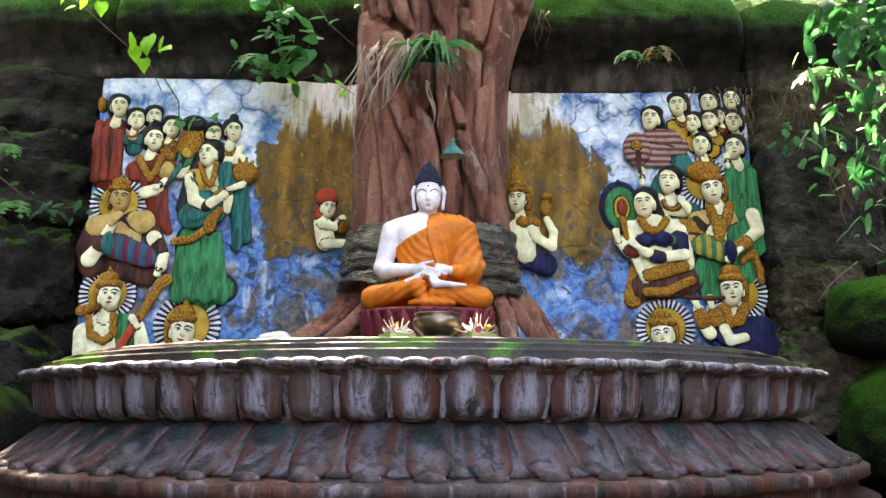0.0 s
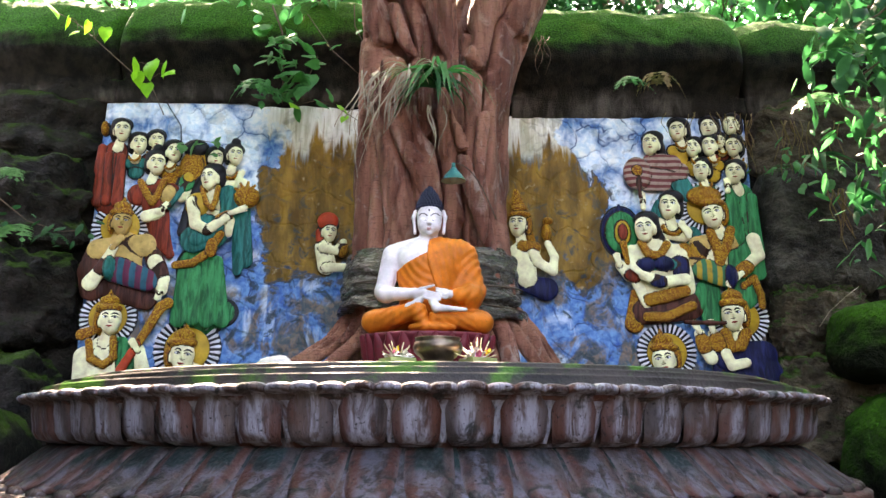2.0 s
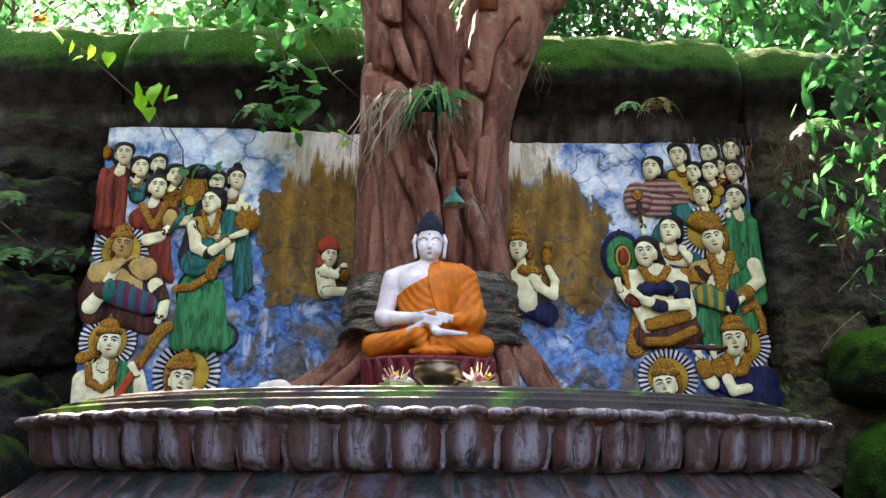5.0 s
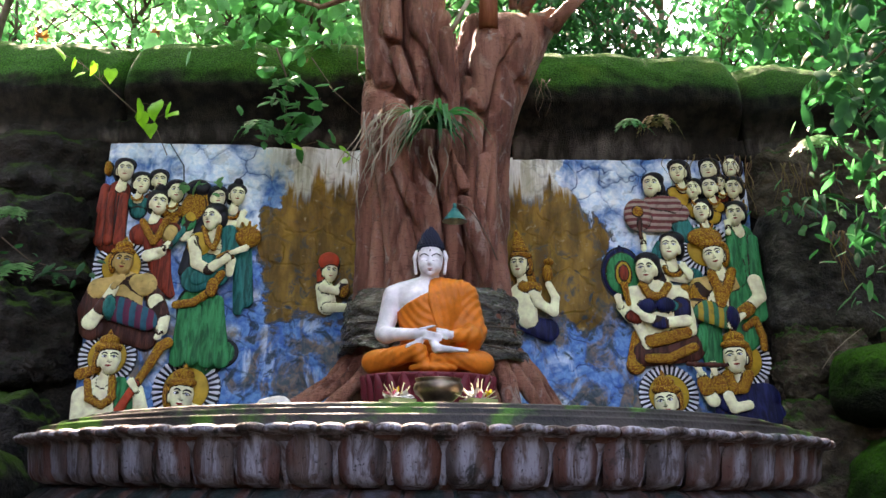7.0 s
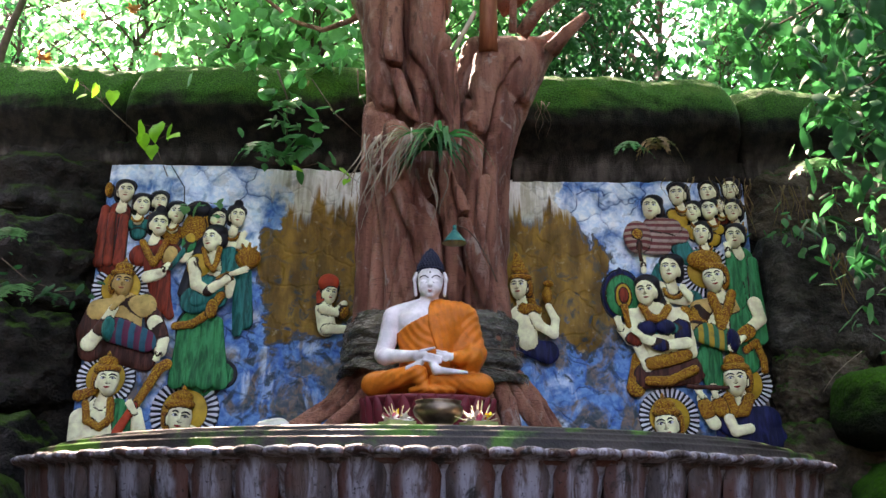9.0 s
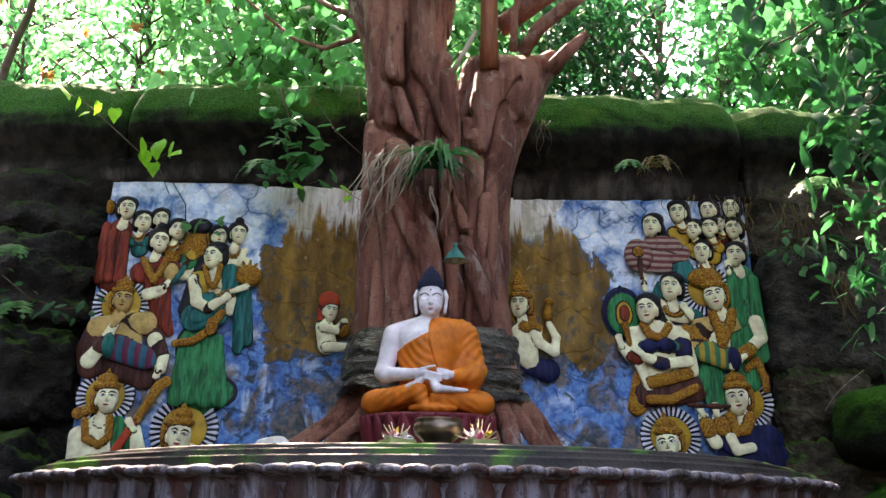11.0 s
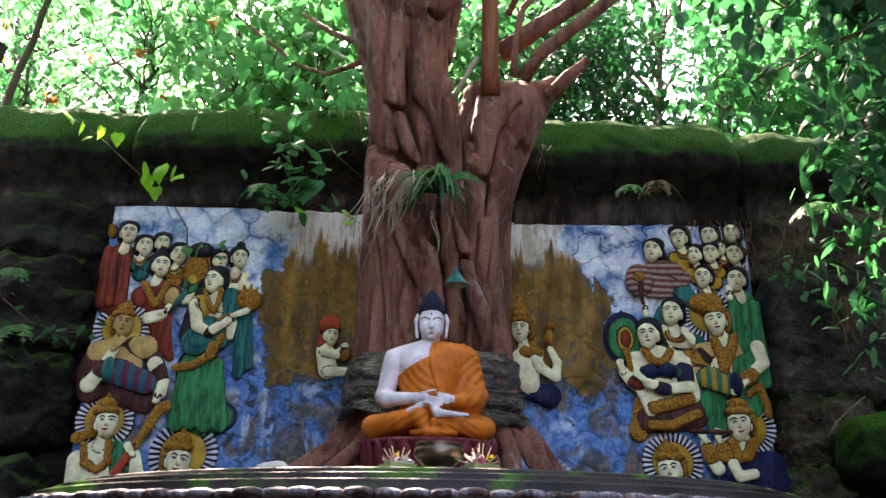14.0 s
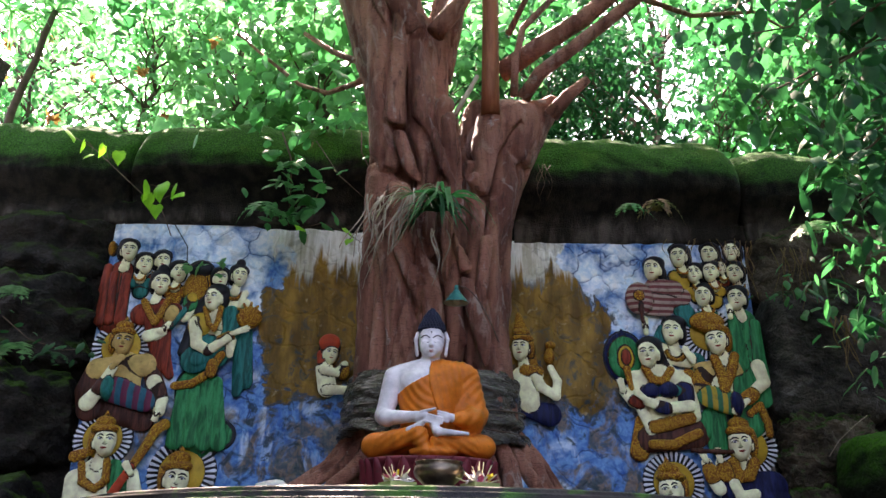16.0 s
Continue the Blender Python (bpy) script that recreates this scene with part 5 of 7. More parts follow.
    T.cap((-0.345, -0.075, 0.078), (-0.060, -0.205, 0.135), 0.072, 0.052, 0.03).cap((-0.300, -0.02, 0.085), (-0.13, 0.05, 0.13), 0.075, 0.09, 0.06)
    T.cap((-0.060, -0.215, 0.125), (-0.025, -0.225, 0.060), 0.050, 0.040, 0.03)
    T.cap((0.345, -0.075, 0.075), (0.045, -0.222, 0.088), 0.070, 0.040, 0.006).cap((0.300, -0.02, 0.085), (0.13, 0.05, 0.13), 0.075, 0.09, 0.06)
    T.ell((0.03, -0.19, 0.030), (0.15, 0.085, 0.038), 0.012)
    legs = T.F + np.where(np.abs(x) < 0.30, 0.0024 * np.sin((np.sign(x - 0.01) * z * 1.2 + x * 0.75) * 110 + 2 * np.sin(y * 24)), 0)
    robe = smin(robe, np.maximum(legs, -z), 0.012)
    # tight curls and topknot
    T = Soft(P)
    T.ell((0.006, 0.014, 0.835), (0.085, 0.098, 0.075), 0.02).ell((0.006, 0.012, 0.905), (0.056, 0.058, 0.046), 0.025).cap((0.006, 0.012, 0.93), (0.006, 0.012, 0.970), 0.030, 0.010, 0.03)
    hair = np.maximum(T.F, -(z - 0.835 + 0.9 * np.maximum(0, y + 0.055) + 0.10 * np.abs(x - 0.006)))
    field = np.stack([bare, robe, hair])
    V, Q = skin(P, field.min(0))
    mid = V[Q].mean(1)
    ijk = np.clip(np.rint((mid - P[0, 0, 0]) / h).astype(int), 0, np.array(x.shape) - 1)
    who = field[:, ijk[:, 0], ijk[:, 1], ijk[:, 2]].argmin(0)
    a = Acc().add(V, Q, who)

    def on_face(pts, lift):
        pts = np.array(pts, float)
        inside = np.maximum(0.02, 1 - ((pts[:, 0] - 0.006) / 0.083) ** 2 - ((pts[:, 2] - 0.765) / 0.105) ** 2)
        pts[:, 1] = -0.005 - 0.095 * np.sqrt(inside) - lift
        return pts

    # brows, lowered lids, lips and the forehead mark
    t = np.linspace(0, 1, 8)
    for sg in (-1, 1):
        a.tube(on_face(np.stack([0.006 + sg * (0.010 + 0.056 * t), 0 * t, 0.760 + 0.020 * np.sin(t * 2.6)], -1), 0.001), 0.0034, 3, 6)
        a.tube(on_face(np.stack([0.006 + sg * (0.014 + 0.046 * t), 0 * t, 0.733 - 0.005 * np.sin(t * 3.1)], -1), 0.0095), [0.001, 0.002, 0.0026, 0.0026, 0.0026, 0.0026, 0.002, 0.001], 3, 6)
        a.ball((0.006 + sg * 0.011, -0.108, 0.7045), (0.003, 0.003, 0.002), 3, 6, 5)
    a.tube([(-0.018, -0.094, 0.680), (-0.004, -0.1035, 0.6795), (0.006, -0.1045, 0.678), (0.016, -0.1035, 0.6795), (0.030, -0.094, 0.680)], [0.0015, 0.0045, 0.004, 0.0045, 0.0015], 4, 6)
    a.tube([(-0.010, -0.099, 0.671), (0.006, -0.1025, 0.669), (0.022, -0.099, 0.671)], [0.002, 0.005, 0.002], 4, 6)
    a.ball((0.006, -0.0985, 0.800), (0.006, 0.004, 0.007), 3, 8, 5)
    for zz, rx, ry, n in ((0.838, 0.084, 0.092, 26), (0.855, 0.083, 0.094, 26), (0.872, 0.076, 0.086, 23), (0.889, 0.066, 0.074, 19), (0.906, 0.057, 0.060, 16), (0.922, 0.052, 0.053, 14), (0.938, 0.043, 0.043, 11), (0.953, 0.031, 0.031, 8), (0.967, 0.020, 0.020, 5), (0.980, 0.008, 0.008, 3)):
        for k in range(n):
            u = (k + 0.5 * (round(zz * 1000) % 2)) * 2 * math.pi / n
            a.ball((0.006 + rx * math.cos(u), 0.012 + ry * math.sin(u), zz), (0.0105, 0.0105, 0.0100), 2, 7, 5)
    ob = solid("buddha_statue", a, [SKIN, ROBE, HAIRBLUE, paint("statue_lines", (0.035, 0.022, 0.024)), paint("statue_lips", (0.50, 0.22, 0.22))],
               "white seated statue in an orange robe on a lotus throne", "statue")
    ob.location = (-0.1, 5.5, 2.03)
    return ob


statue()


def lotus_seat():
    seat = thing("lotus_throne", "low dark red lotus throne under the seated statue", "throne", at=(-0.1, 5.5, 1.69))
    prof = np.array([(0.0, 0.34), (0.40, 0.34), (0.41, 0.32), (0.385, 0.30), (0.37, 0.2), (0.38, 0.10), (0.43, 0.08), (0.44, 0.0)])
    a = Acc().lathe(prof, 0, 64)
    a.v[0][:, 1] *= 0.72
    part("seat_block", a, LOTUSRED, seat)
    n = 26
    for i in range(n):
        t = i * 2 * math.pi / n
        g = np.linspace(-1, 1, 7)
        P = []
        for k, (r, z, w) in enumerate(((0.37, 0.10, 0.6), (0.405, 0.15, 0.95), (0.42, 0.21, 1.0), (0.425, 0.27, 0.85), (0.43, 0.31, 0.5), (0.435, 0.335, 0.1))):
            ang = t + g * w * math.pi / n
            rr = r - 0.02 * g ** 2
            P.append(np.stack([rr * np.cos(ang), rr * np.sin(ang) * 0.72, z + 0 * g], -1))
        part("petal", Acc().grid(np.array(P)[:, ::-1]), LOTUSRED, seat)


lotus_seat()

# ---- fig tree behind the statue ----
TX, TY = -0.08, 6.25


def fig_tree():
    tree = thing("fig_tree", "old fig tree with twisted fused trunks and spreading roots", "tree", at=(TX, TY, 1.69))
    h = 0.015
    P = lattice((-1.35, -0.95, -0.10), (1.2, 0.50, 4.6), h)
    S = Soft(P)
    S.cap((-0.12, 0.02, 0.0), (-0.16, 0.05, 1.6), 0.47, 0.42, 0.1, (1, 0.5, 1))
    S.cap((-0.16, 0.05, 1.6), (-0.20, 0.05, 2.9), 0.42, 0.34, 0.1, (1, 0.55, 1))
    S.cap((-0.22, 0.05, 2.8), (-0.38, 0.05, 3.9), 0.30, 0.33, 0.1, (1, 0.6, 1))
    S.cap((-0.38, 0.05, 3.8), (-0.80, 0.05, 5.3), 0.34, 0.34, 0.1)
    S.cap((0.22, 0.05, 0.0), (0.25, 0.05, 1.7), 0.34, 0.30, 0.06, (1, 0.55, 1))
    S.cap((0.25, 0.05, 1.6), (0.30, 0.05, 2.5), 0.31, 0.28, 0.08, (1, 0.6, 1))
    S.cap((0.30, 0.05, 2.4), (0.56, 0.05, 3.05), 0.29, 0.29, 0.1)
    S.cap((0.45, 0.05, 2.9), (0.75, 0.08, 3.22), 0.24, 0.14, 0.1)
    S.cap((0.30, 0.05, 2.6), (0.34, 0.02, 3.18), 0.22, 0.15, 0.06)
    S.cap((0.50, 0.05, 2.85), (0.93, 0.05, 3.32), 0.22, 0.09, 0.06)
    S.cap((-0.12, 0.1, 3.2), (0.10, 0.2, 4.6), 0.16, 0.14, 0.06)
    # fused hanging roots on the trunk: creases between them
    strands = (((-0.20, -0.24, 3.68), (-0.13, -0.30, 3.02), 0.11, 0.10), ((-0.13, -0.30, 3.02), (0.11, -0.34, 2.42), 0.10, 0.075), ((0.11, -0.34, 2.42), (0.12, -0.40, 1.97), 0.07, 0.07), ((0.12, -0.40, 1.97), (0.20, -0.42, 1.70), 0.07, 0.06),
               ((-0.33, -0.26, 2.84), (-0.10, -0.32, 2.40), 0.08, 0.06), ((-0.40, -0.30, 2.15), (-0.12, -0.42, 1.60), 0.12, 0.12), ((-0.12, -0.42, 1.60), (-0.03, -0.45, 1.30), 0.11, 0.09),
               ((0.36, -0.34, 1.95), (0.32, -0.38, 1.54), 0.055, 0.06), ((0.32, -0.38, 1.54), (0.36, -0.40, 0.6), 0.06, 0.07), ((0.47, -0.20, 2.42), (0.46, -0.26, 1.2), 0.06, 0.07), ((0.62, -0.10, 2.85), (0.46, -0.22, 2.38), 0.10, 0.06), ((-0.42, -0.18, 2.60), (-0.43, -0.24, 0.0), 0.13, 0.16), ((-0.30, -0.28, 2.30), (-0.02, -0.40, 1.35), 0.15, 0.14), ((-0.02, -0.40, 1.35), (0.04, -0.42, 0.5), 0.13, 0.12),
               ((-0.36, -0.26, 2.25), (-0.20, -0.36, 1.2), 0.15, 0.15), ((-0.20, -0.36, 1.2), (-0.22, -0.40, 0.2), 0.15, 0.17), ((-0.40, -0.22, 1.9), (-0.36, -0.34, 0.4), 0.12, 0.13),
               ((0.06, -0.24, 3.0), (0.13, -0.34, 1.9), 0.10, 0.11), ((0.13, -0.34, 1.9), (0.12, -0.40, 1.0), 0.10, 0.09), ((0.10, -0.38, 1.0), (0.16, -0.42, 0.2), 0.10, 0.12),
               ((0.28, -0.22, 2.6), (0.27, -0.30, 1.1), 0.10, 0.09), ((0.27, -0.30, 1.1), (0.32, -0.34, 0.2), 0.09, 0.12),
               ((0.52, -0.12, 2.70), (0.41, -0.22, 1.9), 0.13, 0.10), ((0.41, -0.22, 1.9), (0.46, -0.24, 0.2), 0.10, 0.15), ((-0.24, -0.20, 3.9), (-0.06, -0.26, 2.7), 0.13, 0.13),
               ((-0.06, -0.26, 2.7), (-0.10, -0.34, 1.8), 0.12, 0.10), ((-0.48, -0.16, 4.3), (-0.40, -0.22, 2.6), 0.17, 0.12), ((-0.30, -0.22, 4.4), (-0.36, -0.26, 3.0), 0.12, 0.12),
               ((0.03, -0.20, 3.15), (-0.02, -0.26, 2.4), 0.10, 0.10), ((0.42, -0.20, 3.0), (0.30, -0.26, 2.4), 0.13, 0.10),
               ((0.20, -0.40, 1.62), (0.34, -0.46, 1.20), 0.075, 0.065), ((0.34, -0.46, 1.20), (0.42, -0.44, 0.75), 0.060, 0.050))
    first, second = np.full(S.F.shape, 0.5, np.float32), np.full(S.F.shape, 0.5, np.float32)

    def strand(chain, k):
        """One strand of joined lengths (from, to, radius, radius); grooves run between strands, not along them."""
        ends = np.array([e for p, q, _, _ in chain for e in (p, q)])
        r = max(max(c[2:]) for c in chain)
        w = S.near(ends.min(0) - r, ends.max(0) + r, 0.12)
        e = None
        for p, q, r0, r1 in chain:
            S.cap(p, q, r0, r1, k)
            d = capsule(P[w], p, q, r0, r1)
            e = d if e is None else np.minimum(e, d)
        second[w] = np.minimum(np.maximum(first[w], e), second[w])
        first[w] = np.minimum(first[w], e)

    chains = []
    for piece in strands:
        for c in chains:
            if c[-1][1] == piece[0]:
                c.append(piece)
                break
        else:
            chains.append([piece])
    for c in chains:
        strand(c, 0.008)
    # roots that run out over the terrace
    rs = np.random.RandomState(17)
    for i in range(17):
        t = radians(-172 + i * 10.3 + rs.uniform(-3, 3))
        side = math.cos(t)
        reach = 0.82 + (0.20 if side < -0.5 else 0.02 if side > 0.5 else 0.0) + rs.uniform(-0.08, 0.08)
        pts = [(0.38 * side - 0.02, 0.34 * math.sin(t), 1.0), (0.50 * side, 0.48 * math.sin(t), 0.64), (0.74 * side, 0.60 * math.sin(t), 0.36), (reach * side, 0.74 * math.sin(t), 0.15), ((reach + 0.18) * side, 0.82 * math.sin(t), 0.03)]
        r0 = rs.uniform(0.075, 0.11)
        strand([(pts[k], pts[k + 1], r0 * (1 - 0.14 * k), r0 * (1 - 0.14 * (k + 1))) for k in range(4)], 0.010)
    # swollen knots
    S.ell((0.25, -0.33, 2.46), (0.075, 0.09, 0.08), 0.02)
    S.ell((0.12, -0.42, 1.28), (0.07, 0.07, 0.09), 0.02).ell((0.20, -0.44, 1.22), (0.05, 0.05, 0.07), 0.02)
    F = S.F
    band = np.abs(F) < 0.2
    p = P[band]
    x, y, z, d = p[:, 0], p[:, 1], p[:, 2], F[band]
    d = np.maximum(d, -ellipsoid(p, (0.25, -0.43, 2.47), (0.024, 0.05, 0.034)))
    d = d + 0.012 * wavy(p * np.float32((1, 1, 0.3)), 12, 21) + 0.004 * wavy(p * np.float32((0.6, 0.6, 2.0)), 30, 22)
    # creases between the fused stems
    ang = np.arctan2(y + 0.05, x - 0.02 * z)
    ph = 4.5 * ang + 0.9 * np.sin(1.4 * z + 0.6) + 0.5 * wavy(p * np.float32((1, 1, 0.5)), 3, 44)
    ph2 = 8.0 * ang - 0.8 * np.sin(1.9 * z) + 0.6 * wavy(p * np.float32((1, 1, 0.5)), 4, 47)
    d = d + 0.045 * np.exp(-(np.sin(ph) / 0.12) ** 2) + 0.022 * np.exp(-(np.sin(ph2) / 0.14) ** 2)
    gap = second[band] - first[band]
    d = d + 0.050 * np.exp(-(gap / 0.022) ** 2) * (first[band] < 0.10)
    F[band] = np.maximum(d, -(z + 0.05))
    V, Q = skin(P, F)
    part("trunk", Acc().add(V, Q), BARK, tree)
    return tree


FIG = fig_tree()

# ---- leaves ----
LEAF_A = leafy("bright_leaf", (0.03, 0.16, 0.035), (0.17, 0.44, 0.15), 0.62, light=(0.16, 0.62, 0.26))
LEAF_B = leafy("mid_leaf", (0.008, 0.07, 0.022), (0.075, 0.32, 0.09), 0.5)
LEAF_C = leafy("dark_leaf", (0.008, 0.050, 0.024), (0.028, 0.11, 0.040), 0.22, 0.5, 0.15)
LEAF_Y = leafy("lime_leaf", (0.16, 0.55, 0.03), (0.28, 0.66, 0.04), 0.5, light=(0.25, 0.80, 0.05))
DRY = leafy("dry_leaf", (0.16, 0.07, 0.03), (0.26, 0.13, 0.06), 0.3, 0.7)
FLOWER = leafy("red_flower", (0.55, 0.04, 0.02), (0.62, 0.10, 0.05), 0.4)
TWIG = paint("twig_bark", (0.10, 0.07, 0.05), rough=0.8)
PALEROOT = paint("dry_pale_root", (0.34, 0.27, 0.20), rough=0.8)

def leaf_shape(w, tip=1.05, cup=0.05, back=0.0):
    """Half-widths w at four stations along the midrib give a leaf of eight faces."""
    st = (back, 0.14, 0.44, 0.76)
    V = [(0, 0, 0), (0, 0.32, 0.03), (0, 0.66, 0.0), (0, tip, -0.16)]
    for sg in (-1, 1):
        V += [(sg * wi, y, -cup * (1 + y)) for wi, y in zip(w, st)]
    q, t = [], []
    for k, o in ((0, 4), (1, 8)):
        for f in ((0, 1, o + 1, o), (1, 2, o + 2, o + 1)):
            q.append(f if k == 0 else f[::-1])
        for f in ((2, 3, o + 3), (2, o + 3, o + 2)):
            t.append(f if k == 0 else f[::-1])
    return np.array(V, float), q, t


HEART = leaf_shape((0.28, 0.47, 0.42, 0.20), back=-0.10)
OVAL = leaf_shape((0.06, 0.20, 0.27, 0.17), 1.0)
BLADE = leaf_shape((0.04, 0.11, 0.15, 0.10), 1.0, 0.03)


def leaves(acc, at, size, shape, rs, droop=0.4, mat=0, heads=None):
    """Adds a leaf at every point; they hang, and face every way."""
    T, quads, tris = shape
    n = len(at)
    az = rs.uniform(0, 2 * math.pi, n) if heads is None else heads
    pitch = rs.normal(-droop * 1.2, 0.45, n)
    roll = rs.normal(0, 0.5, n)
    s = np.broadcast_to(size, (n,)) * rs.uniform(0.7, 1.25, n)
    f = np.stack([np.cos(az) * np.cos(pitch), np.sin(az) * np.cos(pitch), np.sin(pitch)], -1)
    r = np.stack([np.sin(az), -np.cos(az), 0 * az], -1)
    u = np.cross(r, f)
    r2 = r * np.cos(roll)[:, None] + u * np.sin(roll)[:, None]
    u2 = np.cross(r2, f)
    V = at[:, None] + s[:, None, None] * (T[None, :, 0:1] * r2[:, None] + T[None, :, 1:2] * f[:, None] + T[None, :, 2:3] * u2[:, None])
    off = (np.arange(n) * len(T))[:, None, None]
    q = (np.array(quads)[None] + off).reshape(-1, 4)
    t = (np.array(tris)[None] + off).reshape(-1, 3)
    acc.v.append(V.reshape(-1, 3))
    acc.f += [q + acc.n, t + acc.n]
    acc.m += [np.full(len(q), mat), np.full(len(t), mat)]
    acc.n += n * len(T)
    return acc


def clumps(rs, lo, hi, n, per, spread, keep=None):
    """Points gathered in loose clumps inside a box."""
    c = rs.uniform(lo, hi, (n, 3))
    if keep is not None:
        c = c[keep(c)]
    p = c[:, None] + rs.normal(0, 1, (len(c), per, 3)) * np.asarray(spread)
    return p.reshape(-1, 3), c


def limb_curve(a, b, sag, n=9, rs=None, wob=0.03):
    t = np.linspace(0, 1, n)[:, None]
    p = np.array(a) * (1 - t) + np.array(b) * t
    p[:, 2] += sag * np.sin(t[:, 0] * math.pi)
    if rs is not None:
        p[1:-1] += rs.normal(0, wob, (n - 2, 3))
    return p


def upper_ground():
    a = Acc()
    x, y = np.meshgrid(np.linspace(-40, 40, 41), np.linspace(9.5, 60, 26), indexing="ij")
    P = np.stack([x, y, 4.86 + 0.10 * (y - 9.5)], -1)
    P[..., 2] += 0.1 * wavy(P, 0.7, 3) * (y > 10.5)
    front = P[:, :1].copy()
    front[..., 2] = -0.2
    a.grid(np.concatenate([front, P], 1))
    solid("ground_upper", a, SOIL, "rising wooded earth bank above the rock wall", "ground", kind="structure")


upper_ground()


def wood(name, label, x, y, z0, height, spread, n, per, size, shape, mat, seed, trunk_r=0.09, lean=0.0, low=0.25, gaps=None, flowers=0):
    """A tree or tall shrub: trunk, limbs and a crown of single leaves in clumps."""
    rs = np.random.RandomState(seed)
    t = thing(name, label, "tree" if trunk_r > 0.045 else "shrub", "woods behind the wall", at=(x, y, z0))
    a = Acc()
    top = np.array([lean, 0.1, height * 0.8])
    stem = limb_curve((0, 0, -0.3), top, 0, 10, rs, 0.05)
    a.tube(stem, np.linspace(trunk_r, trunk_r * 0.35, 10), 0, 8)
    part("trunk", a, TWIG, t)
    keep = None
    if gaps is not None:
        keep = lambda c: np.all([((c[:, 0] + x - g[0]) / g[2]) ** 2 + ((c[:, 2] + z0 - g[1]) / g[3]) ** 2 > 1 for g in gaps], axis=0)
    pts, c = clumps(rs, (-spread[0], -spread[1], height * low), (spread[0], spread[1], height), n, per, (size * 1.7, size * 1.7, size * 1.3), keep)
    a = Acc()
    for q in c[:: max(1, len(c) // 24)]:
        k = int(np.clip(q[2] / (height * 0.8) * 7, 1, 8))
        a.tube(limb_curve(stem[k], q, 0.1, 7, rs, 0.04), np.linspace(trunk_r * 0.4, 0.006, 7), 0, 5)
    tagged(part("limb_work", a, TWIG, t), kind="stuff")
    a = leaves(Acc(), pts, size, shape, rs, 0.45)
    tagged(part("crown", a, mat, t), kind="stuff")
    for i in range(flowers):
        p = pts[rs.randint(len(pts))] * (1, 0, 1) + (0, -0.75, 0)
        b = leaves(Acc(), np.repeat(p[None], 9, 0), 0.085, OVAL, rs, -0.1, heads=np.arange(9) * 0.7)
        part("flower", b, FLOWER, t)
    return t


SKY_GAP = [(2.83, 7.23, 0.62, 0.40)]
for i, (x, y, hgt, sp, n, sz, sh, m, fl) in enumerate((
        (-5.2, 9.6, 3.6, 1.2, 70, 0.14, OVAL, LEAF_B, 4), (-3.9, 9.3, 3.4, 1.0, 70, 0.12, OVAL, LEAF_A, 10), (-2.6, 9.4, 3.5, 1.0, 75, 0.15, HEART, LEAF_A, 5), (-1.4, 9.2, 3.2, 0.9, 80, 0.15, HEART, LEAF_A, 0),
        (-0.2, 9.8, 3.8, 1.0, 80, 0.15, HEART, LEAF_A, 0), (1.0, 9.7, 3.6, 1.0, 150, 0.15, BLADE, LEAF_C, 0), (2.0, 9.9, 3.4, 1.0, 130, 0.13, OVAL, LEAF_C, 0), (3.4, 9.9, 3.2, 0.9, 110, 0.10, OVAL, LEAF_B, 0),
        (4.6, 9.5, 3.4, 1.1, 100, 0.15, HEART, LEAF_B, 0), (6.0, 9.4, 3.6, 1.2, 90, 0.16, HEART, LEAF_C, 0))):
    wood("shrub", ("flowering shrub with red blossoms above the wall" if fl else "leafy green shrub above the rock wall"), x, y, 4.85, hgt, (sp, 0.7), int(n * 0.85), 20, sz, sh, m, 100 + i, 0.04, random.uniform(-0.3, 0.3), 0.12, SKY_GAP, fl)
for i, (x, y, hgt, sp, n, sz, sh, m) in enumerate((
        (-7.0, 13.0, 6.5, 2.0, 110, 0.2, OVAL, LEAF_B), (-4.4, 13.5, 7.0, 1.9, 60, 0.22, HEART, LEAF_A), (-1.6, 12.8, 6.5, 1.8, 60, 0.2, HEART, LEAF_A), (1.0, 13.2, 7.0, 1.8, 170, 0.2, OVAL, LEAF_C),
        (3.2, 13.5, 7.0, 1.6, 150, 0.18, BLADE, LEAF_C), (5.6, 13.0, 7.2, 2.0, 130, 0.22, HEART, LEAF_C), (8.2, 13.5, 7.5, 2.0, 110, 0.22, OVAL, LEAF_C))):
    wood("tree", "slender green tree on the bank behind the wall", x, y, 5.1, hgt, (sp, 1.2), int(n * 0.55), 20, sz, sh, m, 200 + i, 0.10, random.uniform(-0.8, 0.8), 0.2, [(3.86, 9.36, 0.85, 0.55)])
for i, (x, y, hgt, sp, n, sz, m) in enumerate((
        (-11, 20, 11.0, 3.4, 90, 0.34, LEAF_A), (-5.5, 21, 11.5, 3.2, 60, 0.34, LEAF_A), (0.0, 20, 11.0, 3.0, 130, 0.34, LEAF_C), (2.6, 19, 10.0, 2.0, 130, 0.30, LEAF_C), (5.0, 22, 10.0, 2.4, 130, 0.30, LEAF_C), (9.5, 20, 12.0, 3.2, 150, 0.34, LEAF_B), (14, 21, 12.0, 3.2, 120, 0.36, LEAF_C))):
    wood("tree", "tall forest tree far behind the wall", x, y, 5.9, hgt, (sp, 2.0), int(n * 0.45), 20, sz, OVAL, m, 300 + i, 0.2, random.uniform(-1, 1), 0.12, [(6.01, 13.79, 1.5, 1.0)])


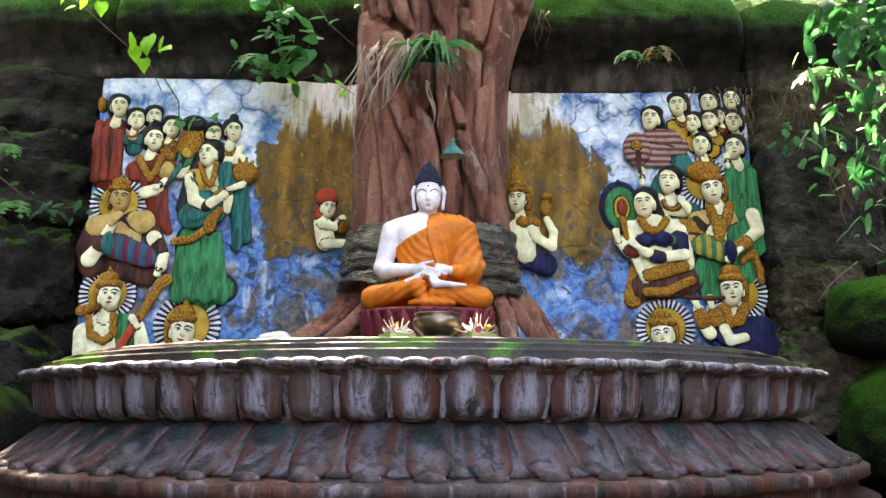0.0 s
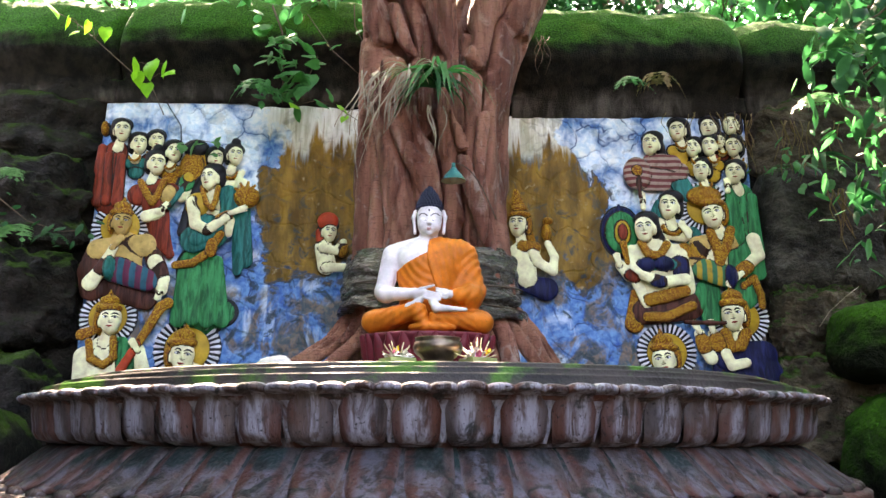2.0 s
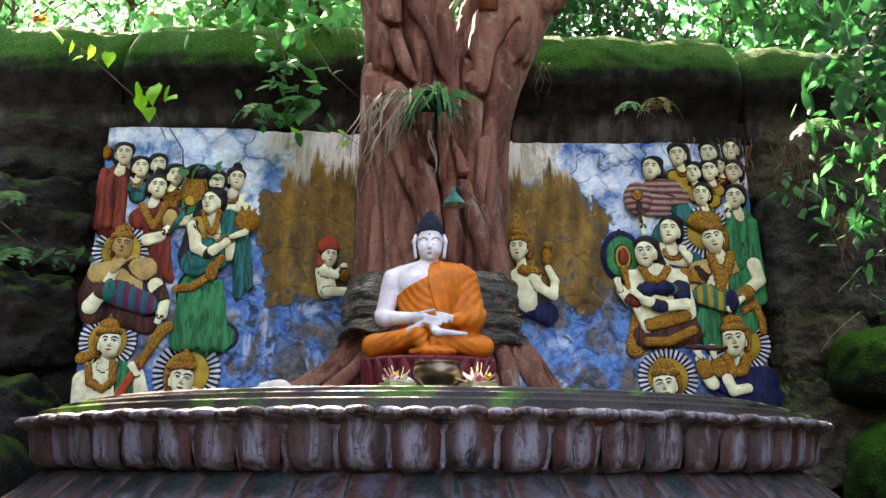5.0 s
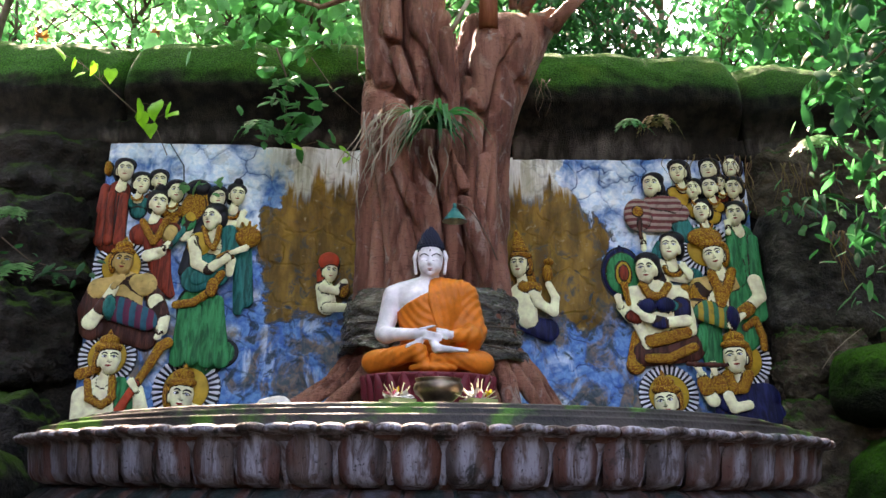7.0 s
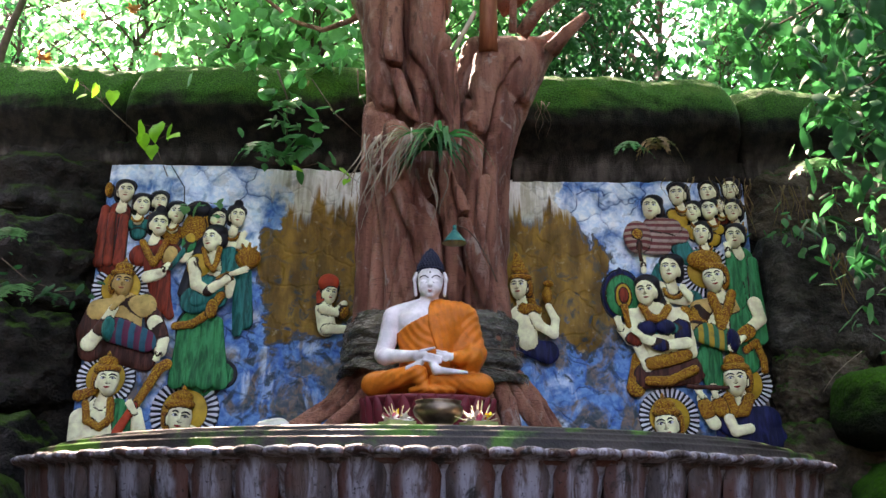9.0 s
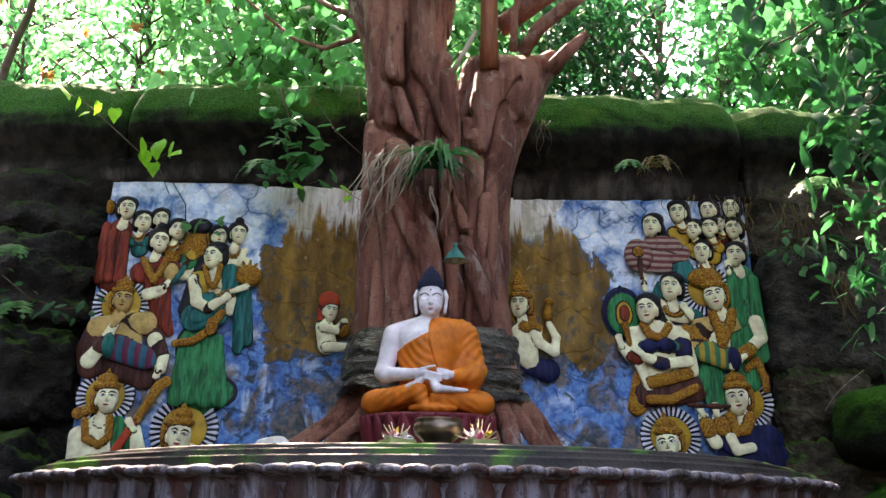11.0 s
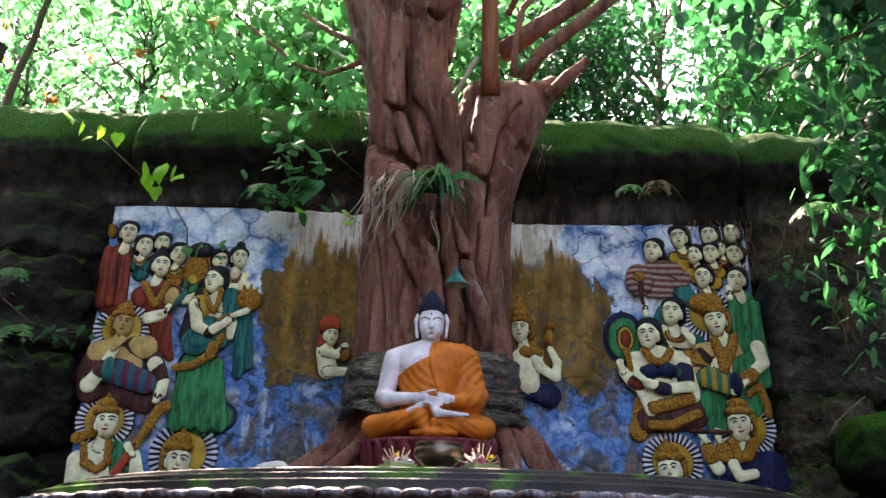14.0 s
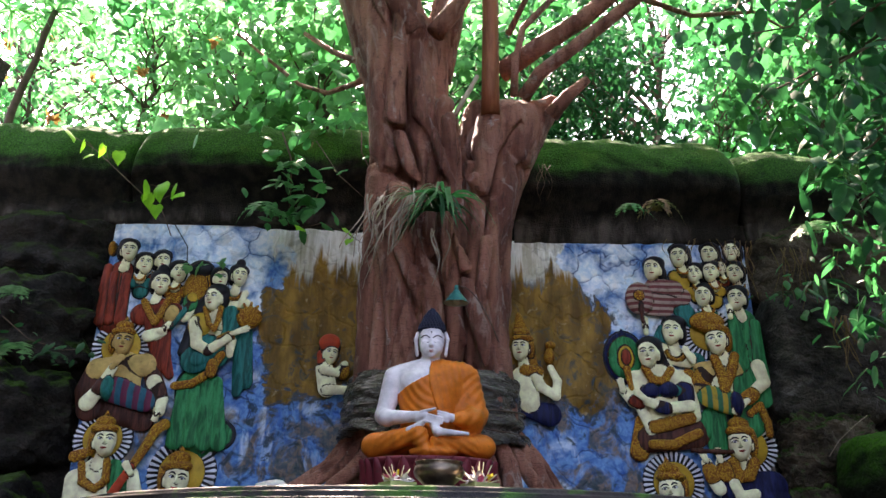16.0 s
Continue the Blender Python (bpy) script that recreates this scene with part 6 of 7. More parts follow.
# ---- limbs and crown of the fig ----
def fig_limbs():
    rs = np.random.RandomState(5)
    o = np.array([TX, TY, 1.69])

    def w(p):
        return np.array(p) - o

    for name, pts, r0, r1, mat in (
            ("branch", [(0.417, 6.200, 5.250), (0.715, 6.100, 5.433), (1.080, 6.000, 5.642), (1.497, 5.900, 5.990), (2.071, 5.800, 6.487)], 0.085, 0.06, BARK),
            ("branch", [(0.590, 6.100, 4.955), (0.720, 6.000, 5.130), (1.100, 5.900, 5.411), (1.505, 5.800, 5.721), (2.111, 5.700, 6.229)], 0.06, 0.045, BARK),
            ("branch", [(0.518, 6.050, 4.950), (0.527, 6.000, 5.232), (0.592, 6.000, 5.554), (0.831, 6.000, 5.833), (1.012, 6.000, 6.292)], 0.032, 0.025, BARK),
            ("branch", [(0.818, 6.150, 4.832), (0.945, 6.050, 4.956), (1.101, 6.000, 5.083)], 0.07, 0.035, BARK),
            ("branch", [(0.500, 6.300, 5.704), (0.652, 6.300, 6.052), (0.759, 6.300, 6.411)], 0.03, 0.02, BARK),
            ("branch", [(-0.282, 6.000, 5.488), (-0.450, 5.950, 5.779), (-0.649, 5.900, 6.189)], 0.10, 0.08, BARK),
            ("branch", [(-0.121, 6.000, 5.490), (0.061, 6.000, 5.767), (0.248, 6.000, 6.166)], 0.08, 0.07, BARK),
            ("branch", [(-0.637, 6.200, 5.356), (-0.790, 6.300, 5.418), (-1.017, 6.500, 5.635), (-1.316, 6.700, 5.954)], 0.035, 0.02, BARK),
            ("branch", [(-0.611, 6.200, 5.291), (-0.792, 6.400, 5.260), (-1.058, 6.600, 5.281), (-1.349, 6.800, 5.484), (-1.647, 6.900, 5.780), (-2.018, 7.000, 6.150)], 0.028, 0.012, BARK),
            ("dead_branch", [(0.046, 6.000, 4.738), (0.223, 6.000, 5.097)], 0.022, 0.018, PALEROOT)):
        part(name, Acc().tube([w(p) for p in pts], np.linspace(r0, r1, len(pts)), 0, 10), mat, FIG)
    # smooth upright stem, reddish brown
    m = Mat("red_brown_stem", 0.5)
    m.base(m.mix(m.ramp(m.noise(8, 4, (3, 3, 0.4)), 0.35, 0.7), (0.16, 0.045, 0.02), (0.27, 0.085, 0.04))).bump(m.noise(30, 3, (2, 2, 0.3)), 0.3, 0.01)
    p0, p1 = np.array((0.322, 5.950, 4.713)), np.array((0.330, 5.950, 6.127))
    part("upright_stem", Acc().tube([w(p0 + (p1 - p0) * t) for t in np.linspace(0, 1, 6)], [0.075, 0.07, 0.068, 0.066, 0.066, 0.066], 0, 14), m.m, FIG, "smooth reddish-brown upright stem")
    # crown above
    pts, c = clumps(rs, (-4.5, -1.5, 5.2), (5.0, 2.2, 7.0), 230, 18, (0.28, 0.28, 0.2))
    a = Acc()
    for q in c[::10]:
        a.tube(limb_curve((0.4 if q[0] > 0 else -0.7, 0, 4.6), q, 0.2, 8, rs, 0.05), np.linspace(0.05, 0.008, 8), 0, 6)
    tagged(part("limb_work", a, BARK, FIG), kind="stuff")
    # unseen clumps added to keep light off the pedestal's sides; the middle stays open
    side, _ = clumps(rs, (-5.2, -5.2, 4.9), (5.2, -0.6, 6.8), 420, 18, (0.28, 0.28, 0.2), lambda c: np.abs(c[:, 0]) > 1.5 + 0.25 * (c[:, 1] + 5))
    pts = np.concatenate([pts, side])
    # small openings in the crown let the sun through to the terrace's edge
    open_to = np.ones(len(pts), bool)
    for x, y, z, r in ((-0.93, 3.35, 1.60, 0.08), (-1.08, 3.42, 1.60, 0.06), (-1.50, 3.72, 1.62, 0.09), (-1.62, 4.1, 1.66, 0.07), (0.37, 3.38, 1.62, 0.05), (0.70, 3.40, 1.60, 0.07), (-1.1, 5.3, 1.75, 0.12), (0.62, 5.6, 1.75, 0.16)):
        q = pts + o - (x, y, z)
        s = np.array(SUN)
        open_to &= np.linalg.norm(q - (q @ s)[:, None] * s, axis=1) > r + 0.02
    tagged(part("crown", leaves(Acc(), pts[open_to], 0.15, HEART, rs, 0.5), LEAF_B, FIG), kind="stuff")
    # spray of leaves along the thin low branch
    pts = np.concatenate([rs.normal(w(p), (0.35, 0.25, 0.16), (16, 3)) for p in ((-1.038, 6.900, 6.095), (-1.334, 6.900, 5.784), (-1.651, 7.000, 5.601), (-1.977, 7.000, 6.278), (-1.216, 7.000, 5.368), (-1.776, 7.000, 5.244))])
    for p in pts:
        part("leaf", leaves(Acc(), p[None], 0.14, HEART, rs, 0.7), LEAF_B, FIG)


fig_limbs()

# ---- things by the statue ----
def tree_wrap():
    """Crumpled plastic sheet bound round the trunk."""
    m = Mat("crumpled_plastic", 0.25, spec=0.6)
    n1, n2 = m.noise(7, 6, (0.5, 0.5, 2.5), warp=1.0), m.noise(26, 5, (0.6, 0.6, 2.0), warp=0.8)
    c = m.mix(m.ramp(n1, 0.35, 0.65), (0.022, 0.017, 0.012), (0.12, 0.10, 0.075))
    c = m.mix(m.ramp(n2, 0.60, 0.70, 0, 0.7), c, (0.34, 0.32, 0.28))
    m.base(c).rough(m.ramp(n2, 0.3, 0.7, 0.12, 0.38)).bump(m.math("ADD", n1, m.math("MULTIPLY", n2, 0.7)), 1.0, 0.04)
    a = Acc()
    ang, s = np.meshgrid(np.linspace(0, 2 * math.pi, 180, endpoint=False), np.linspace(0, 1, 46), indexing="ij")
    flare = 1 + 0.10 * (1 - s) ** 1.5
    rx, ry = 0.625 * flare, 0.68 * flare
    z = 2.21 + 0.45 * s + 0.05 * np.sin(ang * 2 + 0.5) * (1 - s) + 0.015 * np.sin(ang * 7)
    x, y = TX + rx * np.cos(ang), TY + 0.02 + ry * np.sin(ang)
    P = np.stack([x, y, z], -1)
    out = np.stack([np.cos(ang), np.sin(ang), 0 * ang], -1)
    w = 0.022 * wavy(P * (1, 1, 3.2), 6, 12) + 0.014 * wavy(P * (1, 1, 3.6), 18, 14)
    pinch = -0.045 * np.exp(-((s - 0.24 - 0.05 * np.sin(ang * 3)) / 0.05) ** 2) - 0.02 * np.exp(-((s - 0.5 - 0.05 * np.sin(ang * 2 + 1)) / 0.04) ** 2)
    P = P + out * (w + pinch)[..., None]
    inner = P[:, -1:] - out[:, -1:] * 0.10
    low = P[:, :1] - out[:, :1] * 0.10
    a.grid(np.concatenate([low, P, inner], 1), wrap_u=True)
    ob = thing("tree_wrap", "crumpled dark plastic sheet bound round the fig trunk", "plastic sheet")
    part("sheet", a, m.m, ob)
    for k, zz in enumerate((2.28, 2.41)):
        t = np.linspace(0, 2 * math.pi, 60)
        fl = 1 + 0.10 * (1 - (zz - 2.20) / 0.46) ** 1.5
        pts = np.stack([TX + 0.628 * fl * np.cos(t), TY + 0.02 + 0.683 * fl * np.sin(t), zz + 0.03 * np.sin(2 * t + k)], -1)
        part("binding_cord", Acc().tube(pts, 0.006, 0, 5), TWIG, ob)


tree_wrap()


def bell_lamp():
    enamel = Mat("green_enamel", 0.3)
    enamel.base(enamel.mix(enamel.ramp(enamel.noise(20, 4), 0.4, 0.7), (0.01, 0.11, 0.10), (0.02, 0.19, 0.16)))
    pale = paint("lamp_inside", (0.50, 0.47, 0.38), amount=0.5)
    lamp = thing("hanging_lamp", "small green enamel bell-shaped lamp hung on the trunk", "lamp", at=(0.064, 5.550, 3.089))
    prof = np.array([(0.0, 0.072), (0.018, 0.070), (0.026, 0.055), (0.040, 0.040), (0.062, 0.012), (0.080, -0.016), (0.084, -0.020)])
    part("shade", Acc().lathe(prof, 0, 28), enamel.m, lamp)
    part("lining", Acc().lathe(np.array([(0.083, -0.020), (0.076, -0.016), (0.058, 0.008), (0.0, 0.02)]), 0, 28), pale, lamp, "pale lining inside the shade")
    part("bulb", Acc().ball((0, 0, -0.008), (0.022, 0.022, 0.026), 0, 12, 8), pale, lamp)
    part("socket", Acc().lathe([(0.0, 0.105), (0.012, 0.104), (0.014, 0.07), (0.012, 0.06)], 0, 14), enamel.m, lamp)
    t = np.linspace(0, 1, 14)
    pts = np.stack([0.28 * t, 0.06 * np.sin(3 * t), 0.10 + 0.03 * np.sin(3.1 * t) - 0.38 * t ** 2], -1)
    part("cable", Acc().tube(pts, 0.004, 0, 6), TWIG, lamp)


bell_lamp()


def offerings():
    brass = Mat("dull_brass", 0.38, 0.9)
    brass.base(brass.mix(brass.ramp(brass.noise(12, 6), 0.35, 0.7), (0.10, 0.075, 0.055), (0.26, 0.20, 0.14))).bump(brass.noise(40, 3), 0.2, 0.004)
    x, y, z = (-0.024, 3.750, 1.773)
    bowl = thing("incense_bowl", "dull brass incense bowl on the terrace edge", "bowl", at=(x, y, 1.70))
    prof = np.array([(0.0, 0.0), (0.062, 0.0), (0.066, 0.006), (0.056, 0.016), (0.070, 0.030), (0.100, 0.055), (0.108, 0.078), (0.102, 0.098), (0.094, 0.106), (0.100, 0.116), (0.100, 0.120), (0.092, 0.120), (0.088, 0.105), (0.0, 0.10)])
    part("body", Acc().lathe(prof, 0, 40), brass.m, bowl)
    for i in range(3):
        part("foot", Acc().ball((0.058 * math.cos(i * 2.1 + 0.6), 0.058 * math.sin(i * 2.1 + 0.6), 0.008), (0.012, 0.012, 0.009), 0, 8, 6), brass.m, bowl)
    palm = leafy("palm_leaf_tray", (0.30, 0.40, 0.10), (0.55, 0.58, 0.26), 0.3, 0.5)
    pale = paint("palm_leaf_strip", (0.66, 0.58, 0.34), amount=0.2)
    petals = [paint("white_petal", (0.75, 0.72, 0.66), amount=0.1), paint("yellow_petal", (0.72, 0.52, 0.03), amount=0.1), paint("pink_petal", (0.60, 0.12, 0.20), amount=0.1), paint("blue_petal", (0.20, 0.26, 0.60), amount=0.1)]
    for k, (px, seed, label) in enumerate((((-0.195, 3.700, 1.743), 3, "square palm-leaf offering with pale green blossoms"), ((0.147, 3.700, 1.743), 4, "palm-leaf offering with yellow flowers and sticks"))):
        rs = np.random.RandomState(seed)
        o = thing("flower_offering", label, "offering", "flower offerings", at=(px[0], px[1], 1.70))
        a = Acc()
        for i in range(4):
            t = i * math.pi / 2 + 0.5
            c, s = math.cos(t), math.sin(t)
            a.box((0.058 * c, 0.058 * s, 0.014), (0.004, 0.118, 0.028), 0, np.array([(c, -s, 0), (s, c, 0), (0, 0, 1)]))
        a.box((0, 0, 0.003), (0.112, 0.112, 0.004), 0, np.array([(math.cos(.5), -math.sin(.5), 0), (math.sin(.5), math.cos(.5), 0), (0, 0, 1)]))
        part("tray", a, palm, o, smooth=False)
        for i in range(14):
            p = np.array([rs.uniform(-0.045, 0.045), rs.uniform(-0.045, 0.045), rs.uniform(0.026, 0.05)])
            b = leaves(Acc(), np.repeat(p[None], 6, 0), 0.034, OVAL, rs, -0.4, heads=np.arange(6) * 1.05)
            part("flower", b, petals[(0, 0, 1, 2, 3)[rs.randint(5)] if k else (0, 0, 1, 0, 2)[rs.randint(5)]], o)
        for i in range(12 if k else 8):
            t, r = rs.uniform(-1.4, 1.4), rs.uniform(0.06, 0.13 if k else 0.09)
            tip = (r * math.sin(t), -0.02 + rs.uniform(-0.03, 0.03), 0.03 + 0.09 * abs(math.cos(t)) * rs.uniform(0.5, 1.0))
            part("leaf_strip", Acc().tube([(0.3 * tip[0], 0, 0.025), tip], [0.0035, 0.002], 0, 5), pale, o)


offerings()
m = (-1.088, 5.600, 1.902)
rock("stone", (m[0] + 0.02, 5.5, 1.80), (0.24, 0.16, 0.20), paint("white_stone", (0.66, 0.62, 0.55), amount=0.3), "whitish stone lying beside the roots", "stone", 51, 0.015, 12, 2.6, scale=8)


# ---- plants on the wall and the trunk ----
def strap_plant(name, label, at, n, length, width, mat, seed, up=0.6, fan=math.pi, centre=-math.pi / 2, category="plant", parent_mats=None):
    """A tuft of arching strap leaves."""
    rs = np.random.RandomState(seed)
    t = thing(name, label, category, at=at)
    for i in range(n):
        az = centre + rs.uniform(-fan, fan) * 0.5
        L, w = length * rs.uniform(0.6, 1.15), width * rs.uniform(0.7, 1.2)
        s = np.linspace(0, 1, 8)
        rise = up * rs.uniform(0.3, 1.3)
        d = np.array([math.cos(az), math.sin(az), 0])
        side = np.array([-math.sin(az), math.cos(az), 0])
        mid = d[None] * (s * L * 0.75)[:, None] + np.array([0, 0, 1.0])[None] * (L * (rise * s - (rise + rs.uniform(0.2, 0.7)) * s ** 2.2))[:, None]
        wd = w * np.sin(np.clip(s * 0.9 + 0.12, 0, 1) * math.pi) ** 0.7
        P = np.stack([mid - side * wd[:, None] / 2, mid - np.array([0, 0, 0.25]) * wd[:, None], mid + side * wd[:, None] / 2], 1)
        part("leaf", Acc().grid(P), mat, t)
    return t


def fern(name, label, at, n, length, mat, seed, centre=-math.pi / 2, fan=2.6, up=0.5):
    """Fronds with paired leaflets."""
    rs = np.random.RandomState(seed)
    t = thing(name, label, "fern", at=at)
    for i in range(n):
        az, L, rise = centre + rs.uniform(-fan, fan) * 0.5, length * rs.uniform(0.6, 1.1), up * rs.uniform(0.3, 1.2)
        s = np.linspace(0, 1, 10)
        d, side = np.array([math.cos(az), math.sin(az), 0]), np.array([-math.sin(az), math.cos(az), 0])
        mid = d * (s * L * 0.8)[:, None] + np.array([0, 0, 1.0]) * (L * (rise * s - (rise + 0.5) * s ** 2))[:, None]
        a = Acc().tube(mid, np.linspace(0.004, 0.001, 10), 0, 4)
        for k in range(1, 10):
            w = L * 0.22 * math.sin(min(1, s[k] * 0.9 + 0.15) * math.pi) + 0.01
            for sg in (-1, 1):
                q = mid[k] + side * sg * w + d * w * 0.3 - np.array([0, 0, 0.3 * w])
                b = (mid[min(k + 1, 9)] - mid[k]) * 0.42
                a.add([mid[k] - b, mid[k] + b, q], [(0, 1, 2)])
        part("frond", a, mat, t)
    return t


def climber(label, pts, r, n, size, shape, mat, seed, spread=0.05, category="climber", heads=None):
    rs = np.random.RandomState(seed)
    t = thing("climbing_plant", label, category)
    pts = np.array(pts)
    part("stem", Acc().tube(pts, np.linspace(r, r * 0.5, len(pts)), 0, 6), TWIG, t)
    k = rs.uniform(0, len(pts) - 1, n)
    for j in range(n):
        i = int(k[j])
        p = pts[i] + (pts[i + 1] - pts[i]) * (k[j] - i) + rs.normal(0, spread, 3) * (1, 0.6, 1) - (0, 0.02, 0)
        part("leaf", leaves(Acc(), p[None], size, shape, rs, 0.5, heads=np.array([-math.pi / 2 + rs.normal(0, 0.9)])), mat, t)
    return t


def shoot(label, stem, tips, size, mat, seed, r=0.006):
    """A twig whose broad leaves hang face-on from short stalks."""
    rs = np.random.RandomState(seed)
    t = thing("climbing_plant", label, "climber")
    stem = np.array(stem)
    part("stem", Acc().tube(stem, np.linspace(r, r * 0.5, len(stem)), 0, 6), TWIG, t)
    for x, z in tips:
        p = np.array((x, stem[:, 1].mean() - 0.03, z))
        q = stem[np.argmin(np.linalg.norm(stem - p, axis=1))]
        part("stalk", Acc().tube(limb_curve(q, p + (0, 0, size * 0.4), 0.02, 5), 0.003, 0, 5), TWIG, t)
        part("leaf", leaves(Acc(), p[None] + (0, 0, size * 0.4), size, HEART, rs, 0.9, heads=np.array([-math.pi / 2 + rs.normal(0, 0.7)])), mat, t)


shoot("twig with bright lime heart-shaped leaves against dark rock", [(-2.62, 6.9, 4.40), (-2.80, 6.9, 4.56), (-3.00, 6.9, 4.74), (-3.16, 6.9, 4.88), (-3.38, 6.88, 5.00)],
      ((-3.381, 4.974), (-3.226, 4.869), (-3.142, 4.745), (-3.04, 4.83), (-2.903, 4.776)), 0.13, LEAF_Y, 3)
shoot("young shoot with broad lime leaves", [(-2.36, 6.9, 4.05), (-2.43, 6.9, 4.20), (-2.50, 6.9, 4.36), (-2.47, 6.88, 4.45)],
      ((-2.60, 4.44), (-2.60, 4.35), (-2.49, 4.45), (-2.38, 4.43), (-2.36, 4.35), (-2.51, 4.25)), 0.165, LEAF_Y, 5, 0.005)
climber("glossy climber with dark and pale leaves hanging from the wall", [(-1.496, 6.950, 5.076), (-1.401, 6.950, 4.823), (-1.380, 6.950, 4.547), (-1.377, 6.950, 4.172)], 0.010, 70, 0.15, OVAL, LEAF_B, 6, 0.11)
climber("heart-leaved shoot beside the fig trunk", [(-1.289, 6.950, 4.306), (-1.142, 6.900, 4.420), (-1.078, 6.900, 4.583)], 0.006, 14, 0.13, HEART, LEAF_B, 7, 0.09)
climber("bare hanging twig with few leaves beside the trunk", [(-0.745, 6.600, 4.899), (-0.736, 6.600, 4.711), (-0.622, 6.500, 4.453), (-0.438, 6.000, 4.031)], 0.006, 5, 0.10, OVAL, LEAF_B, 8, 0.06)
climber("thin bare twig across the wall", [(-1.160, 6.800, 4.917), (-0.930, 6.700, 4.544), (-0.625, 6.400, 4.156)], 0.005, 2, 0.08, OVAL, DRY, 9, 0.03)
climber("thin twig lying over the panel's top", [(-1.268, 6.900, 4.128), (-1.078, 6.900, 4.182), (-0.867, 6.800, 4.067), (-0.688, 6.500, 3.853)], 0.005, 3, 0.11, HEART, LEAF_Y, 10, 0.04)
fern("fern", "pale fern rooted in the wall over the panel", (-1.572, 6.900, 4.281), 13, 0.36, LEAF_B, 11, up=0.9)
fern("fern", "grey-green fern on the mossy block", (1.563, 6.850, 4.320), 9, 0.26, LEAF_B, 12, up=1.2)
fern("fern", "withered reddish fern on the mossy block", (1.789, 6.850, 4.300), 9, 0.26, DRY, 13, up=2.0)
fern("fern", "fern in the dark at the wall's end", (-3.533, 6.800, 3.507), 13, 0.34, LEAF_A, 14)
fern("fern", "fern low in the shade of the wall", (-3.372, 6.700, 3.009), 14, 0.38, LEAF_A, 15)
fern("fern", "small dark fern in a rock cleft", (-3.188, 6.900, 3.014), 7, 0.26, LEAF_C, 16)
climber("dark leafy creeper in the rock's shade", [(-3.608, 6.800, 3.290), (-3.367, 6.800, 3.104), (-3.101, 6.850, 3.027), (-2.941, 6.900, 3.050)], 0.006, 18, 0.10, OVAL, LEAF_C, 17, 0.07)
strap_plant("strap_leaf_plant", "green strap-leaved plant growing on the fig trunk", (-0.071, 5.720, 3.801), 30, 0.40, 0.034, LEAF_C, 18, 0.8, 3.8)
strap_plant("strap_leaf_plant", "drooping dark green strap leaves on the fig trunk", (-0.02, 5.660, 3.86), 18, 0.48, 0.040, LEAF_B, 118, 0.7, 3.0)
strap_plant("strap_leaf_plant", "dry pale strap leaves hanging on the fig trunk", (-0.235, 5.690, 3.90), 24, 0.42, 0.014, leafy("straw_leaf", (0.46, 0.37, 0.26), (0.66, 0.57, 0.44), 0.2, 0.8), 19, 0.5, 4.2)


def roots(label, at, n, spread, drop, seed, r=0.0035, mat=None, lean=0.0):
    rs = np.random.RandomState(seed)
    t = thing("hanging_roots", label, "roots", at=at)
    for i in range(n):
        x, y = rs.uniform(-spread, spread), rs.uniform(-0.05, 0.02)
        L = drop * rs.uniform(0.4, 1.1)
        s = np.linspace(0, 1, 9)
        p = np.stack([x + lean * s * L + 0.03 * np.sin(s * 5 + rs.uniform(0, 6)), y + 0.02 * np.sin(s * 4 + i), -L * s], -1)
        part("root", Acc().tube(p, np.linspace(r, r * 0.5, 9), 0, 5), mat or PALEROOT, t)


roots("thin pale aerial roots on the fig trunk", (-0.400, 5.700, 3.905), 22, 0.20, 0.46, 21, 0.006, lean=-0.35)
roots("long thread-like roots down the trunk", (-0.048, 5.700, 3.658), 4, 0.06, 0.62, 22, 0.005)
roots("tangle of thin roots beside the trunk", (-0.563, 5.850, 3.739), 6, 0.06, 0.6, 23, 0.0035, lean=-0.1)
roots("reddish roots hanging over the rock course", (2.236, 7.150, 4.167), 14, 0.45, 0.30, 24, 0.004, DRY)
roots("reddish roots hanging from the mossy ledge", (2.981, 7.050, 4.059), 16, 0.45, 0.55, 25, 0.005, DRY)
roots("brown root clump under the leaves", (3.122, 6.700, 3.350), 8, 0.08, 0.45, 26, 0.007, DRY, 0.1)
roots("grey creepers over the mossy block", (0.829, 6.900, 4.772), 5, 0.10, 0.35, 27, 0.003, TWIG)

wire = thing("loose_wire", "pale wire looped over the mossy boulder", "wire")
part("strand", Acc().tube([(3.101, 6.400, 2.509), (2.962, 6.350, 2.417), (2.822, 6.300, 2.307), (2.737, 6.300, 2.195)], 0.0025, 0, 5), PALEROOT, wire)


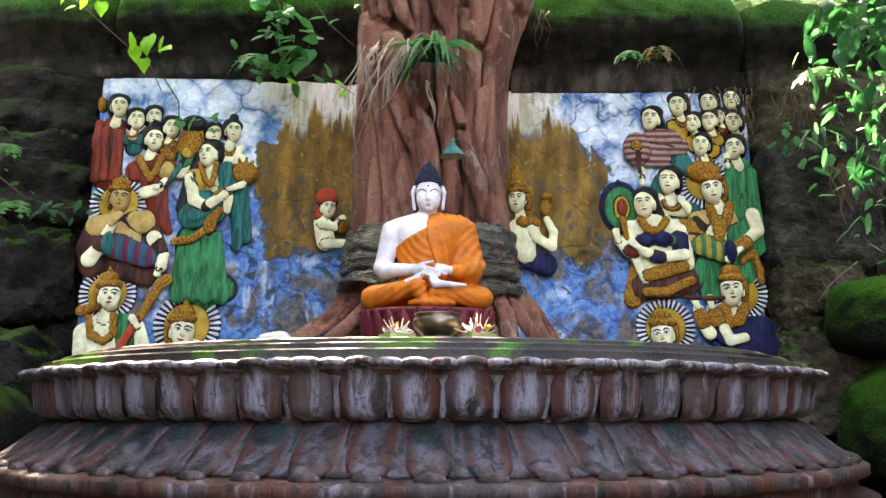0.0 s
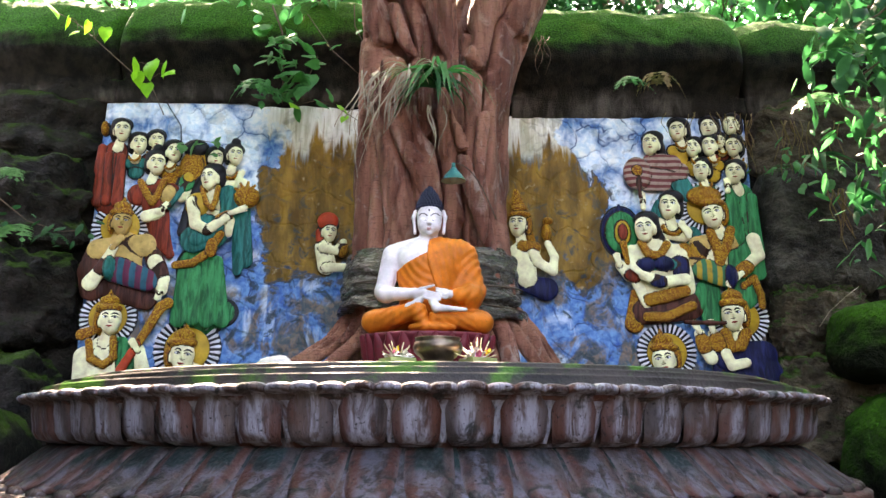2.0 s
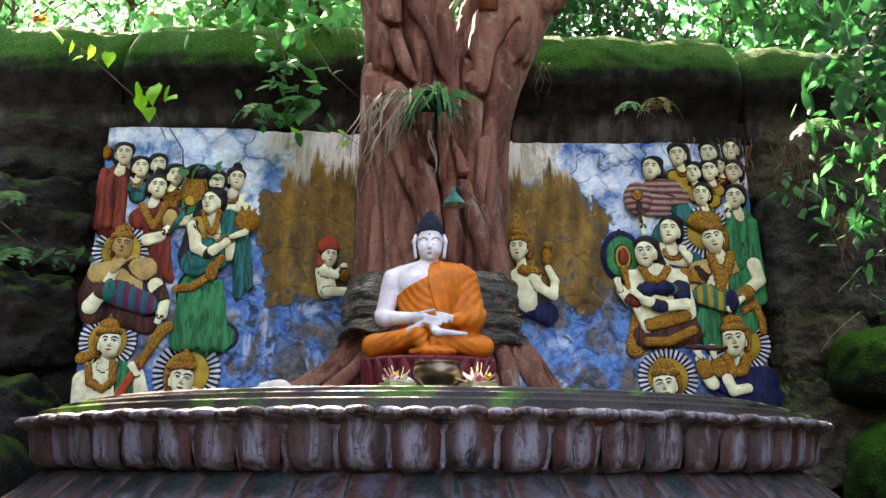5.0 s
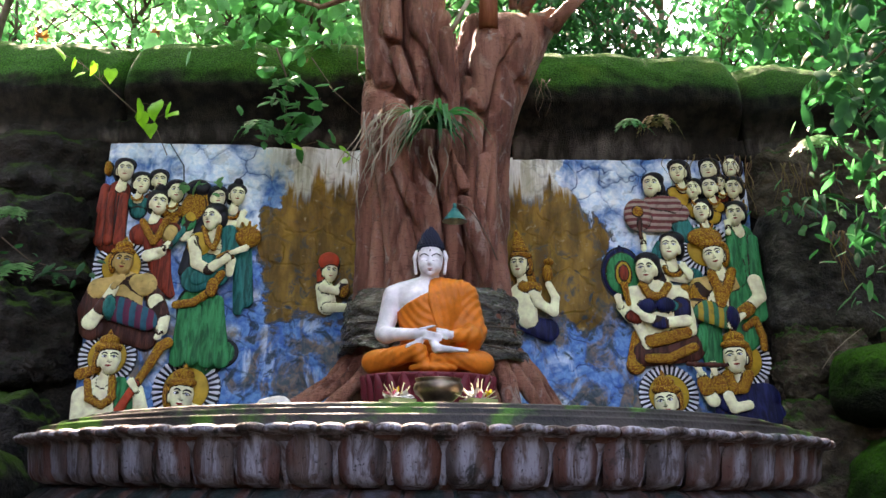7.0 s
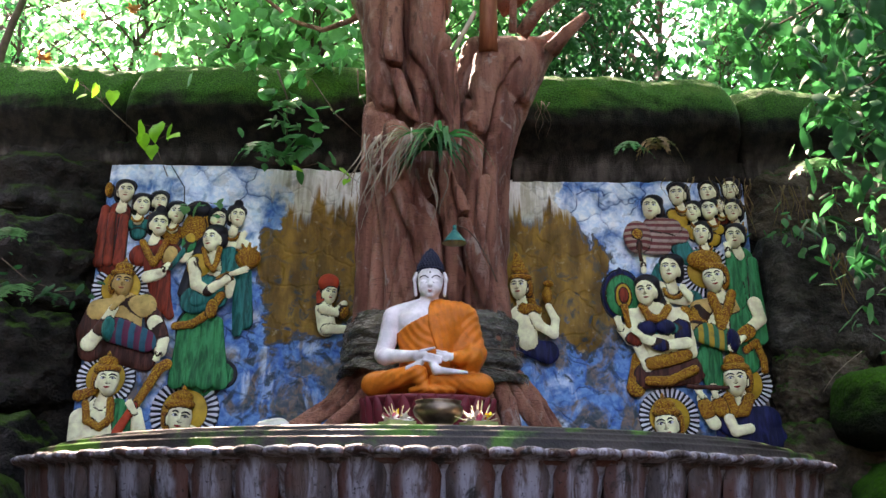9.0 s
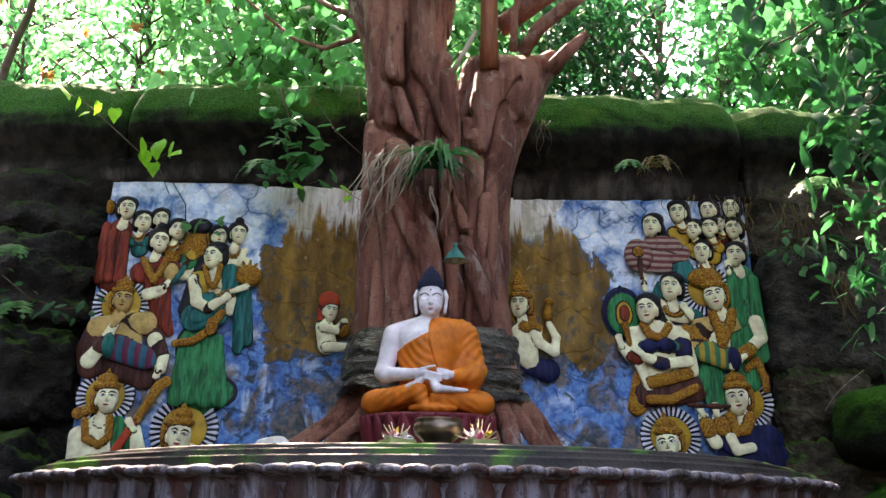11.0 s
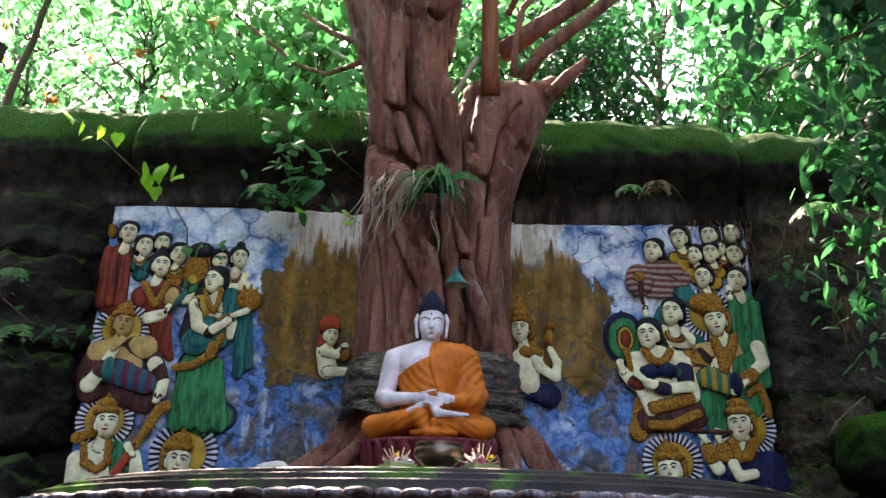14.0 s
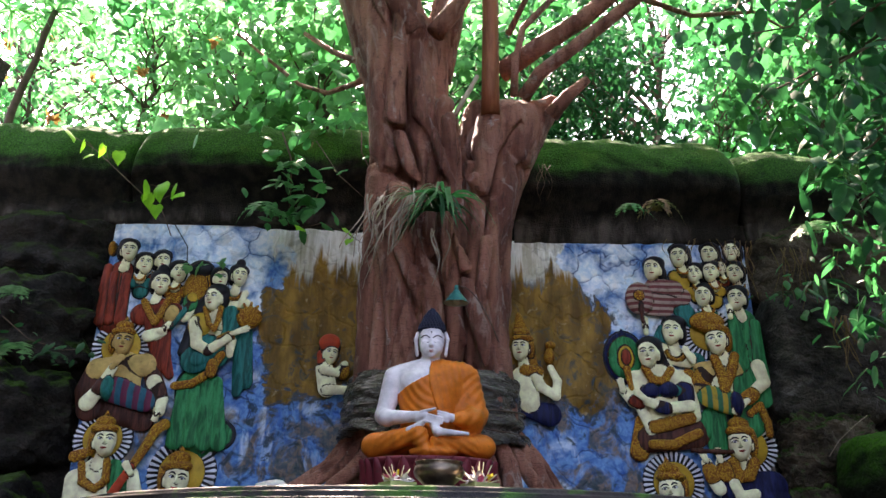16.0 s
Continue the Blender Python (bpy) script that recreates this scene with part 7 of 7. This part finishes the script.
# ---- overhanging tree at the right ----
def right_tree():
    rs = np.random.RandomState(41)
    t = thing("overhanging_tree", "dark-leaved tree leaning over the shrine's side", "tree", at=(4.3, 5.4, 0))
    o = np.array([4.3, 5.4, 0])
    trunk = [(0, 0, 0), (0.05, 0.1, 1.5), (0.0, 0.1, 3.2), (-0.1, 0.0, 4.8), (-0.3, 0, 6.2)]
    part("trunk", Acc().tube(trunk, np.linspace(0.12, 0.06, 5), 0, 10), TWIG, t)
    a, hang = Acc(), []
    for e in ((2.289, 5.600, 5.248), (2.572, 5.700, 4.820), (2.880, 5.500, 5.187), (3.042, 5.500, 4.613), (2.383, 6.000, 4.895), (2.862, 5.600, 4.207), (2.792, 6.000, 4.309), (2.913, 5.500, 3.560), (2.940, 5.700, 3.899), (2.731, 5.400, 5.314), (2.207, 5.900, 5.668),
              (2.894, 5.600, 3.030), (2.941, 5.400, 4.022)):
        e = np.array(e) - o
        k = np.array((0, 0, np.clip(e[2] + 0.5, 2.5, 6)))
        c = limb_curve(k, e, 0.15, 9, rs, 0.03)
        a.tube(c, np.linspace(0.025, 0.006, 9), 0, 6)
        hang.append(np.concatenate([rs.normal(c[j], (0.16, 0.16, 0.12), (7, 3)) for j in range(4, 9)]))
    tagged(part("limb_work", a, TWIG, t), kind="stuff")
    pts = np.concatenate(hang)
    tagged(part("crown", leaves(Acc(), pts, 0.20, OVAL, rs, 0.8), LEAF_C, t), kind="stuff")
    pts = np.concatenate([rs.normal(np.array(p) - o, (0.16, 0.15, 0.2), (34, 3)) for p in ((2.900, 5.700, 3.638), (3.021, 5.600, 3.943), (2.926, 5.700, 3.303), (2.888, 5.800, 4.077), (2.868, 5.600, 2.874))])
    tagged(part("pale_foliage", leaves(Acc(), pts, 0.13, BLADE, rs, 0.5), LEAF_B, t, "narrow bamboo-like leaves"), kind="stuff")


right_tree()
strap_plant("strap_leaf_plant", "blue-grey hanging leaves at the rocks' edge", (2.935, 6.500, 3.567), 12, 0.34, 0.05, LEAF_C, 43, 0.2, 2.4)
fern("fern", "bright pale fern fronds on the ledge", (2.953, 6.500, 4.023), 14, 0.38, LEAF_A, 44)
climber("leafy creeper among the rocks beside the panel", [(2.785, 6.900, 3.697), (2.918, 6.800, 3.569), (2.999, 6.700, 3.443)], 0.006, 16, 0.12, OVAL, LEAF_B, 45, 0.1)


# ---- slender palm-like plant on the wall's left end ----
def dracaena():
    rs = np.random.RandomState(61)
    b = np.array((-4.374, 7.400, 4.830))
    t = thing("dracaena", "slender stem with tufts of long green blades above the wall", "plant", at=tuple(b))
    tip = np.array((-4.113, 7.600, 6.811)) - b
    part("stem", Acc().tube(limb_curve((0, 0, -0.2), tip, 0, 8, rs, 0.01), np.linspace(0.045, 0.03, 8), 0, 10), TWIG, t)
    for c in (tip, np.array((-4.572, 7.600, 6.805)) - b):
        for i in range(26):
            az, L = rs.uniform(0, 6.28), rs.uniform(0.5, 0.85)
            s = np.linspace(0, 1, 7)
            d, side = np.array([math.cos(az), math.sin(az), 0]), np.array([-math.sin(az), math.cos(az), 0])
            e = rs.uniform(-0.2, 0.9)
            mid = c + d * (s * L * 0.8)[:, None] + np.array([0, 0, 1.0]) * (L * (e * s - (e + 0.4) * s ** 2))[:, None]
            w = 0.035 * np.sin(np.clip(s * 0.85 + 0.13, 0, 1) * math.pi)[:, None]
            part("blade", Acc().grid(np.stack([mid - side * w / 2, mid - np.array([0, 0, 0.006]), mid + side * w / 2], 1)), LEAF_A, t)


dracaena()


cable = thing("loose_cable", "thin black cable hanging over the painted panel", "cable")
part("strand", Acc().tube([on_wall(*(-2.598, 4.499), 0.03), on_wall(*(-2.525, 4.369), 0.03), on_wall(*(-2.390, 4.163), 0.03), on_wall(*(-2.367, 3.998), 0.05)], 0.005, 0, 5), RELIEF[HAIR], cable)
climber("small green creeper over the relief heads", [on_wall(*(-2.310, 3.921), 0.14), on_wall(*(-2.203, 3.987), 0.15), on_wall(*(-2.032, 3.954), 0.14)], 0.004, 9, 0.085, HEART, LEAF_A, 71, 0.05)
climber("thin leafy spray over the relief at the panel's end", [on_wall(*(3.116, 3.748), 0.12), on_wall(*(2.861, 3.726), 0.14), on_wall(*(2.661, 3.748), 0.14)], 0.004, 8, 0.08, BLADE, LEAF_B, 72, 0.04)
